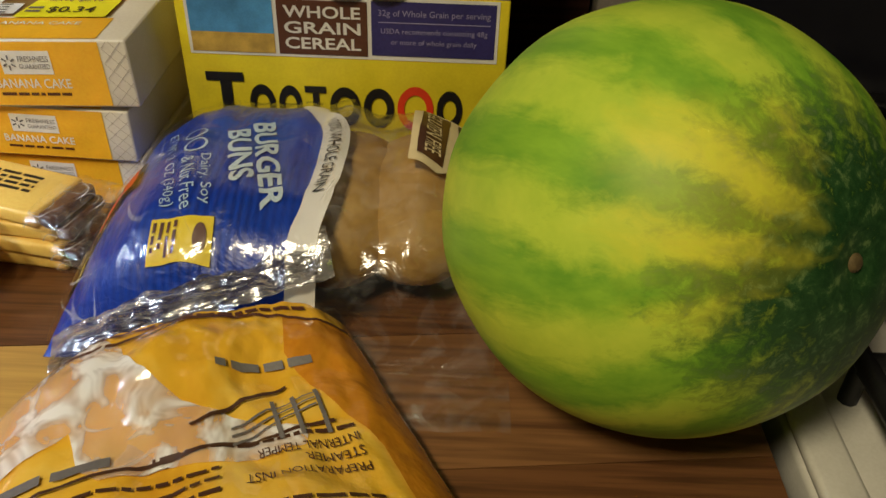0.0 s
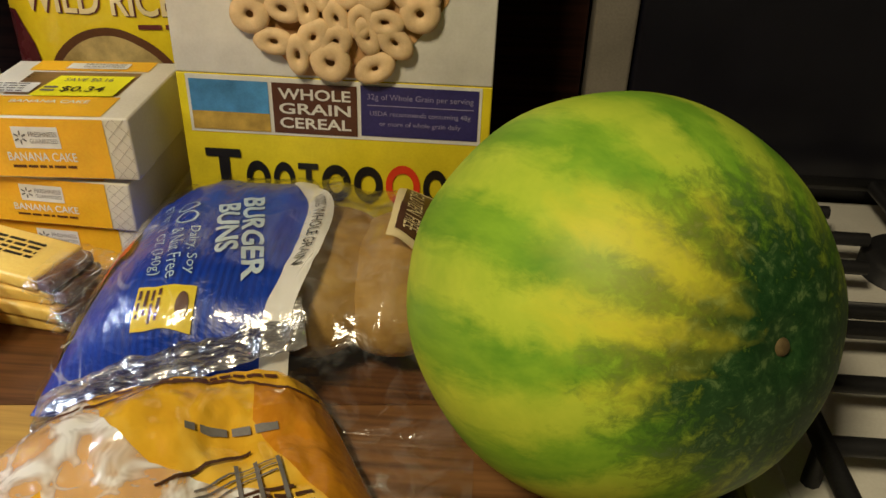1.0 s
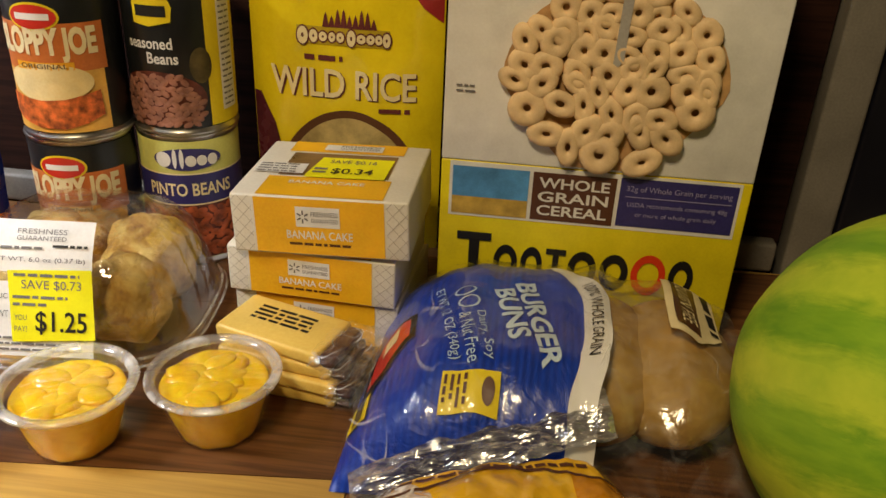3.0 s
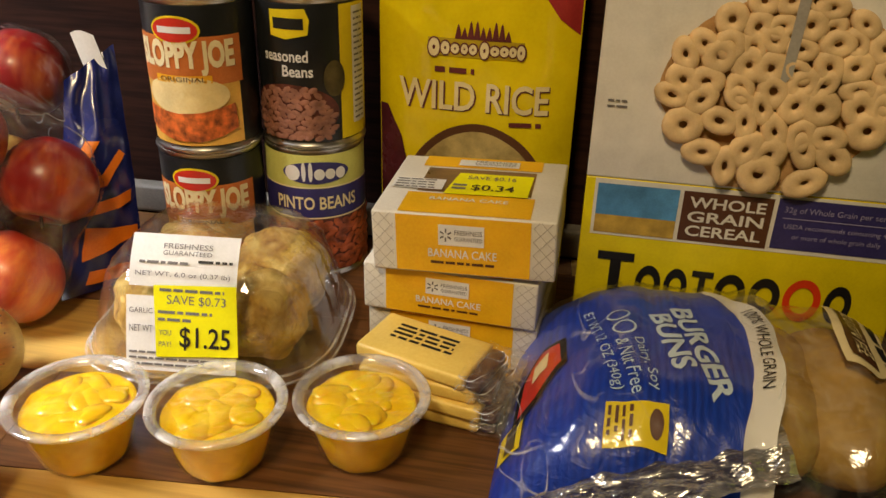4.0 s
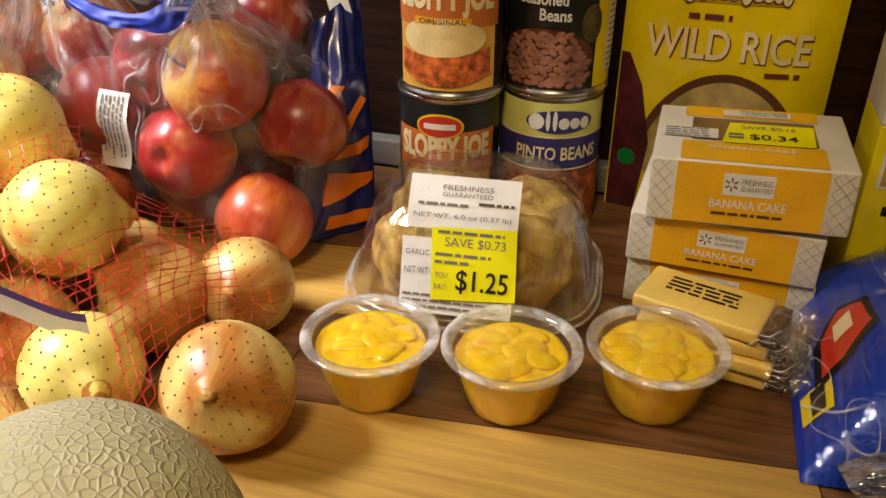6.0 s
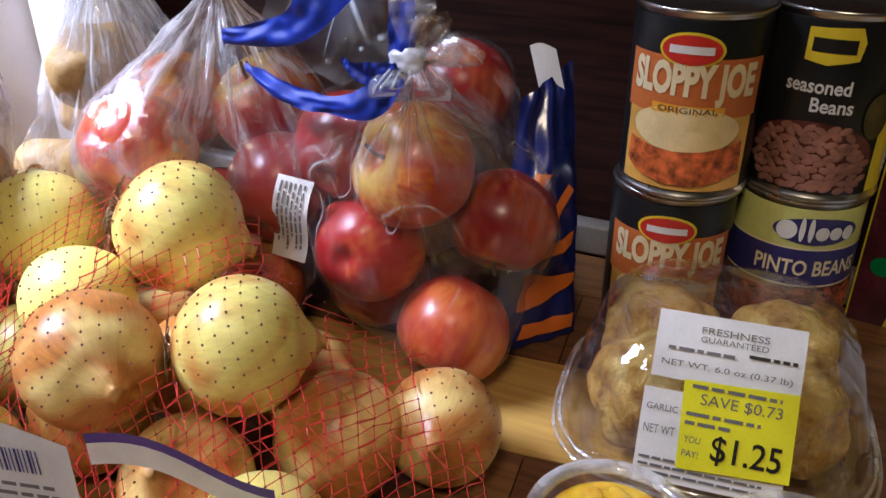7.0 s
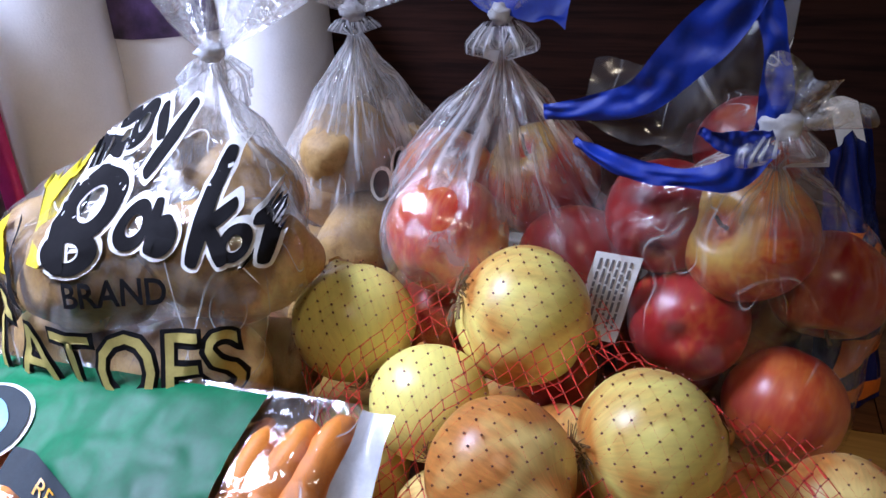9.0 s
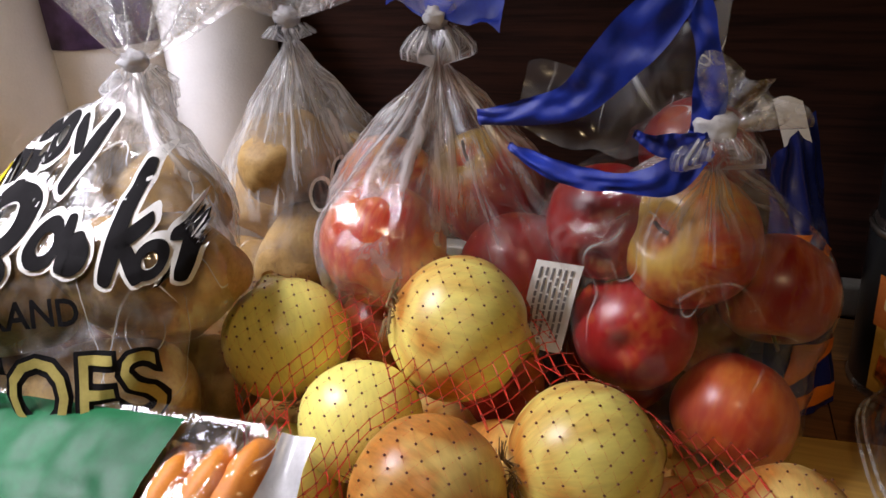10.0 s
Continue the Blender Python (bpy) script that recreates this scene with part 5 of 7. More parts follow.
def onion_material(name, pale, tan, mixpos):
    m, nt, b = nodes_of(name)
    v = coords(nt)
    sep = nt.nodes.new("ShaderNodeSeparateXYZ")
    nt.links.new(v, sep.inputs[0])
    ang = put(nt, "ShaderNodeMath")
    ang.operation = "ARCTAN2"
    nt.links.new(sep.outputs[1], ang.inputs[0])
    nt.links.new(sep.outputs[0], ang.inputs[1])
    cb = nt.nodes.new("ShaderNodeCombineXYZ")
    nt.links.new(ang.outputs[0], cb.inputs[0])
    zs = put(nt, "ShaderNodeMath")
    zs.operation = "MULTIPLY"
    zs.inputs[1].default_value = 9.0
    nt.links.new(sep.outputs[2], zs.inputs[0])
    nt.links.new(zs.outputs[0], cb.inputs[1])
    vein = noise_at(nt, cb.outputs[0], 11, 4, 0.6, 0.1)
    big = noise_at(nt, v, 15, 3, 0.55, 0.6)
    c1 = ramp(nt, vein, [(0.3, tuple(x * 0.85 for x in pale)), (0.7, pale)])
    c2 = ramp(nt, vein, [(0.3, tuple(x * 0.6 for x in tan)), (0.7, tan)])
    f = put(nt, "ShaderNodeMapRange")
    f.inputs["From Min"].default_value, f.inputs["From Max"].default_value = mixpos - 0.07, mixpos + 0.05
    nt.links.new(big, f.inputs["Value"])
    nt.links.new(mix(nt, f.outputs[0], c1, c2), b.inputs["Base Color"])
    b.inputs["Roughness"].default_value = 0.34
    bumped(nt, b, vein, 0.15, 0.0008)
    return m


ONION_SKINS = [onion_material("onion_pale", (0.87, 0.78, 0.20), (0.70, 0.42, 0.08), 0.72),
               onion_material("onion_golden", (0.87, 0.76, 0.20), (0.66, 0.27, 0.045), 0.58),
               onion_material("onion_tan", (0.86, 0.66, 0.22), (0.62, 0.25, 0.05), 0.465)]
ROOT = paint("onion_root", (0.22, 0.14, 0.06), 0.8, var=0.5, scale=300)


def make_onion(x, y, z, r, skin, tilt, seed):
    o = thing("onion", pose(x, y, z, *tilt), "yellow onion with papery skin in a red net", "onion", "onions in the net")
    rnd = random.Random(seed)
    bm = bmesh.new()
    bmesh.ops.create_uvsphere(bm, u_segments=40, v_segments=28, radius=1)
    for v in bm.verts:
        p = v.co
        k = 1 + 0.03 * noise.noise(p * 1.5 + Vector((seed, 0, 0)))
        neck = 0.20 * max(0, (p.z - 0.86) / 0.14) ** 2
        rad = 1 - 0.25 * max(0, (p.z - 0.75) / 0.25) ** 1.5
        v.co = Vector((p.x * rad * r * k, p.y * rad * r * k, (p.z * 0.95 + neck) * r * k))
    part("skin", bm, ONION_SKINS[skin], o)
    nk = lathe([(0.24 * r, 1.02 * r), (0.16 * r, 1.08 * r), (0.10 * r, 1.13 * r), (0.12 * r, 1.18 * r), (0.02 * r, 1.17 * r)], 12)
    for v in nk.verts:
        v.co.x += 0.06 * r * noise.noise(v.co * 200)
        v.co.y += 0.06 * r * noise.noise(v.co * 190 + Vector((5, 0, 0)))
    part("neck", nk, ONION_SKINS[2], o)
    bm = bmesh.new()
    for k in range(34):
        a, q = rnd.uniform(0, 6.28), rnd.uniform(0.02, 0.20) * r
        b0 = Vector((q * math.cos(a), q * math.sin(a), -0.94 * r))
        add_tube(bm, (b0, b0 + Vector((math.cos(a) * 0.10 * r, math.sin(a) * 0.10 * r, -0.08 * r)), b0 + Vector((math.cos(a + 0.6) * 0.3 * r, math.sin(a + 0.6) * 0.3 * r, -0.05 * r))), 0.0003, 3)
    tagged(part("root_tuft", bm, ROOT, o), kind="stuff")
    return o


ONIONS = [
    (-0.769, 0.321, 0.099, 0.0335, 0, (0, 52, 135)), (-0.678, 0.334, 0.112, 0.0355, 1, (0, 114, 28)),
    (-0.711, 0.288, 0.083, 0.0295, 0, (0, 70, 120)), (-0.659, 0.246, 0.088, 0.0325, 2, (0, 84, -28)),
    (-0.605, 0.285, 0.087, 0.0335, 1, (0, 96, 38)), (-0.564, 0.299, 0.035, 0.0335, 2, (30, -40, 0)),
    (-0.522, 0.331, 0.031, 0.0305, 2, (60, 30, 0)), (-0.480, 0.237, 0.034, 0.034, 2, (50, -30, 40)),
    (-0.612, 0.243, 0.036, 0.031, 2, (40, 10, 0))]
ONIONS += [
    (-0.758, 0.286, 0.036, 0.031, 0, (100, 10, 0)),
    (-0.648, 0.300, 0.052, 0.030, 2, (90, 40, 0)), (-0.715, 0.203, 0.040, 0.0335, 1, (80, -40, 0)),
    (-0.560, 0.228, 0.033, 0.031, 1, (80, 10, 50)), (-0.690, 0.262, 0.033, 0.031, 2, (0, 10, 0)),
    (-0.700, 0.330, 0.034, 0.032, 2, (40, 0, 0)), (-0.605, 0.330, 0.033, 0.031, 2, (0, 60, 0))]
for i, (x, y, z, r, k, tilt) in enumerate(ONIONS):
    make_onion(x, y, z, r, k, tilt, i + 1)


def apple_material(name, red, yellow, pos):
    m, nt, b = nodes_of(name)
    v = coords(nt)
    st = coords(nt, (1, 1, 0.14))
    s = noise_at(nt, st, 190, 4, 0.6)
    big = noise_at(nt, v, 17, 3, 0.5, 0.5)
    addn = put(nt, "ShaderNodeMath")
    addn.operation = "MULTIPLY_ADD"
    addn.inputs[1].default_value = 0.60
    nt.links.new(s, addn.inputs[0])
    nt.links.new(big, addn.inputs[2])
    c = ramp(nt, addn.outputs[0], [(pos - 0.08, yellow), (pos + 0.08, tuple((a * 1.5 + d) / 2.3 for a, d in zip(red, yellow))), (pos + 0.26, red)])
    sep = nt.nodes.new("ShaderNodeSeparateXYZ")
    nt.links.new(v, sep.inputs[0])
    top = put(nt, "ShaderNodeMapRange")
    top.inputs["From Min"].default_value, top.inputs["From Max"].default_value = 0.025, 0.034
    nt.links.new(sep.outputs[2], top.inputs["Value"])
    c = mix(nt, top.outputs[0], c, (0.60, 0.50, 0.10))
    nt.links.new(c, b.inputs["Base Color"])
    b.inputs["Roughness"].default_value = 0.33
    b.inputs["Coat Weight"].default_value = 0.12
    return m


APPLE_SKINS = [apple_material("apple_red", (0.40, 0.012, 0.012), (0.70, 0.30, 0.05), 0.60),
               apple_material("apple_blush", (0.50, 0.040, 0.014), (0.76, 0.40, 0.07), 0.65),
               apple_material("apple_orange_red", (0.50, 0.040, 0.012), (0.70, 0.24, 0.04), 0.62),
               apple_material("apple_deep_red", (0.30, 0.010, 0.010), (0.60, 0.18, 0.03), 0.54)]
STEM = paint("apple_stem", (0.10, 0.06, 0.03), 0.7)


def make_apple(x, y, z, r, skin, tilt, seed, label):
    o = thing("apple", pose(x, y, z, *tilt), label, "apple", "bagged apples")
    bm = bmesh.new()
    bmesh.ops.create_uvsphere(bm, u_segments=40, v_segments=30, radius=1)
    for v in bm.verts:
        p = v.co
        rho = math.hypot(p.x, p.y)
        lobes = 1 + 0.025 * math.cos(5 * math.atan2(p.y, p.x)) * max(0, -p.z)
        k = 1 + 0.03 * noise.noise(p * 1.4 + Vector((seed * 2, 0, 0)))
        dip = 0.36 * math.exp(-(rho / 0.26) ** 2) if p.z > 0 else 0.22 * math.exp(-(rho / 0.22) ** 2)
        zz = (abs(p.z) * 0.95 - dip) * (1 if p.z > 0 else -1)
        w = 1.0 + 0.06 * p.z
        v.co = Vector((p.x * w * lobes, p.y * w * lobes, zz)) * r * k
    part("skin", bm, APPLE_SKINS[skin], o)
    part("stem", tube(((0, 0, 0.55 * r), (0.001, 0, 0.8 * r), (0.004, 0.001, 1.02 * r)), 0.0012, 6), STEM, o)
    return o


BAG_ONE = [(-0.733, 0.368, 0.135, 0.034, 1, (-60, 10, 0)), (-0.707, 0.463, 0.135, 0.037, 0, (25, -20, 0)), (-0.766, 0.445, 0.138, 0.032, 1, (10, 40, 0)),
           (-0.675, 0.425, 0.098, 0.036, 3, (-60, 0, 0)), (-0.735, 0.43, 0.062, 0.036, 0, (0, 90, 0)), (-0.700, 0.50, 0.055, 0.036, 0, (60, 0, 30)), (-0.690, 0.40, 0.036, 0.035, 2, (0, 0, 0)), (-0.745, 0.385, 0.068, 0.033, 0, (40, 90, 0)), (-0.770, 0.455, 0.036, 0.035, 0, (40, 0, 0))]
BAG_TWO = [(-0.625, 0.425, 0.134, 0.033, 3, (-70, 0, 0)), (-0.580, 0.420, 0.131, 0.0365, 1, (50, -45, 0)), (-0.607, 0.412, 0.078, 0.034, 0, (-100, 0, 0)),
           (-0.551, 0.412, 0.034, 0.034, 2, (140, 20, 0)), (-0.536, 0.450, 0.092, 0.033, 3, (140, 0, 0)), (-0.588, 0.510, 0.150, 0.034, 3, (150, 0, 0)),
           (-0.605, 0.480, 0.075, 0.036, 0, (0, 0, 0)), (-0.578, 0.498, 0.040, 0.035, 0, (50, 0, 0)), (-0.620, 0.445, 0.036, 0.034, 0, (10, 0, 0))]
for i, (x, y, z, r, k, tilt) in enumerate(BAG_ONE):
    make_apple(x, y, z, r, k, tilt, i + 1, "red and yellow apple in a knotted clear bag")
for i, (x, y, z, r, k, tilt) in enumerate(BAG_TWO):
    make_apple(x, y, z, r, k, tilt, i + 21, "orange-red apple in the bag with the blue band")


def taut_bag(balls, extra, seed, edge=0.009, sink=0.30, wr=0.0030, grow=1.05):
    """A bag drawn tight over its contents: the hull of the things and the neck, sunk a little between them."""
    bm = bmesh.new()
    base = bmesh.new()
    bmesh.ops.create_icosphere(base, subdivisions=3, radius=1)
    dirs = [v.co.copy() for v in base.verts]
    base.free()
    for c, r in balls:
        for d in dirs:
            bm.verts.new(Vector(c) + Vector((d.x * r[0], d.y * r[1], d.z * r[2])) * grow)
    for e in extra:
        bm.verts.new(e)
    bmesh.ops.convex_hull(bm, input=bm.verts[:])
    junk = [v for v in bm.verts if not v.link_faces]
    bmesh.ops.delete(bm, geom=junk, context="VERTS")
    for _ in range(4):
        long = [e for e in bm.edges if e.calc_length() > edge]
        if not long:
            break
        bmesh.ops.subdivide_edges(bm, edges=long, cuts=1)
        bmesh.ops.triangulate(bm, faces=[f for f in bm.faces if len(f.verts) > 3])
    bmesh.ops.recalc_face_normals(bm, faces=bm.faces[:])
    bm.normal_update()
    mid = sum((Vector(c) for c, r in balls), Vector()) / len(balls)
    for v in bm.verts:
        gap = min((v.co - Vector(c)).length - max(r) * grow for c, r in balls)
        inward = (mid - v.co).normalized()
        v.co += inward * min(0.02, max(0, gap) * sink)
        v.co += v.normal * (wr * noise.noise(v.co * 45 + Vector((seed, 0, 0))) + 0.5 * wr * noise.noise(v.co * 120 + Vector((seed, 3, 0))))
        v.co.z = max(v.co.z, 0.0008)
    return bm


def ruffle(at, way, length, spread, pleats, seed):
    """The gathered plastic that stands out beyond a knot."""
    way = Vector(way).normalized()
    a = way.orthogonal().normalized()
    b = way.cross(a)
    at = Vector(at)

    def f(u, v):
        t = 2 * math.pi * u
        r = 0.005 + spread * v ** 0.8 * (0.75 + 0.45 * math.sin(pleats * t + seed) * (0.4 + 0.6 * v) + 0.5 * noise.noise((math.cos(t) * 2, math.sin(t) * 2, seed + v)))
        l = length * v * (0.8 + 0.5 * noise.noise((math.cos(t) * 3, math.sin(t) * 3, seed * 3.3)))
        return at + way * l + (a * math.cos(t) + b * math.sin(t)) * r
    return grid(f, 90, 14, True)


def knot(at, r=0.0065):
    bm = blob(r, (1.1, 0.9, 0.9), 0.5, 2.0, at[0] * 50, 3)
    bmesh.ops.translate(bm, vec=at, verts=bm.verts)
    return bm


def pleated_film(name, reach, haze):
    """Clear film gathered at the origin: sharp milky creases that fan out and fade downwards."""
    m, nt, b = nodes_of(name)
    out = nt.nodes["Material Output"]
    nt.nodes.remove(b)
    v = coords(nt)
    sep = nt.nodes.new("ShaderNodeSeparateXYZ")
    nt.links.new(v, sep.inputs[0])
    cb = nt.nodes.new("ShaderNodeCombineXYZ")
    nt.links.new(sep.outputs[0], cb.inputs[0])
    nt.links.new(sep.outputs[1], cb.inputs[1])
    nrm = nt.nodes.new("ShaderNodeVectorMath")
    nrm.operation = "NORMALIZE"
    nt.links.new(cb.outputs[0], nrm.inputs[0])
    lift = put(nt, "ShaderNodeVectorMath")
    lift.operation = "MULTIPLY_ADD"
    nt.links.new(v, lift.inputs[0])
    lift.inputs[1].default_value = (1.5, 1.5, 5.0)
    nt.links.new(nrm.outputs[0], lift.inputs[2])
    crease = noise_at(nt, lift.outputs[0], 6.5, 5, 0.62, 0.5)
    fade = put(nt, "ShaderNodeMapRange")
    fade.inputs["From Min"].default_value, fade.inputs["From Max"].default_value = -reach, -reach * 0.4
    nt.links.new(sep.outputs[2], fade.inputs["Value"])
    hz = ramp(nt, crease, [(0.40, (0.03, 0.03, 0.03)), (0.53, (haze * 0.4,) * 3), (0.62, (haze,) * 3)])
    amount = put(nt, "ShaderNodeMath")
    amount.operation = "MULTIPLY"
    nt.links.new(hz, amount.inputs[0])
    nt.links.new(fade.outputs[0], amount.inputs[1])
    bump = put(nt, "ShaderNodeBump", Strength=0.9, Distance=0.004)
    nt.links.new(crease, bump.inputs["Height"])
    clear = put(nt, "ShaderNodeBsdfTransparent", Color=(1, 1, 1, 1))
    milk = put(nt, "ShaderNodeBsdfDiffuse", Color=(0.88, 0.88, 0.90, 1))
    glow = put(nt, "ShaderNodeBsdfTranslucent", Color=(0.88, 0.88, 0.90, 1))
    shine = put(nt, "ShaderNodeBsdfGlossy", Color=(1, 1, 1, 1), Roughness=0.12)
    for n in (milk, shine):
        nt.links.new(bump.outputs[0], n.inputs["Normal"])
    both = nt.nodes.new("ShaderNodeMixShader")
    both.inputs[0].default_value = 0.4
    nt.links.new(milk.outputs[0], both.inputs[1])
    nt.links.new(glow.outputs[0], both.inputs[2])
    a = nt.nodes.new("ShaderNodeMixShader")
    nt.links.new(amount.outputs[0], a.inputs[0])
    nt.links.new(clear.outputs[0], a.inputs[1])
    nt.links.new(both.outputs[0], a.inputs[2])
    g = put(nt, "ShaderNodeMath")
    g.operation = "MULTIPLY"
    g.inputs[1].default_value = 0.10
    nt.links.new(fade.outputs[0], g.inputs[0])
    z = nt.nodes.new("ShaderNodeMixShader")
    nt.links.new(g.outputs[0], z.inputs[0])
    nt.links.new(a.outputs[0], z.inputs[1])
    nt.links.new(shine.outputs[0], z.inputs[2])
    nt.links.new(z.outputs[0], out.inputs[0])
    return m


def neck_tent(skin, tie, reach, seed, material, parent):
    """Film drawn from the knot down to the contents, in radial pleats."""
    tree = BVHTree.FromBMesh(skin)
    tie = Vector(tie)

    def f(u, v):
        a = 2 * math.pi * u
        d = Vector((math.cos(a), math.sin(a), 0))
        p = tie - Vector((0, 0, reach * (0.04 + 0.96 * v)))
        hit = tree.ray_cast(p + d * 0.4, -d)[0]
        r = (hit - p).length if hit is not None else 0.02
        r = min(r, 0.006 + 1.1 * reach * v + 0.004)
        n = noise.noise((d.x * 5, d.y * 5, seed + v * 0.5)) + 0.5 * noise.noise((d.x * 13, d.y * 13, seed + v))
        return d * (r + 0.0015 + (0.0015 + 0.007 * v * (1 - 0.6 * v)) * n) + p - tie
    ob = part("neck_folds", grid(f, 180, 24, True), material, parent, "gathered clear plastic below the knot")
    ob.location = tie
    return ob


def ribbon(points, widths, sway, seed):
    """A strip of soft film along a smooth line, with its own width at each point."""
    pts, ws = [Vector(p) for p in points], list(widths)
    for _ in range(3):
        pts = [pts[0]] + [p.lerp(q, t) for p, q in zip(pts, pts[1:]) for t in (0.25, 0.75)] + [pts[-1]]
        ws = [ws[0]] + [p + (q - p) * t for p, q in zip(ws, ws[1:]) for t in (0.25, 0.75)] + [ws[-1]]
    n = len(pts) - 1

    def f(u, v):
        k = min(n - 1, int(u * n))
        t = u * n - k
        p, w = pts[k].lerp(pts[k + 1], t), ws[k] + (ws[k + 1] - ws[k]) * t
        d = (pts[min(n, k + 2)] - pts[max(0, k - 1)]).normalized()
        side = d.cross(Vector((0, 1, 0))).normalized()
        q = p + side * w * (v - 0.5) * (1 + 0.35 * noise.noise((u * 5, seed, 1.0)))
        q.y += sway * noise.noise((u * 4, v * 1.6, seed)) + 0.35 * sway * noise.noise((u * 13, v * 3, seed + 4))
        return q
    return grid(f, 60, 10)


BAG_FILM = film("produce_film", (1, 1, 1), haze=0.025, gloss=0.5, rough=0.09, wrinkle=0.9, scale=17, stretch=(1.6, 1.6, 0.6), crease=0.55)
RUFFLE_FILM = film("ruffle_film", (1, 1, 1), haze=0.16, gloss=0.5, rough=0.12, wrinkle=0.9, scale=30, crease=0.9)
# milkier than BAG_FILM: white glare on the potato bags is put into the haze
SACK_FILM = film("sack_film", (1, 1, 1), haze=0.06, gloss=0.6, rough=0.09, wrinkle=0.9, scale=17, stretch=(1.4, 1.4, 0.8), crease=0.7)
LOOSE_FILM = film("loose_film", (1, 1, 1), haze=0.09, gloss=0.15, rough=0.12, wrinkle=0.3, scale=12, stretch=(1, 1, 0.5), crease=0.7)
TENT_FILM = pleated_film("pleated_film", 0.13, 0.95)
TENT_FAINT = pleated_film("pleated_film_faint", 0.07, 0.55)
BLUE_FILM = paint("bag_band_blue", (0.006, 0.03, 0.36), 0.5, var=0.5, scale=60)
bumped(BLUE_FILM.node_tree, BLUE_FILM.node_tree.nodes["Principled BSDF"], noise_at(BLUE_FILM.node_tree, coords(BLUE_FILM.node_tree), 28, 3, 0.5, 0.4), 0.5, 0.006)
KNOT = paint("knot_plastic", (0.62, 0.62, 0.64), 0.25, var=0.3)


def ball(q):
    return ((q[0], q[1], q[2]), (q[3],) * 3)


def cast_on(bm_or_mesh, origin, ax, ay, way):
    """Lays prints on a bag: rays from a plane onto its skin."""
    tree = BVHTree.FromBMesh(bm_or_mesh)
    origin, ax, ay, way = Vector(origin), Vector(ax).normalized(), Vector(ay).normalized(), Vector(way).normalized()

    def f(x, y, h=0.0):
        p = origin + ax * x + ay * y
        hit, nrm, idx, d = tree.ray_cast(p, way)
        if hit is None:
            hit, nrm, idx, d = tree.find_nearest(p + way * 0.15)
        return hit - way * h
    return f


def make_apple_bags():
    t1, t2 = (-0.726, 0.447, 0.240), (-0.570, 0.398, 0.199)
    one = thing("apple_bag", (0, 0, 0), "knotted clear plastic bag stretched over apples", "produce bag", "apple bags")
    sk = taut_bag([ball(q) for q in BAG_ONE], [Vector(t1)], 1.0)
    neck_tent(sk, t1, 0.125, 4.0, TENT_FILM, one)
    part("bag_skin", sk, BAG_FILM, one)
    part("knot", knot(t1), KNOT, one)
    part("ruffle", ruffle(t1, (0.1, 0.25, 1), 0.05, 0.05, 7, 1.0), RUFFLE_FILM, one)
    part("blue_flap", grid(lambda u, v: Vector((-0.76 + 0.075 * u, 0.455 - 0.02 * u + 0.012 * v, 0.246 + 0.02 * v + 0.012 * noise.noise((u * 4, v * 2, 3)) - 0.012 * u)), 20, 6), BLUE_FILM, one, "blue printed flap at the neck")
    two = thing("apple_bag", (0, 0, 0), "clear apple bag with a blue printed band and orange lettering shapes", "produce bag", "apple bags")
    sk = taut_bag([ball(q) for q in BAG_TWO], [Vector(t2)], 2.0)
    neck_tent(sk, t2, 0.065, 7.0, TENT_FAINT, two)
    part("bag_skin", sk, BAG_FILM, two)
    part("knot", knot(t2, 0.0085), KNOT, two)
    part("ruffle", ruffle(t2, (0.5, 0.5, 0.75), 0.03, 0.022, 6, 2.0), RUFFLE_FILM, two)
    # blue print band: dark blue panel with orange shapes
    navy = paint("panel_blue", (0.012, 0.02, 0.15), 0.25, var=0.3, coat=0.4)
    A, B, C, D = Vector((-0.536, 0.436, 0.002)), Vector((-0.496, 0.486, 0.002)), Vector((-0.524, 0.535, 0.170)), Vector((-0.546, 0.500, 0.150))
    out = Vector((0.75, -0.66, 0))

    def pan(u, v, h=0.0):
        p = A.lerp(B, u).lerp(D.lerp(C, u), v)
        return p + out * (0.012 * math.sin(math.pi * v) * math.sin(math.pi * u * 0.9) + 0.003 * noise.noise((u * 5, v * 8, 2)) + h)
    part("blue_panel", grid(pan, 26, 40), navy, two, "dark blue printed panel")
    orange = paint("panel_orange", (0.80, 0.20, 0.015), 0.3)
    for pts in ([(0.25, 0.05), (0.95, 0.03), (0.95, 0.09), (0.3, 0.11)], [(0.22, 0.16), (0.95, 0.21), (0.95, 0.25), (0.25, 0.32), (0.25, 0.27), (0.7, 0.23), (0.22, 0.21)], [(0.2, 0.37), (0.9, 0.36), (0.92, 0.41), (0.24, 0.43)], [(0.2, 0.49), (0.55, 0.48), (0.88, 0.57), (0.8, 0.60), (0.5, 0.53), (0.22, 0.54)], [(0.15, 0.64), (0.35, 0.62), (0.5, 0.68), (0.3, 0.70)]):
        part("orange_shape", outline(pan, pts, 0.0016, 3), orange, two)
    part("white_flap", grid(lambda u, v: Vector((-0.548 + 0.016 * u + 0.010 * v, 0.520 + 0.004 * u - 0.002 * v, 0.180 - 0.032 * v + 0.002 * math.sin(4 * u))), 4, 6), WHITE, two)
    # loose neck of the bag: clear film with a torn blue edge, folded over to the side
    tail = lambda u, v: Vector((-0.572 - 0.095 * u + 0.004 * v, 0.402 - 0.006 * u + 0.02 * v, 0.196 - 0.014 * math.sin(math.pi * u) + 0.062 * v * (1 - 0.55 * u) + 0.006 * noise.noise((u * 6, v * 3, 2))))
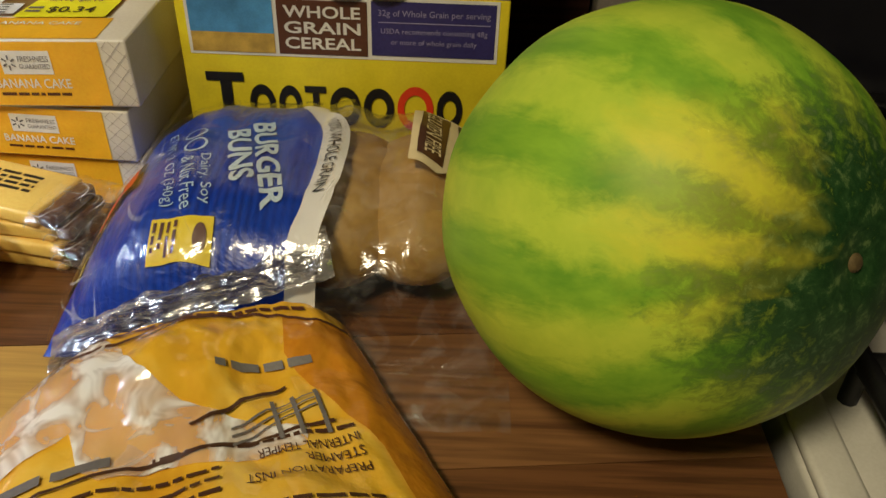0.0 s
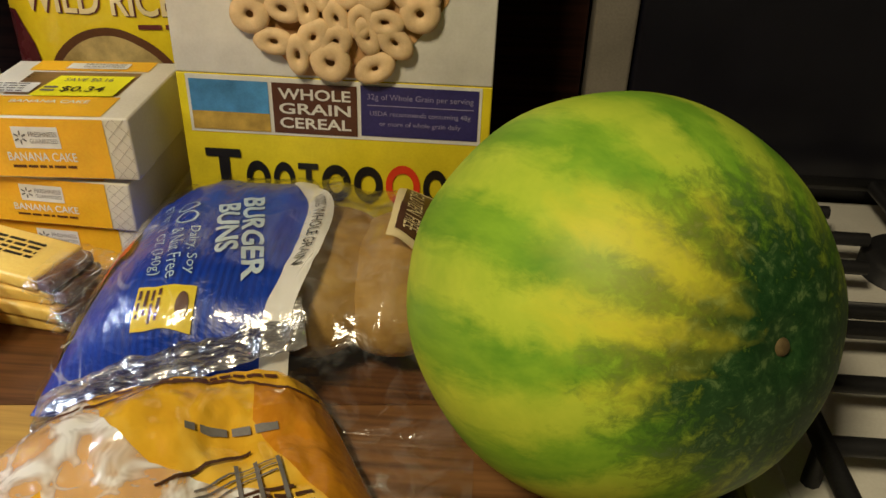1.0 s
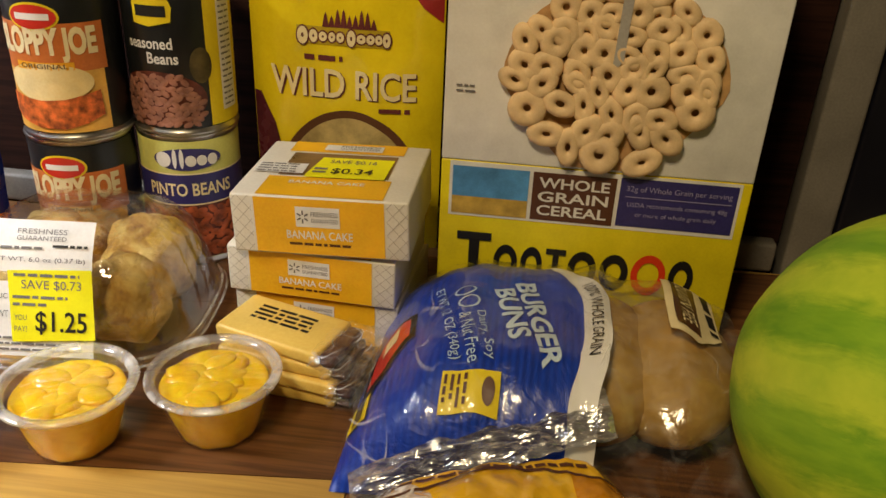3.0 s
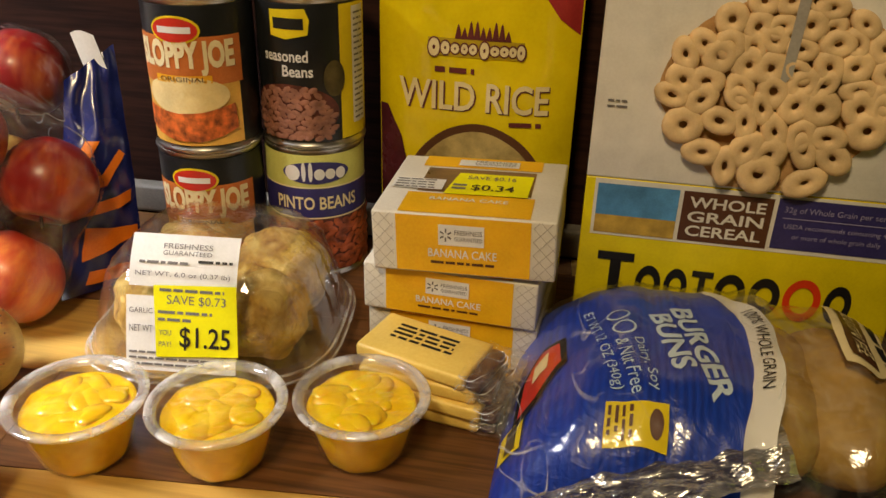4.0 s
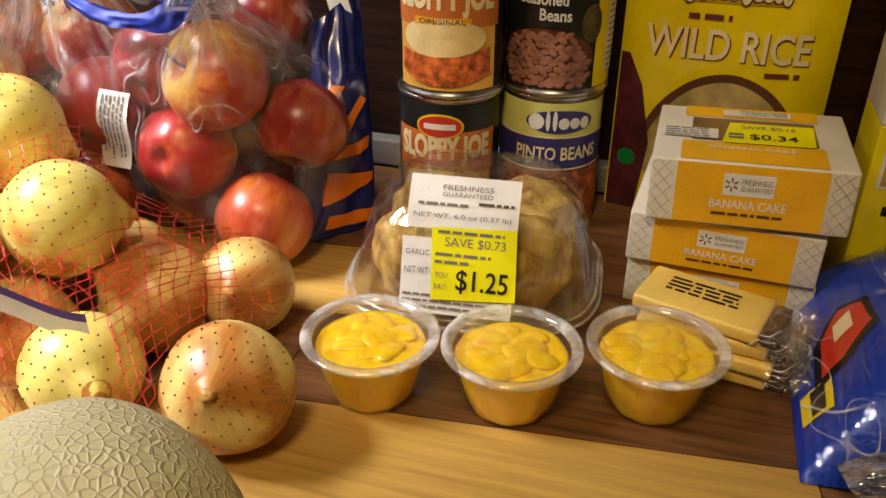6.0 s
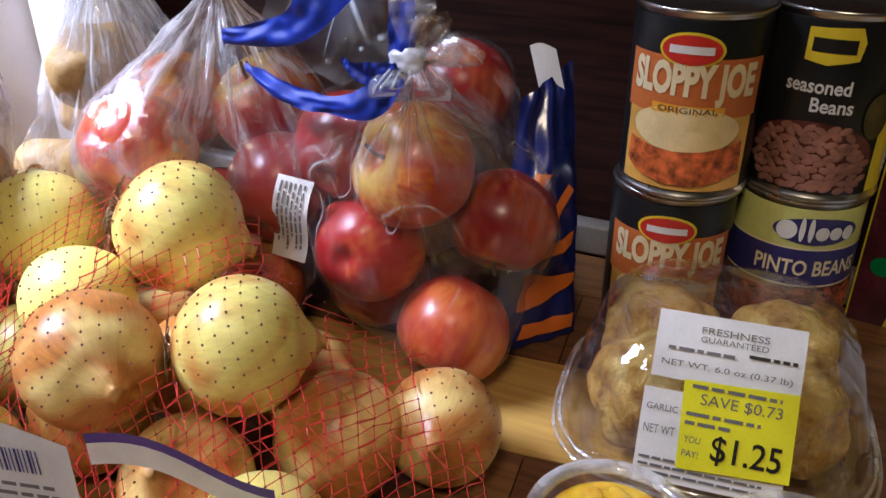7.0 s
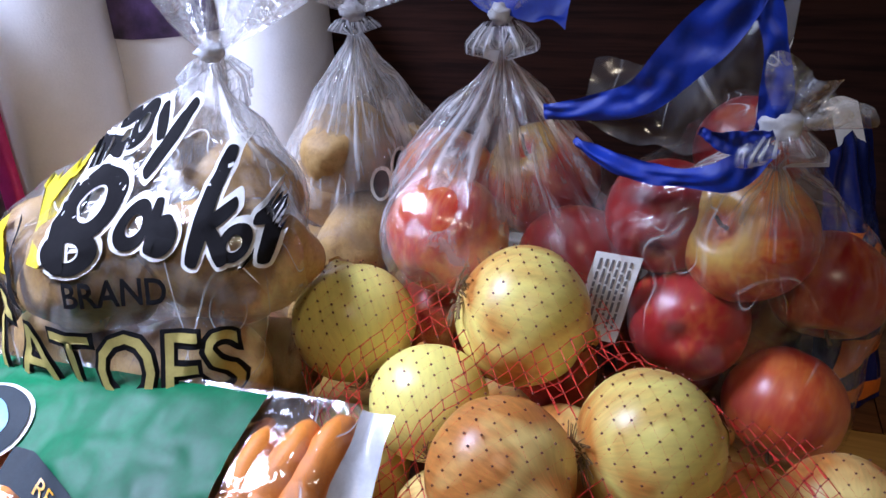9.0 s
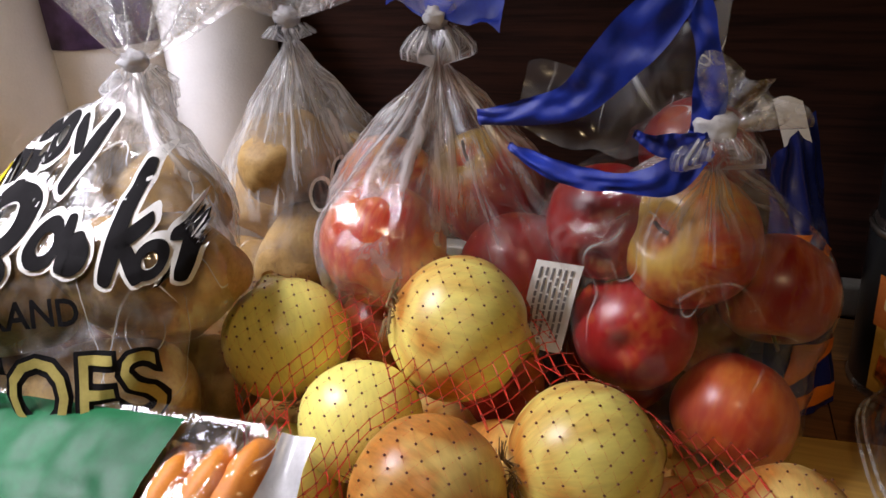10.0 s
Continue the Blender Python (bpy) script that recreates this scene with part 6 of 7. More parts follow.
    part("neck_film", grid(lambda u, v: tail(u, v), 30, 20), LOOSE_FILM, two, "clear loose neck of the bag")
    low = [(-0.668, 0.392, 0.187), (-0.645, 0.386, 0.176), (-0.612, 0.384, 0.172), (-0.586, 0.386, 0.176), (-0.573, 0.390, 0.192)]
    part("blue_band", ribbon(low, (0.004, 0.010, 0.009, 0.016, 0.010), 0.006, 1.0), BLUE_FILM, two, "crumpled blue band round the neck")
    side = [(-0.574, 0.394, 0.196), (-0.573, 0.398, 0.222), (-0.580, 0.402, 0.252), (-0.590, 0.404, 0.275)]
    part("blue_band", ribbon(side, (0.016, 0.012, 0.013, 0.012), 0.006, 5.0), BLUE_FILM, two)
    high = [(-0.686, 0.398, 0.199), (-0.655, 0.396, 0.203), (-0.634, 0.396, 0.209), (-0.618, 0.398, 0.228), (-0.598, 0.400, 0.248), (-0.580, 0.404, 0.272)]
    part("blue_band", ribbon(high, (0.008, 0.014, 0.018, 0.026, 0.022, 0.018), 0.007, 8.0), BLUE_FILM, two)
    part("blue_band", ribbon([(-0.606, 0.390, 0.196), (-0.590, 0.388, 0.190), (-0.572, 0.388, 0.197)], (0.004, 0.013, 0.006), 0.004, 3.0), BLUE_FILM, two)
    # printed paper tag between the two bags
    tag = thing("paper_tag", (0, 0, 0), "crumpled white paper tag with small print on an apple bag", "label")
    tg = lambda x, y, h=0.0: Vector((-0.652 + x + 0.25 * y, 0.395 - 0.10 * x - 0.004 * math.sin(y * 90), 0.090 + y)) + Vector((-0.1, -1, 0.2)) * h
    part("paper", grid(lambda u, v: tg(-0.012 + 0.026 * u, -0.025 + 0.058 * v), 8, 14), WHITE, tag)
    bars(lambda x, y, h=0: tg(y, -x, h), -0.030, 0.020, 0.010, 0.0034, 6, 0.0015, GREY_INK, tag, 0.0006, 4, 0.3)


make_apple_bags()


# ---- red net round the onions ----
def make_net():
    g = thing("onion_net", (0, 0, 0), "red plastic net bag drawn over yellow onions", "net bag")
    hull = taut_bag([((x, y, z), (r,) * 3) for x, y, z, r, k, t in ONIONS], [], 5.0, 0.014, 0.55, 0.0, 1.02)
    tree = BVHTree.FromBMesh(hull)
    hull.free()
    solid = bmesh.new()
    for x, y, z, r, k, t in ONIONS:
        bmesh.ops.create_icosphere(solid, subdivisions=3, radius=r * 1.03, matrix=Matrix.Translation((x, y, z)))
    core = BVHTree.FromBMesh(solid)
    solid.free()
    way = Vector((-0.12, 0.62, -0.78)).normalized()
    ax = Vector((1, 0, 0)) - way * way.x
    ax.normalize()
    ay = ax.cross(way) * -1
    mid = Vector((-0.635, 0.285, 0.06)) - way * 0.4
    STEP = 0.0078
    NU, NV = 54, 44

    def at(i, j):
        wob = 0.0022 * noise.noise((i * 0.35, j * 0.35, 1.0))
        p = mid + ax * ((i - NU / 2 + 0.5 * (j % 2)) * STEP + wob) + ay * ((j - NV / 2) * STEP * 0.72 + wob)
        h1 = tree.ray_cast(p, way)[0]
        h2 = core.ray_cast(p, way)[0]
        if h1 is None:
            return None
        d1 = (h1 - p).length
        d2 = (h2 - p).length if h2 is not None else d1 + 0.03
        if d2 < d1 + 0.0145:
            on.add((i, j))
        q = p + way * min(d2 - 0.0006, d1 + 0.014)
        q.z = max(0.001, q.z)
        return q
    on = set()
    pts = {(i, j): at(i, j) for i in range(NU) for j in range(NV + 1)}
    bm = bmesh.new()
    for j in range(NV):
        for i in range(NU):
            p = pts[(i, j)]
            for k in ((i, i - 1) if j % 2 == 0 else (i, i + 1)):
                q = pts.get((k, j + 1))
                if p is None or q is None or (p - q).length > 0.03:
                    continue
                add_tube(bm, (p, q), 0.00003 if (i, j) in on or (k, j + 1) in on else 0.00024, 3)
    # strands bunched in the hollows
    rnd = random.Random(8)
    for _ in range(700):
        i, j = rnd.randrange(2, NU - 6), rnd.randrange(2, NV - 8)
        run = [None if (i + k // 3, j + k) in on else pts.get((i + (k // 3), j + k)) for k in range(5)]
        if all(q is not None for q in run):
            add_tube(bm, [q + Vector((rnd.uniform(-1, 1), rnd.uniform(-1, 1), 0)) * 0.001 for q in run], 0.0002, 3)
    tagged(part("net_mesh", bm, paint("net_red", (0.68, 0.05, 0.035), 0.4, bump=0), g, smooth=False), kind="stuff")
    vs, fs = [], []
    for p in pts.values():
        if p is None:
            continue
        n = len(vs)
        s = 0.00075
        vs += [(p.x + s, p.y, p.z), (p.x - s, p.y, p.z), (p.x, p.y + s, p.z), (p.x, p.y - s, p.z), (p.x, p.y, p.z + s), (p.x, p.y, p.z - s)]
        for a, b, c in ((0, 2, 4), (2, 1, 4), (1, 3, 4), (3, 0, 4), (2, 0, 5), (1, 2, 5), (3, 1, 5), (0, 3, 5)):
            fs.append((n + a, n + b, n + c))
    me = bpy.data.meshes.new("net_knots")
    me.from_pydata(vs, [], fs)
    tagged(part("net_knot", me, paint("net_knot_dark", (0.16, 0.05, 0.03), 0.5, bump=0), g), kind="stuff")
    # paper closure label on the net
    lab = thing("net_label", (0, 0, 0), "white paper net label with barcode and purple edge", "label")
    lp = lambda x, y, h=0.0: Vector((-0.640 + x, 0.190 + 0.25 * x + 0.02 * y, 0.078 + y)) + Vector((0.25, -1, 0.2)) * h
    part("paper", grid(lambda u, v: lp(-0.030 + 0.050 * u, -0.028 + 0.050 * v - 0.008 * abs(2 * u - 1)), 8, 8), WHITE, lab)
    for k in range(12):
        part("barcode_bar", rect(lp, -0.014 + k * 0.0018, -0.002, -0.014 + k * 0.0018 + (0.0006 if k % 3 else 0.0011), 0.010, 1, 2, 0.0006), NAVY, lab)
    bars(lp, -0.022, 0.012, -0.008, 0.005, 3, 0.002, GREY_INK, lab, 0.0006, 3, 0.2)
    sp = lambda u, v: Vector((-0.622 + 0.075 * u, 0.205 + 0.020 * u, 0.074 - 0.012 * u + 0.006 * math.sin(5 * u) + 0.014 * v))
    part("purple_strip", grid(lambda u, v: sp(u, 0.8 + 0.35 * v), 12, 2), paint("strip_purple", (0.10, 0.06, 0.30), 0.3), lab)
    part("white_strip", grid(lambda u, v: sp(u, 0.8 * v), 12, 2), WHITE, lab)


make_net()


# ---- potatoes in printed clear bags ----
def potato_material():
    m, nt, b = nodes_of("potato_skin")
    v = coords(nt)
    n = noise_at(nt, v, 55, 5, 0.65, 0.4)
    f = noise_at(nt, v, 420, 3)
    c = ramp(nt, n, [(0.25, (0.20, 0.115, 0.04)), (0.5, (0.37, 0.24, 0.085)), (0.75, (0.50, 0.36, 0.16))])
    c = mix(nt, 0.35, c, ramp(nt, f, [(0.35, (0.18, 0.1, 0.05)), (0.5, (0.6, 0.45, 0.25))]), "SOFT_LIGHT")
    nt.links.new(c, b.inputs["Base Color"])
    b.inputs["Roughness"].default_value = 0.6
    bumped(nt, b, f, 0.3, 0.001)
    return m


POTATO = potato_material()
SACK_A = [(-0.918, 0.270, 0.036, 20), (-0.845, 0.258, 0.036, -15), (-0.905, 0.258, 0.090, -20), (-0.828, 0.256, 0.092, 25), (-0.875, 0.258, 0.146, 8), (-0.812, 0.285, 0.150, 40), (-0.930, 0.290, 0.140, 80), (-0.850, 0.335, 0.045, 0), (-0.870, 0.340, 0.105, 30), (-0.842, 0.328, 0.166, -12), (-0.902, 0.335, 0.158, 20)]
SACK_B = [(-0.845, 0.435, 0.036, 70), (-0.890, 0.445, 0.06, 40), (-0.822, 0.435, 0.092, 80), (-0.840, 0.455, 0.150, 90), (-0.815, 0.500, 0.12, 0), (-0.87, 0.48, 0.11, 0)]


def make_potato(x, y, z, rz, seed, r=0.031):
    p = thing("potato", pose(x, y, z, 20 * math.sin(seed), 15 * math.cos(seed * 2), rz), "tan-skinned potato inside a clear printed bag", "potato", "bagged potatoes")
    part("skin", blob(r, (1.38, 1.0, 0.98), 0.16, 1.5, seed * 1.7, 4), POTATO, p)


for i, q in enumerate(SACK_A + SACK_B):
    make_potato(*q, i + 1)


def brush(place, pts, half, grow, lift):
    """A brush stroke along a rounded line, thick in the middle, laid on a surface."""
    pts = [Vector((x, y, 0)) for x, y in pts]
    for _ in range(3):
        pts = [pts[0]] + [p.lerp(q, t) for p, q in zip(pts, pts[1:]) for t in (0.25, 0.75)] + [pts[-1]]
    n = len(pts) - 1

    def edge(u, v):
        k = min(n - 1, int(u * n))
        p = pts[k].lerp(pts[k + 1], u * n - k)
        d = (pts[min(n, k + 2)] - pts[max(0, k - 1)]).normalized()
        w = half * (0.55 + 0.45 * math.sin(math.pi * u)) * min(1, 0.35 + 8 * u, 0.35 + 8 * (1 - u))
        p = p + Vector((-d.y, d.x, 0)) * w * (2 * v - 1) + d * grow * (2 * u - 1)
        return place(p.x, p.y, lift)
    return grid(edge, 28, 4)


def make_potato_bags():
    tA, tB = (-0.867, 0.362, 0.233), (-0.826, 0.452, 0.240)
    a = thing("potato_bag", (0, 0, 0), "clear plastic potato bag with black and yellow print", "produce bag", "potato bags")
    sk = taut_bag([((x, y, z), (0.037, 0.034, 0.032)) for x, y, z, rz in SACK_A], [Vector(tA)], 3.0, 0.011, 0.2)
    f = cast_on(sk, (-0.80, 0.05, 0.0), (0.94, 0.34, 0), (0, 0, 1), (-0.34, 0.94, 0))
    neck_tent(sk, tA, 0.105, 9.0, TENT_FILM, a)
    part("bag_skin", sk, SACK_FILM, a)
    part("knot", knot(tA, 0.007), KNOT, a)
    part("ruffle", ruffle(tA, (0.05, 0.2, 1), 0.09, 0.085, 9, 3.0), RUFFLE_FILM, a)
    OLIVE = paint("letter_olive", (0.42, 0.34, 0.09), 0.6)
    lettering("TATOES", f, 0.010, 0.117, 0.145, 0.036, MATT_BLACK, a, 0.0022, long_edge=0.0025, bold=0.055)
    lettering("TATOES", f, 0.010, 0.117, 0.142, 0.033, OLIVE, a, 0.0034, long_edge=0.0025)
    lettering("BRAND", f, 0.026, 0.152, 0.048, 0.012, MATT_BLACK, a, 0.0024, long_edge=0.004, bold=0.02)
    # brand mark: heavy slanted black forms edged in white
    def slant(cx, cy):
        return lambda x, y, h=0.0: f(cx + x + 0.30 * y, cy - 0.005 + y - 0.10 * x, h)
    bowls = [(0.008, 0.188, 0.017, 0.012, 0.45), (0.004, 0.174, 0.016, 0.010, 0.40), (0.032, 0.181, 0.0095, 0.0095, 0.42), (0.047, 0.178, 0.0085, 0.0085, 0.0), (0.081, 0.174, 0.0085, 0.0085, 0.45), (0.016, 0.211, 0.008, 0.009, 0.40)]
    stems = [((-0.010, 0.202), (0.000, 0.166), 0.0055), ((0.042, 0.190), (0.041, 0.172), 0.0035), ((0.070, 0.204), (0.061, 0.166), 0.0048), ((0.064, 0.180), (0.080, 0.188), 0.0035), ((0.068, 0.182), (0.076, 0.166), 0.0040), ((0.098, 0.190), (0.093, 0.164), 0.0045), ((0.088, 0.181), (0.104, 0.179), 0.0030), ((-0.016, 0.200), (0.012, 0.203), 0.0035), ((0.026, 0.219), (0.030, 0.206), 0.0036), ((0.044, 0.220), (0.028, 0.195), 0.0042), ((-0.002, 0.208), (0.010, 0.214), 0.003)]
    for grow, mat, lift in ((0.0020, WHITE, 0.0012), (0.0, MATT_BLACK, 0.0020)):
        for cx, cy, rx, ry, hole in bowls:
            part("brand_form", oval(slant(cx, cy), 0, 0, 0.85 * rx + grow, 0.85 * ry + grow, lift, 30, 4, 0, 360, max(0.0, hole - grow * 60)), mat, a)
        for p, q, half in stems:
            p, q = (p[0], p[1] - 0.005), (q[0], q[1] - 0.005)
            mid = ((p[0] + q[0]) / 2 + 0.001, (p[1] + q[1]) / 2)
            part("brand_form", brush(f, [p, mid, q], 0.82 * half + grow, grow, lift + 0.0002), mat, a)
    yel = paint("flower_yellow", (0.80, 0.66, 0.01), 0.35)
    for k in range(5):
        t = 2 * math.pi * k / 5
        part("petal", oval(f, -0.030 + 0.008 * math.cos(t), 0.190 + 0.008 * math.sin(t), 0.0066, 0.0066, 0.0030, 14, 2), yel, a)
    for pts in ([(-0.057, 0.220), (-0.049, 0.222), (-0.046, 0.200), (-0.050, 0.198)], [(-0.066, 0.160), (-0.054, 0.168), (-0.050, 0.144), (-0.060, 0.142)]):
        part("yellow_stem", outline(f, pts, 0.0028, 2), yel, a)
    for pts in ([(-0.044, 0.170), (-0.034, 0.162), (-0.024, 0.140), (-0.036, 0.148)], [(-0.048, 0.160), (-0.040, 0.146), (-0.042, 0.134), (-0.052, 0.146)], [(-0.036, 0.200), (-0.024, 0.198), (-0.026, 0.186), (-0.038, 0.188)]):
        part("black_leaf", outline(f, pts, 0.0030, 2), MATT_BLACK, a)
    b = thing("potato_bag", (0, 0, 0), "second knotted clear bag of potatoes behind the first", "produce bag", "potato bags")
    sk = taut_bag([((x, y, z), (0.036, 0.034, 0.032)) for x, y, z, rz in SACK_B], [Vector(tB)], 4.0, 0.012, 0.2)
    f = cast_on(sk, (-0.66, 0.12, 0.0), (0.9, 0.4, 0), (0, 0, 1), (-0.42, 0.9, 0))
    neck_tent(sk, tB, 0.12, 12.0, TENT_FILM, b)
    part("bag_skin", sk, SACK_FILM, b)
    part("knot", knot(tB, 0.007), KNOT, b)
    part("ruffle", ruffle(tB, (0.25, 0.0, 1), 0.085, 0.105, 11, 5.0), RUFFLE_FILM, b)
    for x, y, w, hh in ((0.0, 0.138, 0.010, 0.016), (0.012, 0.142, 0.008, 0.024)):
        for grow, mat, lift in ((0.002, WHITE, 0.0022), (0, BLACK, 0.0034)):
            part("brand_stroke", oval(f, x, y, w / 2 + grow, hh / 2 + grow, lift, 16, 2), mat, b)


make_potato_bags()


# ---- bag of baby carrots ----
def make_carrot_bag():
    g = thing("carrot_bag", (0, 0, 0), "clear bag of baby carrots with green printed band", "produce bag")
    o, dn, nr = Vector((0, 0.238, 0.114)), Vector((0, -0.80, -0.60)), Vector((0, -0.60, 0.80))
    X0, X1, LEN = -1.005, -0.712, 0.165

    def s(x, t, h=0.0):
        u = (x - X0) / (X1 - X0)
        e = (max(0.0, 1 - abs(2 * u - 1) ** 6)) ** 0.5 * max(0.0, math.sin(math.pi * min(0.97, max(0.02, t / LEN)))) ** 0.45
        k = 0.020 * e + 0.0035 * noise.noise((x * 40, t * 40, 2)) * e + 0.0016 * noise.noise((x * 110, t * 110, 6))
        return Vector((x, 0, -0.022 * (1 - u) * (1 - t / LEN))) + o + dn * t + nr * (k + h)
    f = lambda x, y, h=0.0: s(x, -y, h)
    rnd = random.Random(3)
    CAR = paint("carrot_orange", (0.76, 0.25, 0.02), 0.55, var=0.25, scale=90)
    for k in range(100):
        x, t = rnd.uniform(X0 + 0.025, X1 - 0.018), rnd.uniform(0.030, LEN - 0.030)
        L, r = rnd.uniform(0.022, 0.032), rnd.uniform(0.0085, 0.011)
        bm = bmesh.new()
        bmesh.ops.create_uvsphere(bm, u_segments=12, v_segments=10, radius=1)
        for v in bm.verts:
            p = v.co
            v.co = Vector((p.x * r, p.y * r, math.copysign(abs(p.z) ** 0.55, p.z) * L)) * (1 + 0.06 * noise.noise(p * 2 + Vector((k, 0, 0))))
        rot = Matrix((Vector((1, 0, 0)), nr, dn)).transposed().to_4x4()
        m = Matrix.Translation(s(x, t, -0.0145 - 0.010 * (k % 2))) @ rot @ Euler((0, rnd.uniform(-0.7, 0.7), 0)).to_matrix().to_4x4()
        bmesh.ops.transform(bm, matrix=m, verts=bm.verts)
        part("carrot", bm, CAR, g)
    for k in range(14):
        x, t = X1 - 0.016 - 0.013 * (k % 3), 0.030 + 0.022 * (k // 3) + 0.006 * (k % 3)
        bm = blob(0.0100, (1, 1, 1), 0.12, 2.0, k + 3.0, 3)
        rot = Matrix((Vector((1, 0, 0)), nr, dn)).transposed().to_4x4()
        for v in bm.verts:
            v.co.z *= 2.6
        bmesh.ops.transform(bm, matrix=Matrix.Translation(s(x, t, -0.0105)) @ rot @ Euler((0, rnd.uniform(-0.35, 0.35), 0)).to_matrix().to_4x4(), verts=bm.verts)
        part("carrot", bm, CAR, g)
    part("front_film", grid(lambda u, v: s(X0 + (X1 - X0) * u, LEN * v), 80, 50), BAG_FILM, g)
    part("back_film", grid(lambda u, v: Vector((X0 + (X1 - X0) * u, 0, 0)) + o + dn * LEN * v - nr * 0.018 * max(0, math.sin(math.pi * v)), 20, 12), BAG_FILM, g)
    part("side_seal", grid(lambda u, v: s(X1 - 0.004 + 0.015 * u, LEN * (0.01 + 0.98 * v), 0.004 * noise.noise((u, v * 7, 2))), 4, 24), paint("seal_milky", (0.66, 0.66, 0.68), 0.18, var=0.3), g, "milky heat-sealed edge")
    green = paint("carrot_green", (0.0, 0.12, 0.038), 0.5, var=0.4, scale=30)
    green.node_tree.nodes["Principled BSDF"].inputs["Specular IOR Level"].default_value = 0.3
    low = lambda x: 0.052 + 0.065 * max(0, min(1, (x + 0.86) / 0.12)) ** 1.2
    part("green_band", grid(lambda u, v: s(X0 + (X1 - 0.048 - X0) * u, 0.003 + (low(X0 + (X1 - 0.048 - X0) * u) - 0.003) * v, 0.0026), 60, 24), green, g, "glossy green printed band")
    dark = paint("carrot_navy", (0.006, 0.014, 0.022), 0.7)
    part("dark_strip", grid(lambda u, v: s(-0.87 + 0.11 * u, low(-0.87 + 0.11 * u) - 0.002 + 0.018 * v, 0.0034), 40, 4), dark, g)
    READY = lambda x, y, h=0: s(x, low(x) + 0.007 - y, h)
    lettering("READY TO EAT", READY, -0.806, 0.0, 0.078, 0.0075, ORANGE, g, 0.0042, long_edge=0.004)
    part("round_mark", oval(f, -0.900, -0.042, 0.032, 0.022, 0.0036, 32, 3), WHITE, g)
    part("round_mark", oval(f, -0.900, -0.042, 0.030, 0.0203, 0.0042, 32, 3), dark, g, "dark round brand mark with coloured centre")
    part("round_mark", oval(f, -0.900, -0.042, 0.019, 0.013, 0.0048, 28, 2), paint("mark_blue", (0.25, 0.45, 0.6), 0.3), g)
    part("mark_shape", oval(f, -0.903, -0.040, 0.012, 0.008, 0.0054, 20, 2, 20, 320, 0.45), paint("mark_orange", (0.75, 0.25, 0.03), 0.3), g)
    part("mark_shape", outline(f, [(-0.918, -0.044), (-0.892, -0.044), (-0.896, -0.040), (-0.914, -0.040)], 0.0054), GREEN, g)
    lettering("peeled", f, -0.935, -0.078, 0.040, 0.012, BROWN, g, 0.0024, long_edge=0.004)


make_carrot_bag()


# ---- pale netted melon ----
def make_cantaloupe():
    m, nt, b = nodes_of("netted_rind")
    v = coords(nt)
    vor = put(nt, "ShaderNodeTexVoronoi", Scale=260.0)
    vor.feature = "DISTANCE_TO_EDGE"
    nt.links.new(v, vor.inputs["Vector"])
    big = noise_at(nt, v, 25, 3)
    base = ramp(nt, big, [(0.3, (0.60, 0.58, 0.33)), (0.7, (0.70, 0.68, 0.44))])
    nt.links.new(mix(nt, ramp(nt, vor.outputs["Distance"], [(0.0, (1, 1, 1)), (0.12, (0, 0, 0))]), base, (0.74, 0.70, 0.52)), b.inputs["Base Color"])
    b.inputs["Roughness"].default_value = 0.5
    inv = ramp(nt, vor.outputs["Distance"], [(0.0, (1, 1, 1)), (0.15, (0, 0, 0))])
    bumped(nt, b, inv, 0.5, 0.0015)
    c = thing("cantaloupe", (-0.462, 0.108, 0.0575), "pale netted melon lying before the onions", "melon")
    part("rind", blob(0.058, (1.05, 1, 0.99), 0.03, 1.5, 2.0, 5), m, c)
    scar = lathe([(0, 0.0012), (0.004, 0.0016), (0.0065, 0.0004), (0.008, -0.0015)], 20)
    ob = part("stem_scar", scar, paint("melon_scar", (0.40, 0.34, 0.20), 0.8, var=0.5, scale=300), c, "round tan stem scar")
    ob.matrix_local = pose(0.0598, 0, 0, 0, 90, 0)


make_cantaloupe()

# ---- white rolls and a bottle by the window ----
PAPER = paint("paper_towel", (0.86, 0.85, 0.86), 0.75, var=0.06, scale=60, bump=0.6)


def make_roll(x, y, r, ht, label, band=False):
    g = thing("paper_roll", (x, y, 0), label, "paper roll", "paper rolls")
    bm = lathe([(0.019, 0.002), (r - 0.002, 0), (r, 0.003), (r, ht - 0.003), (r - 0.002, ht), (0.019, ht - 0.001), (0.019, 0.002)], 48)
    for v in bm.verts:
        v.co.x += 0.0012 * noise.noise(v.co * 30)
    part("paper", bm, PAPER, g)
    part("core", lathe([(0.0185, 0.001), (0.0185, ht - 0.0005), (0.0172, ht - 0.0005), (0.0172, 0.001)], 24), paint("roll_core", (0.42, 0.32, 0.2), 0.8), g)
    if band:
        c = round_can(0, 0, r, 0, -60)
        part("printed_band", rect(c, -0.07, ht - 0.06, 0.07, ht - 0.015, 24, 4, 0.0012), paint("band_plum", (0.10, 0.06, 0.16), 0.4, var=0.8, scale=120), g, "dark plum printed band")


make_roll(-1.114, 0.470, 0.050, 0.29, "tall white paper towel roll standing by the window")
make_roll(-1.055, 0.545, 0.052, 0.27, "white paper roll with a plum printed wrapper", True)
make_roll(-0.965, 0.565, 0.045, 0.26, "cream paper roll in the back corner")


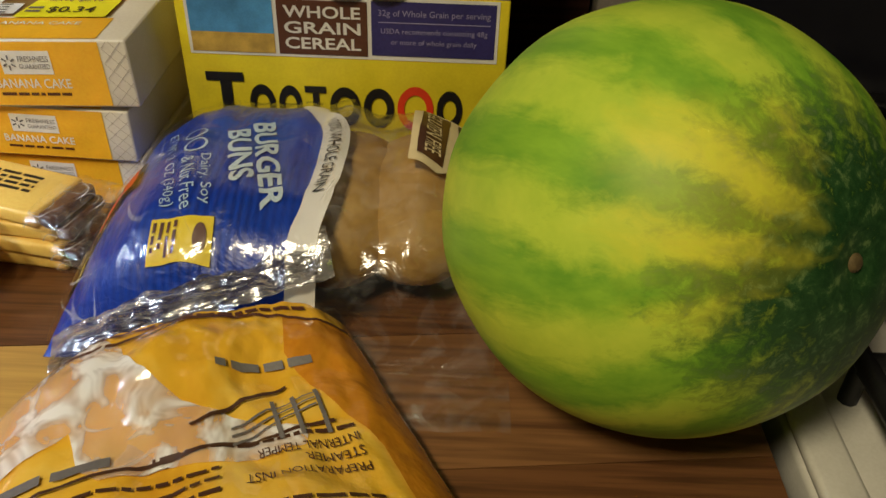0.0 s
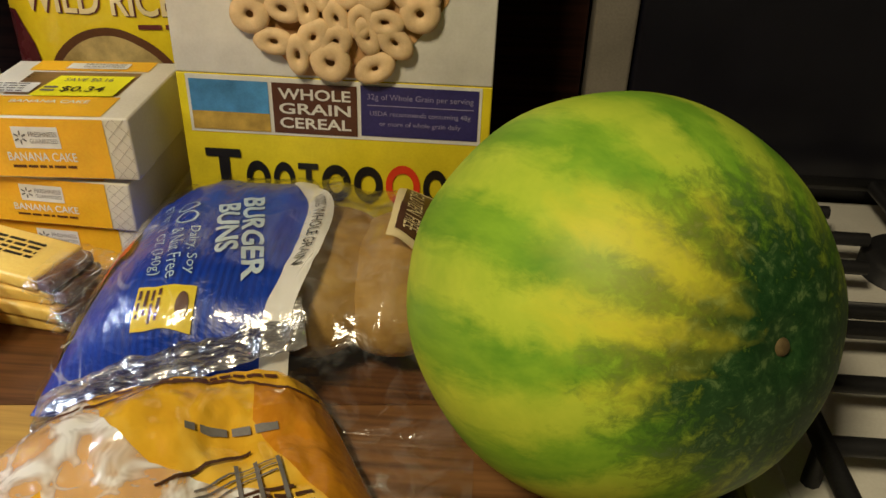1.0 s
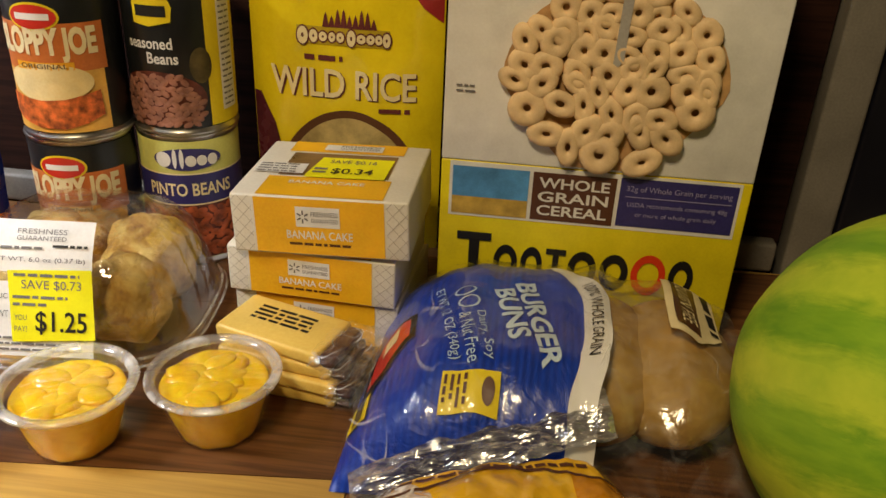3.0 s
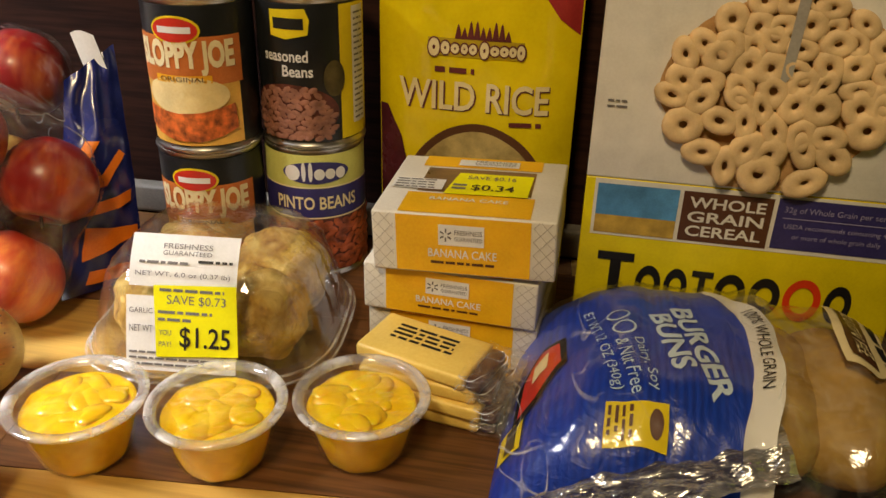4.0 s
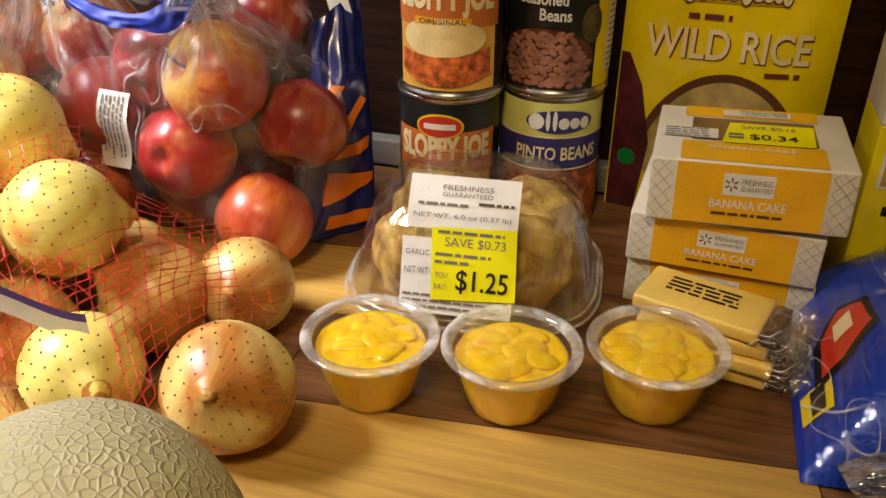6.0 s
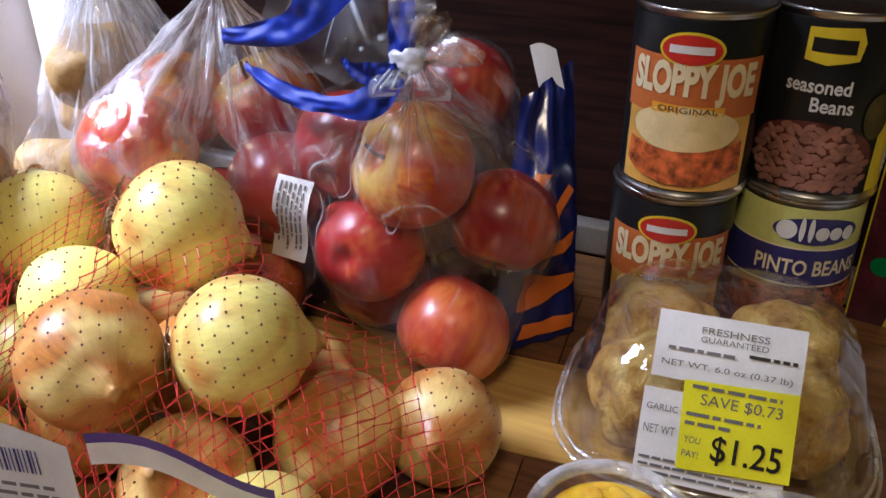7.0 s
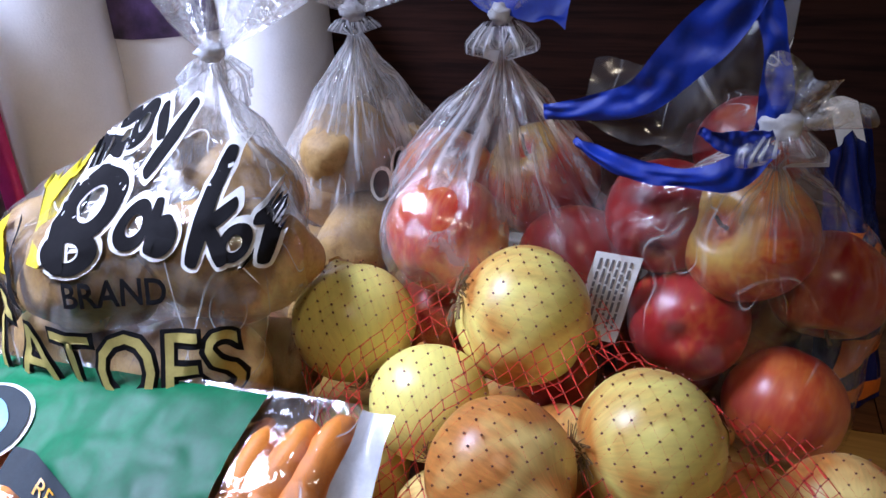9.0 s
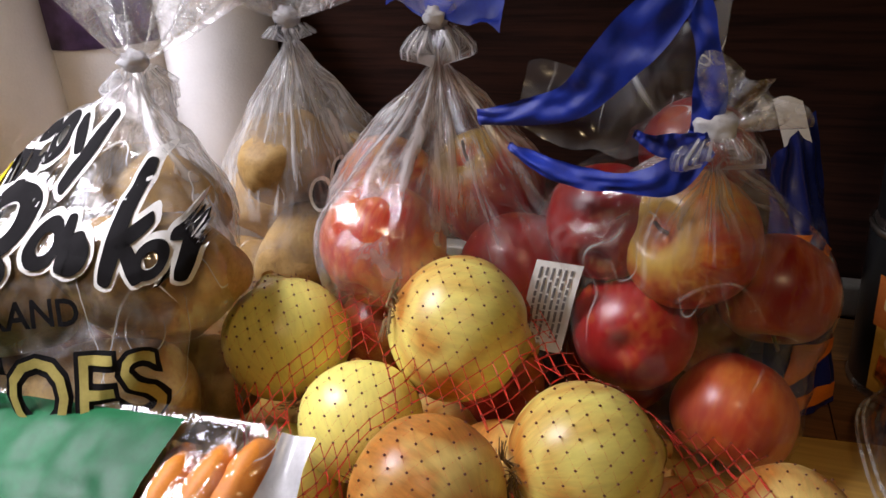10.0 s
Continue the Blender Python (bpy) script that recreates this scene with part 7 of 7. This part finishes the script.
def make_bottle():
    g = thing("spray_can", (-1.150, 0.345, 0), "black and white printed can beside the paper rolls", "can")
    r = 0.058
    part("body", lathe([(0, 0.001), (r - 0.003, 0), (r, 0.004), (r, 0.30), (r - 0.01, 0.315), (0, 0.32)], 48), paint("can_black", (0.03, 0.03, 0.045), 0.3), g)
    part("white_label", lathe([(r + 0.0008, 0.172), (r + 0.001, 0.175), (r + 0.001, 0.296), (r + 0.0008, 0.298)], 48), WHITE, g, "white upper label")
    part("white_foot", lathe([(r + 0.0008, 0.003), (r + 0.001, 0.004), (r + 0.001, 0.022), (r + 0.0008, 0.023)], 48), WHITE, g)
    c = round_can(0, 0, r + 0.001, 0, -35)
    bars(c, -0.035, 0.045, 0.285, 0.0062, 16, 0.0026, GREY_INK, g, 0.0006, 4, 0.25)
    for y in (0.135, 0.085):
        for x in (-0.016, 0.008, 0.030):
            part("print_shape", oval(c, x, y, 0.009, 0.009, 0.0012, 20, 1, 30, 330, 0.7), WHITE, g)


make_bottle()
pk = thing("pink_package", (-1.156, 0.43, 0), "bright pink package behind the paper rolls", "package")
part("carton", box_bm(-0.022, -0.012, 0, 0.022, 0.012, 0.25, 0.004), paint("package_pink", (0.78, 0.06, 0.30), 0.35, var=0.3), pk)
part("white_panel", rect(flat((0, -0.012, 0), (1, 0, 0), (0, 0, 1)), -0.018, 0.19, 0.019, 0.215, 1, 1, 0.001), WHITE, pk)


# ---- worktop planks ----
def clip(poly, nx, ny, c):
    out = []
    for i, p in enumerate(poly):
        q = poly[(i + 1) % len(poly)]
        a, b = nx * p[0] + ny * p[1] - c, nx * q[0] + ny * q[1] - c
        if a <= 0:
            out.append(p)
        if a * b < 0:
            t = a / (a - b)
            out.append((p[0] + (q[0] - p[0]) * t, p[1] + (q[1] - p[1]) * t))
    return out


def make_planks():
    rnd = random.Random(12)
    ca, sa = math.cos(radians(5.5)), math.sin(radians(5.5))
    W = 0.088
    base = -(-0.33) * sa + 0.288 * ca
    for k in range(-9, 6):
        v0, v1 = base + k * W + 0.0004, base + (k + 1) * W - 0.0004
        u = -1.9 + rnd.uniform(0, 0.3)
        if k == -1:
            cuts = [-1.9, -1.25, -0.62, -0.16, 0.4]
            mats = [OAK_MID, OAK_LIGHT, OAK_LIGHT, OAK_MID]
        elif k == 0:
            cuts = [-1.9, -1.0, -0.45, 0.1, 0.4]
            mats = [OAK_DARK, OAK_MID, OAK_DARK, OAK_DARK]
        elif k == 1:
            cuts = [-1.9, -1.05, -0.375, 0.05, 0.4]
            mats = [OAK_MID, OAK_LIGHT, OAK_DARK, OAK_MID]
        else:
            cuts = [u]
            mats = []
            while u < 0.4:
                u += rnd.uniform(0.5, 0.8)
                cuts.append(u)
                mats.append(rnd.choice((OAK_LIGHT, OAK_DARK, OAK_MID)))
        for u0, u1, mat in zip(cuts, cuts[1:], mats):
            poly = [(u * ca - v * sa, u * sa + v * ca) for u, v in ((u0 + 0.0004, v0), (u1 - 0.0004, v0), (u1 - 0.0004, v1), (u0 + 0.0004, v1))]
            for nx, ny, c in ((1, 0, 0.1545), (-1, 0, 1.425), (0, 1, 0.5965), (0, -1, 0.445)):
                poly = clip(poly, nx, ny, c)
                if len(poly) < 3:
                    break
            if len(poly) < 3:
                continue
            bm = bmesh.new()
            top = [bm.verts.new((x, y, 0)) for x, y in poly]
            bot = [bm.verts.new((x, y, -0.005)) for x, y in poly]
            bm.faces.new(top)
            for i in range(len(poly)):
                j = (i + 1) % len(poly)
                bm.faces.new((top[j], top[i], bot[i], bot[j]))
            bmesh.ops.recalc_face_normals(bm, faces=bm.faces[:])
            part("plank", bm, mat, worktop, smooth=False)


make_planks()
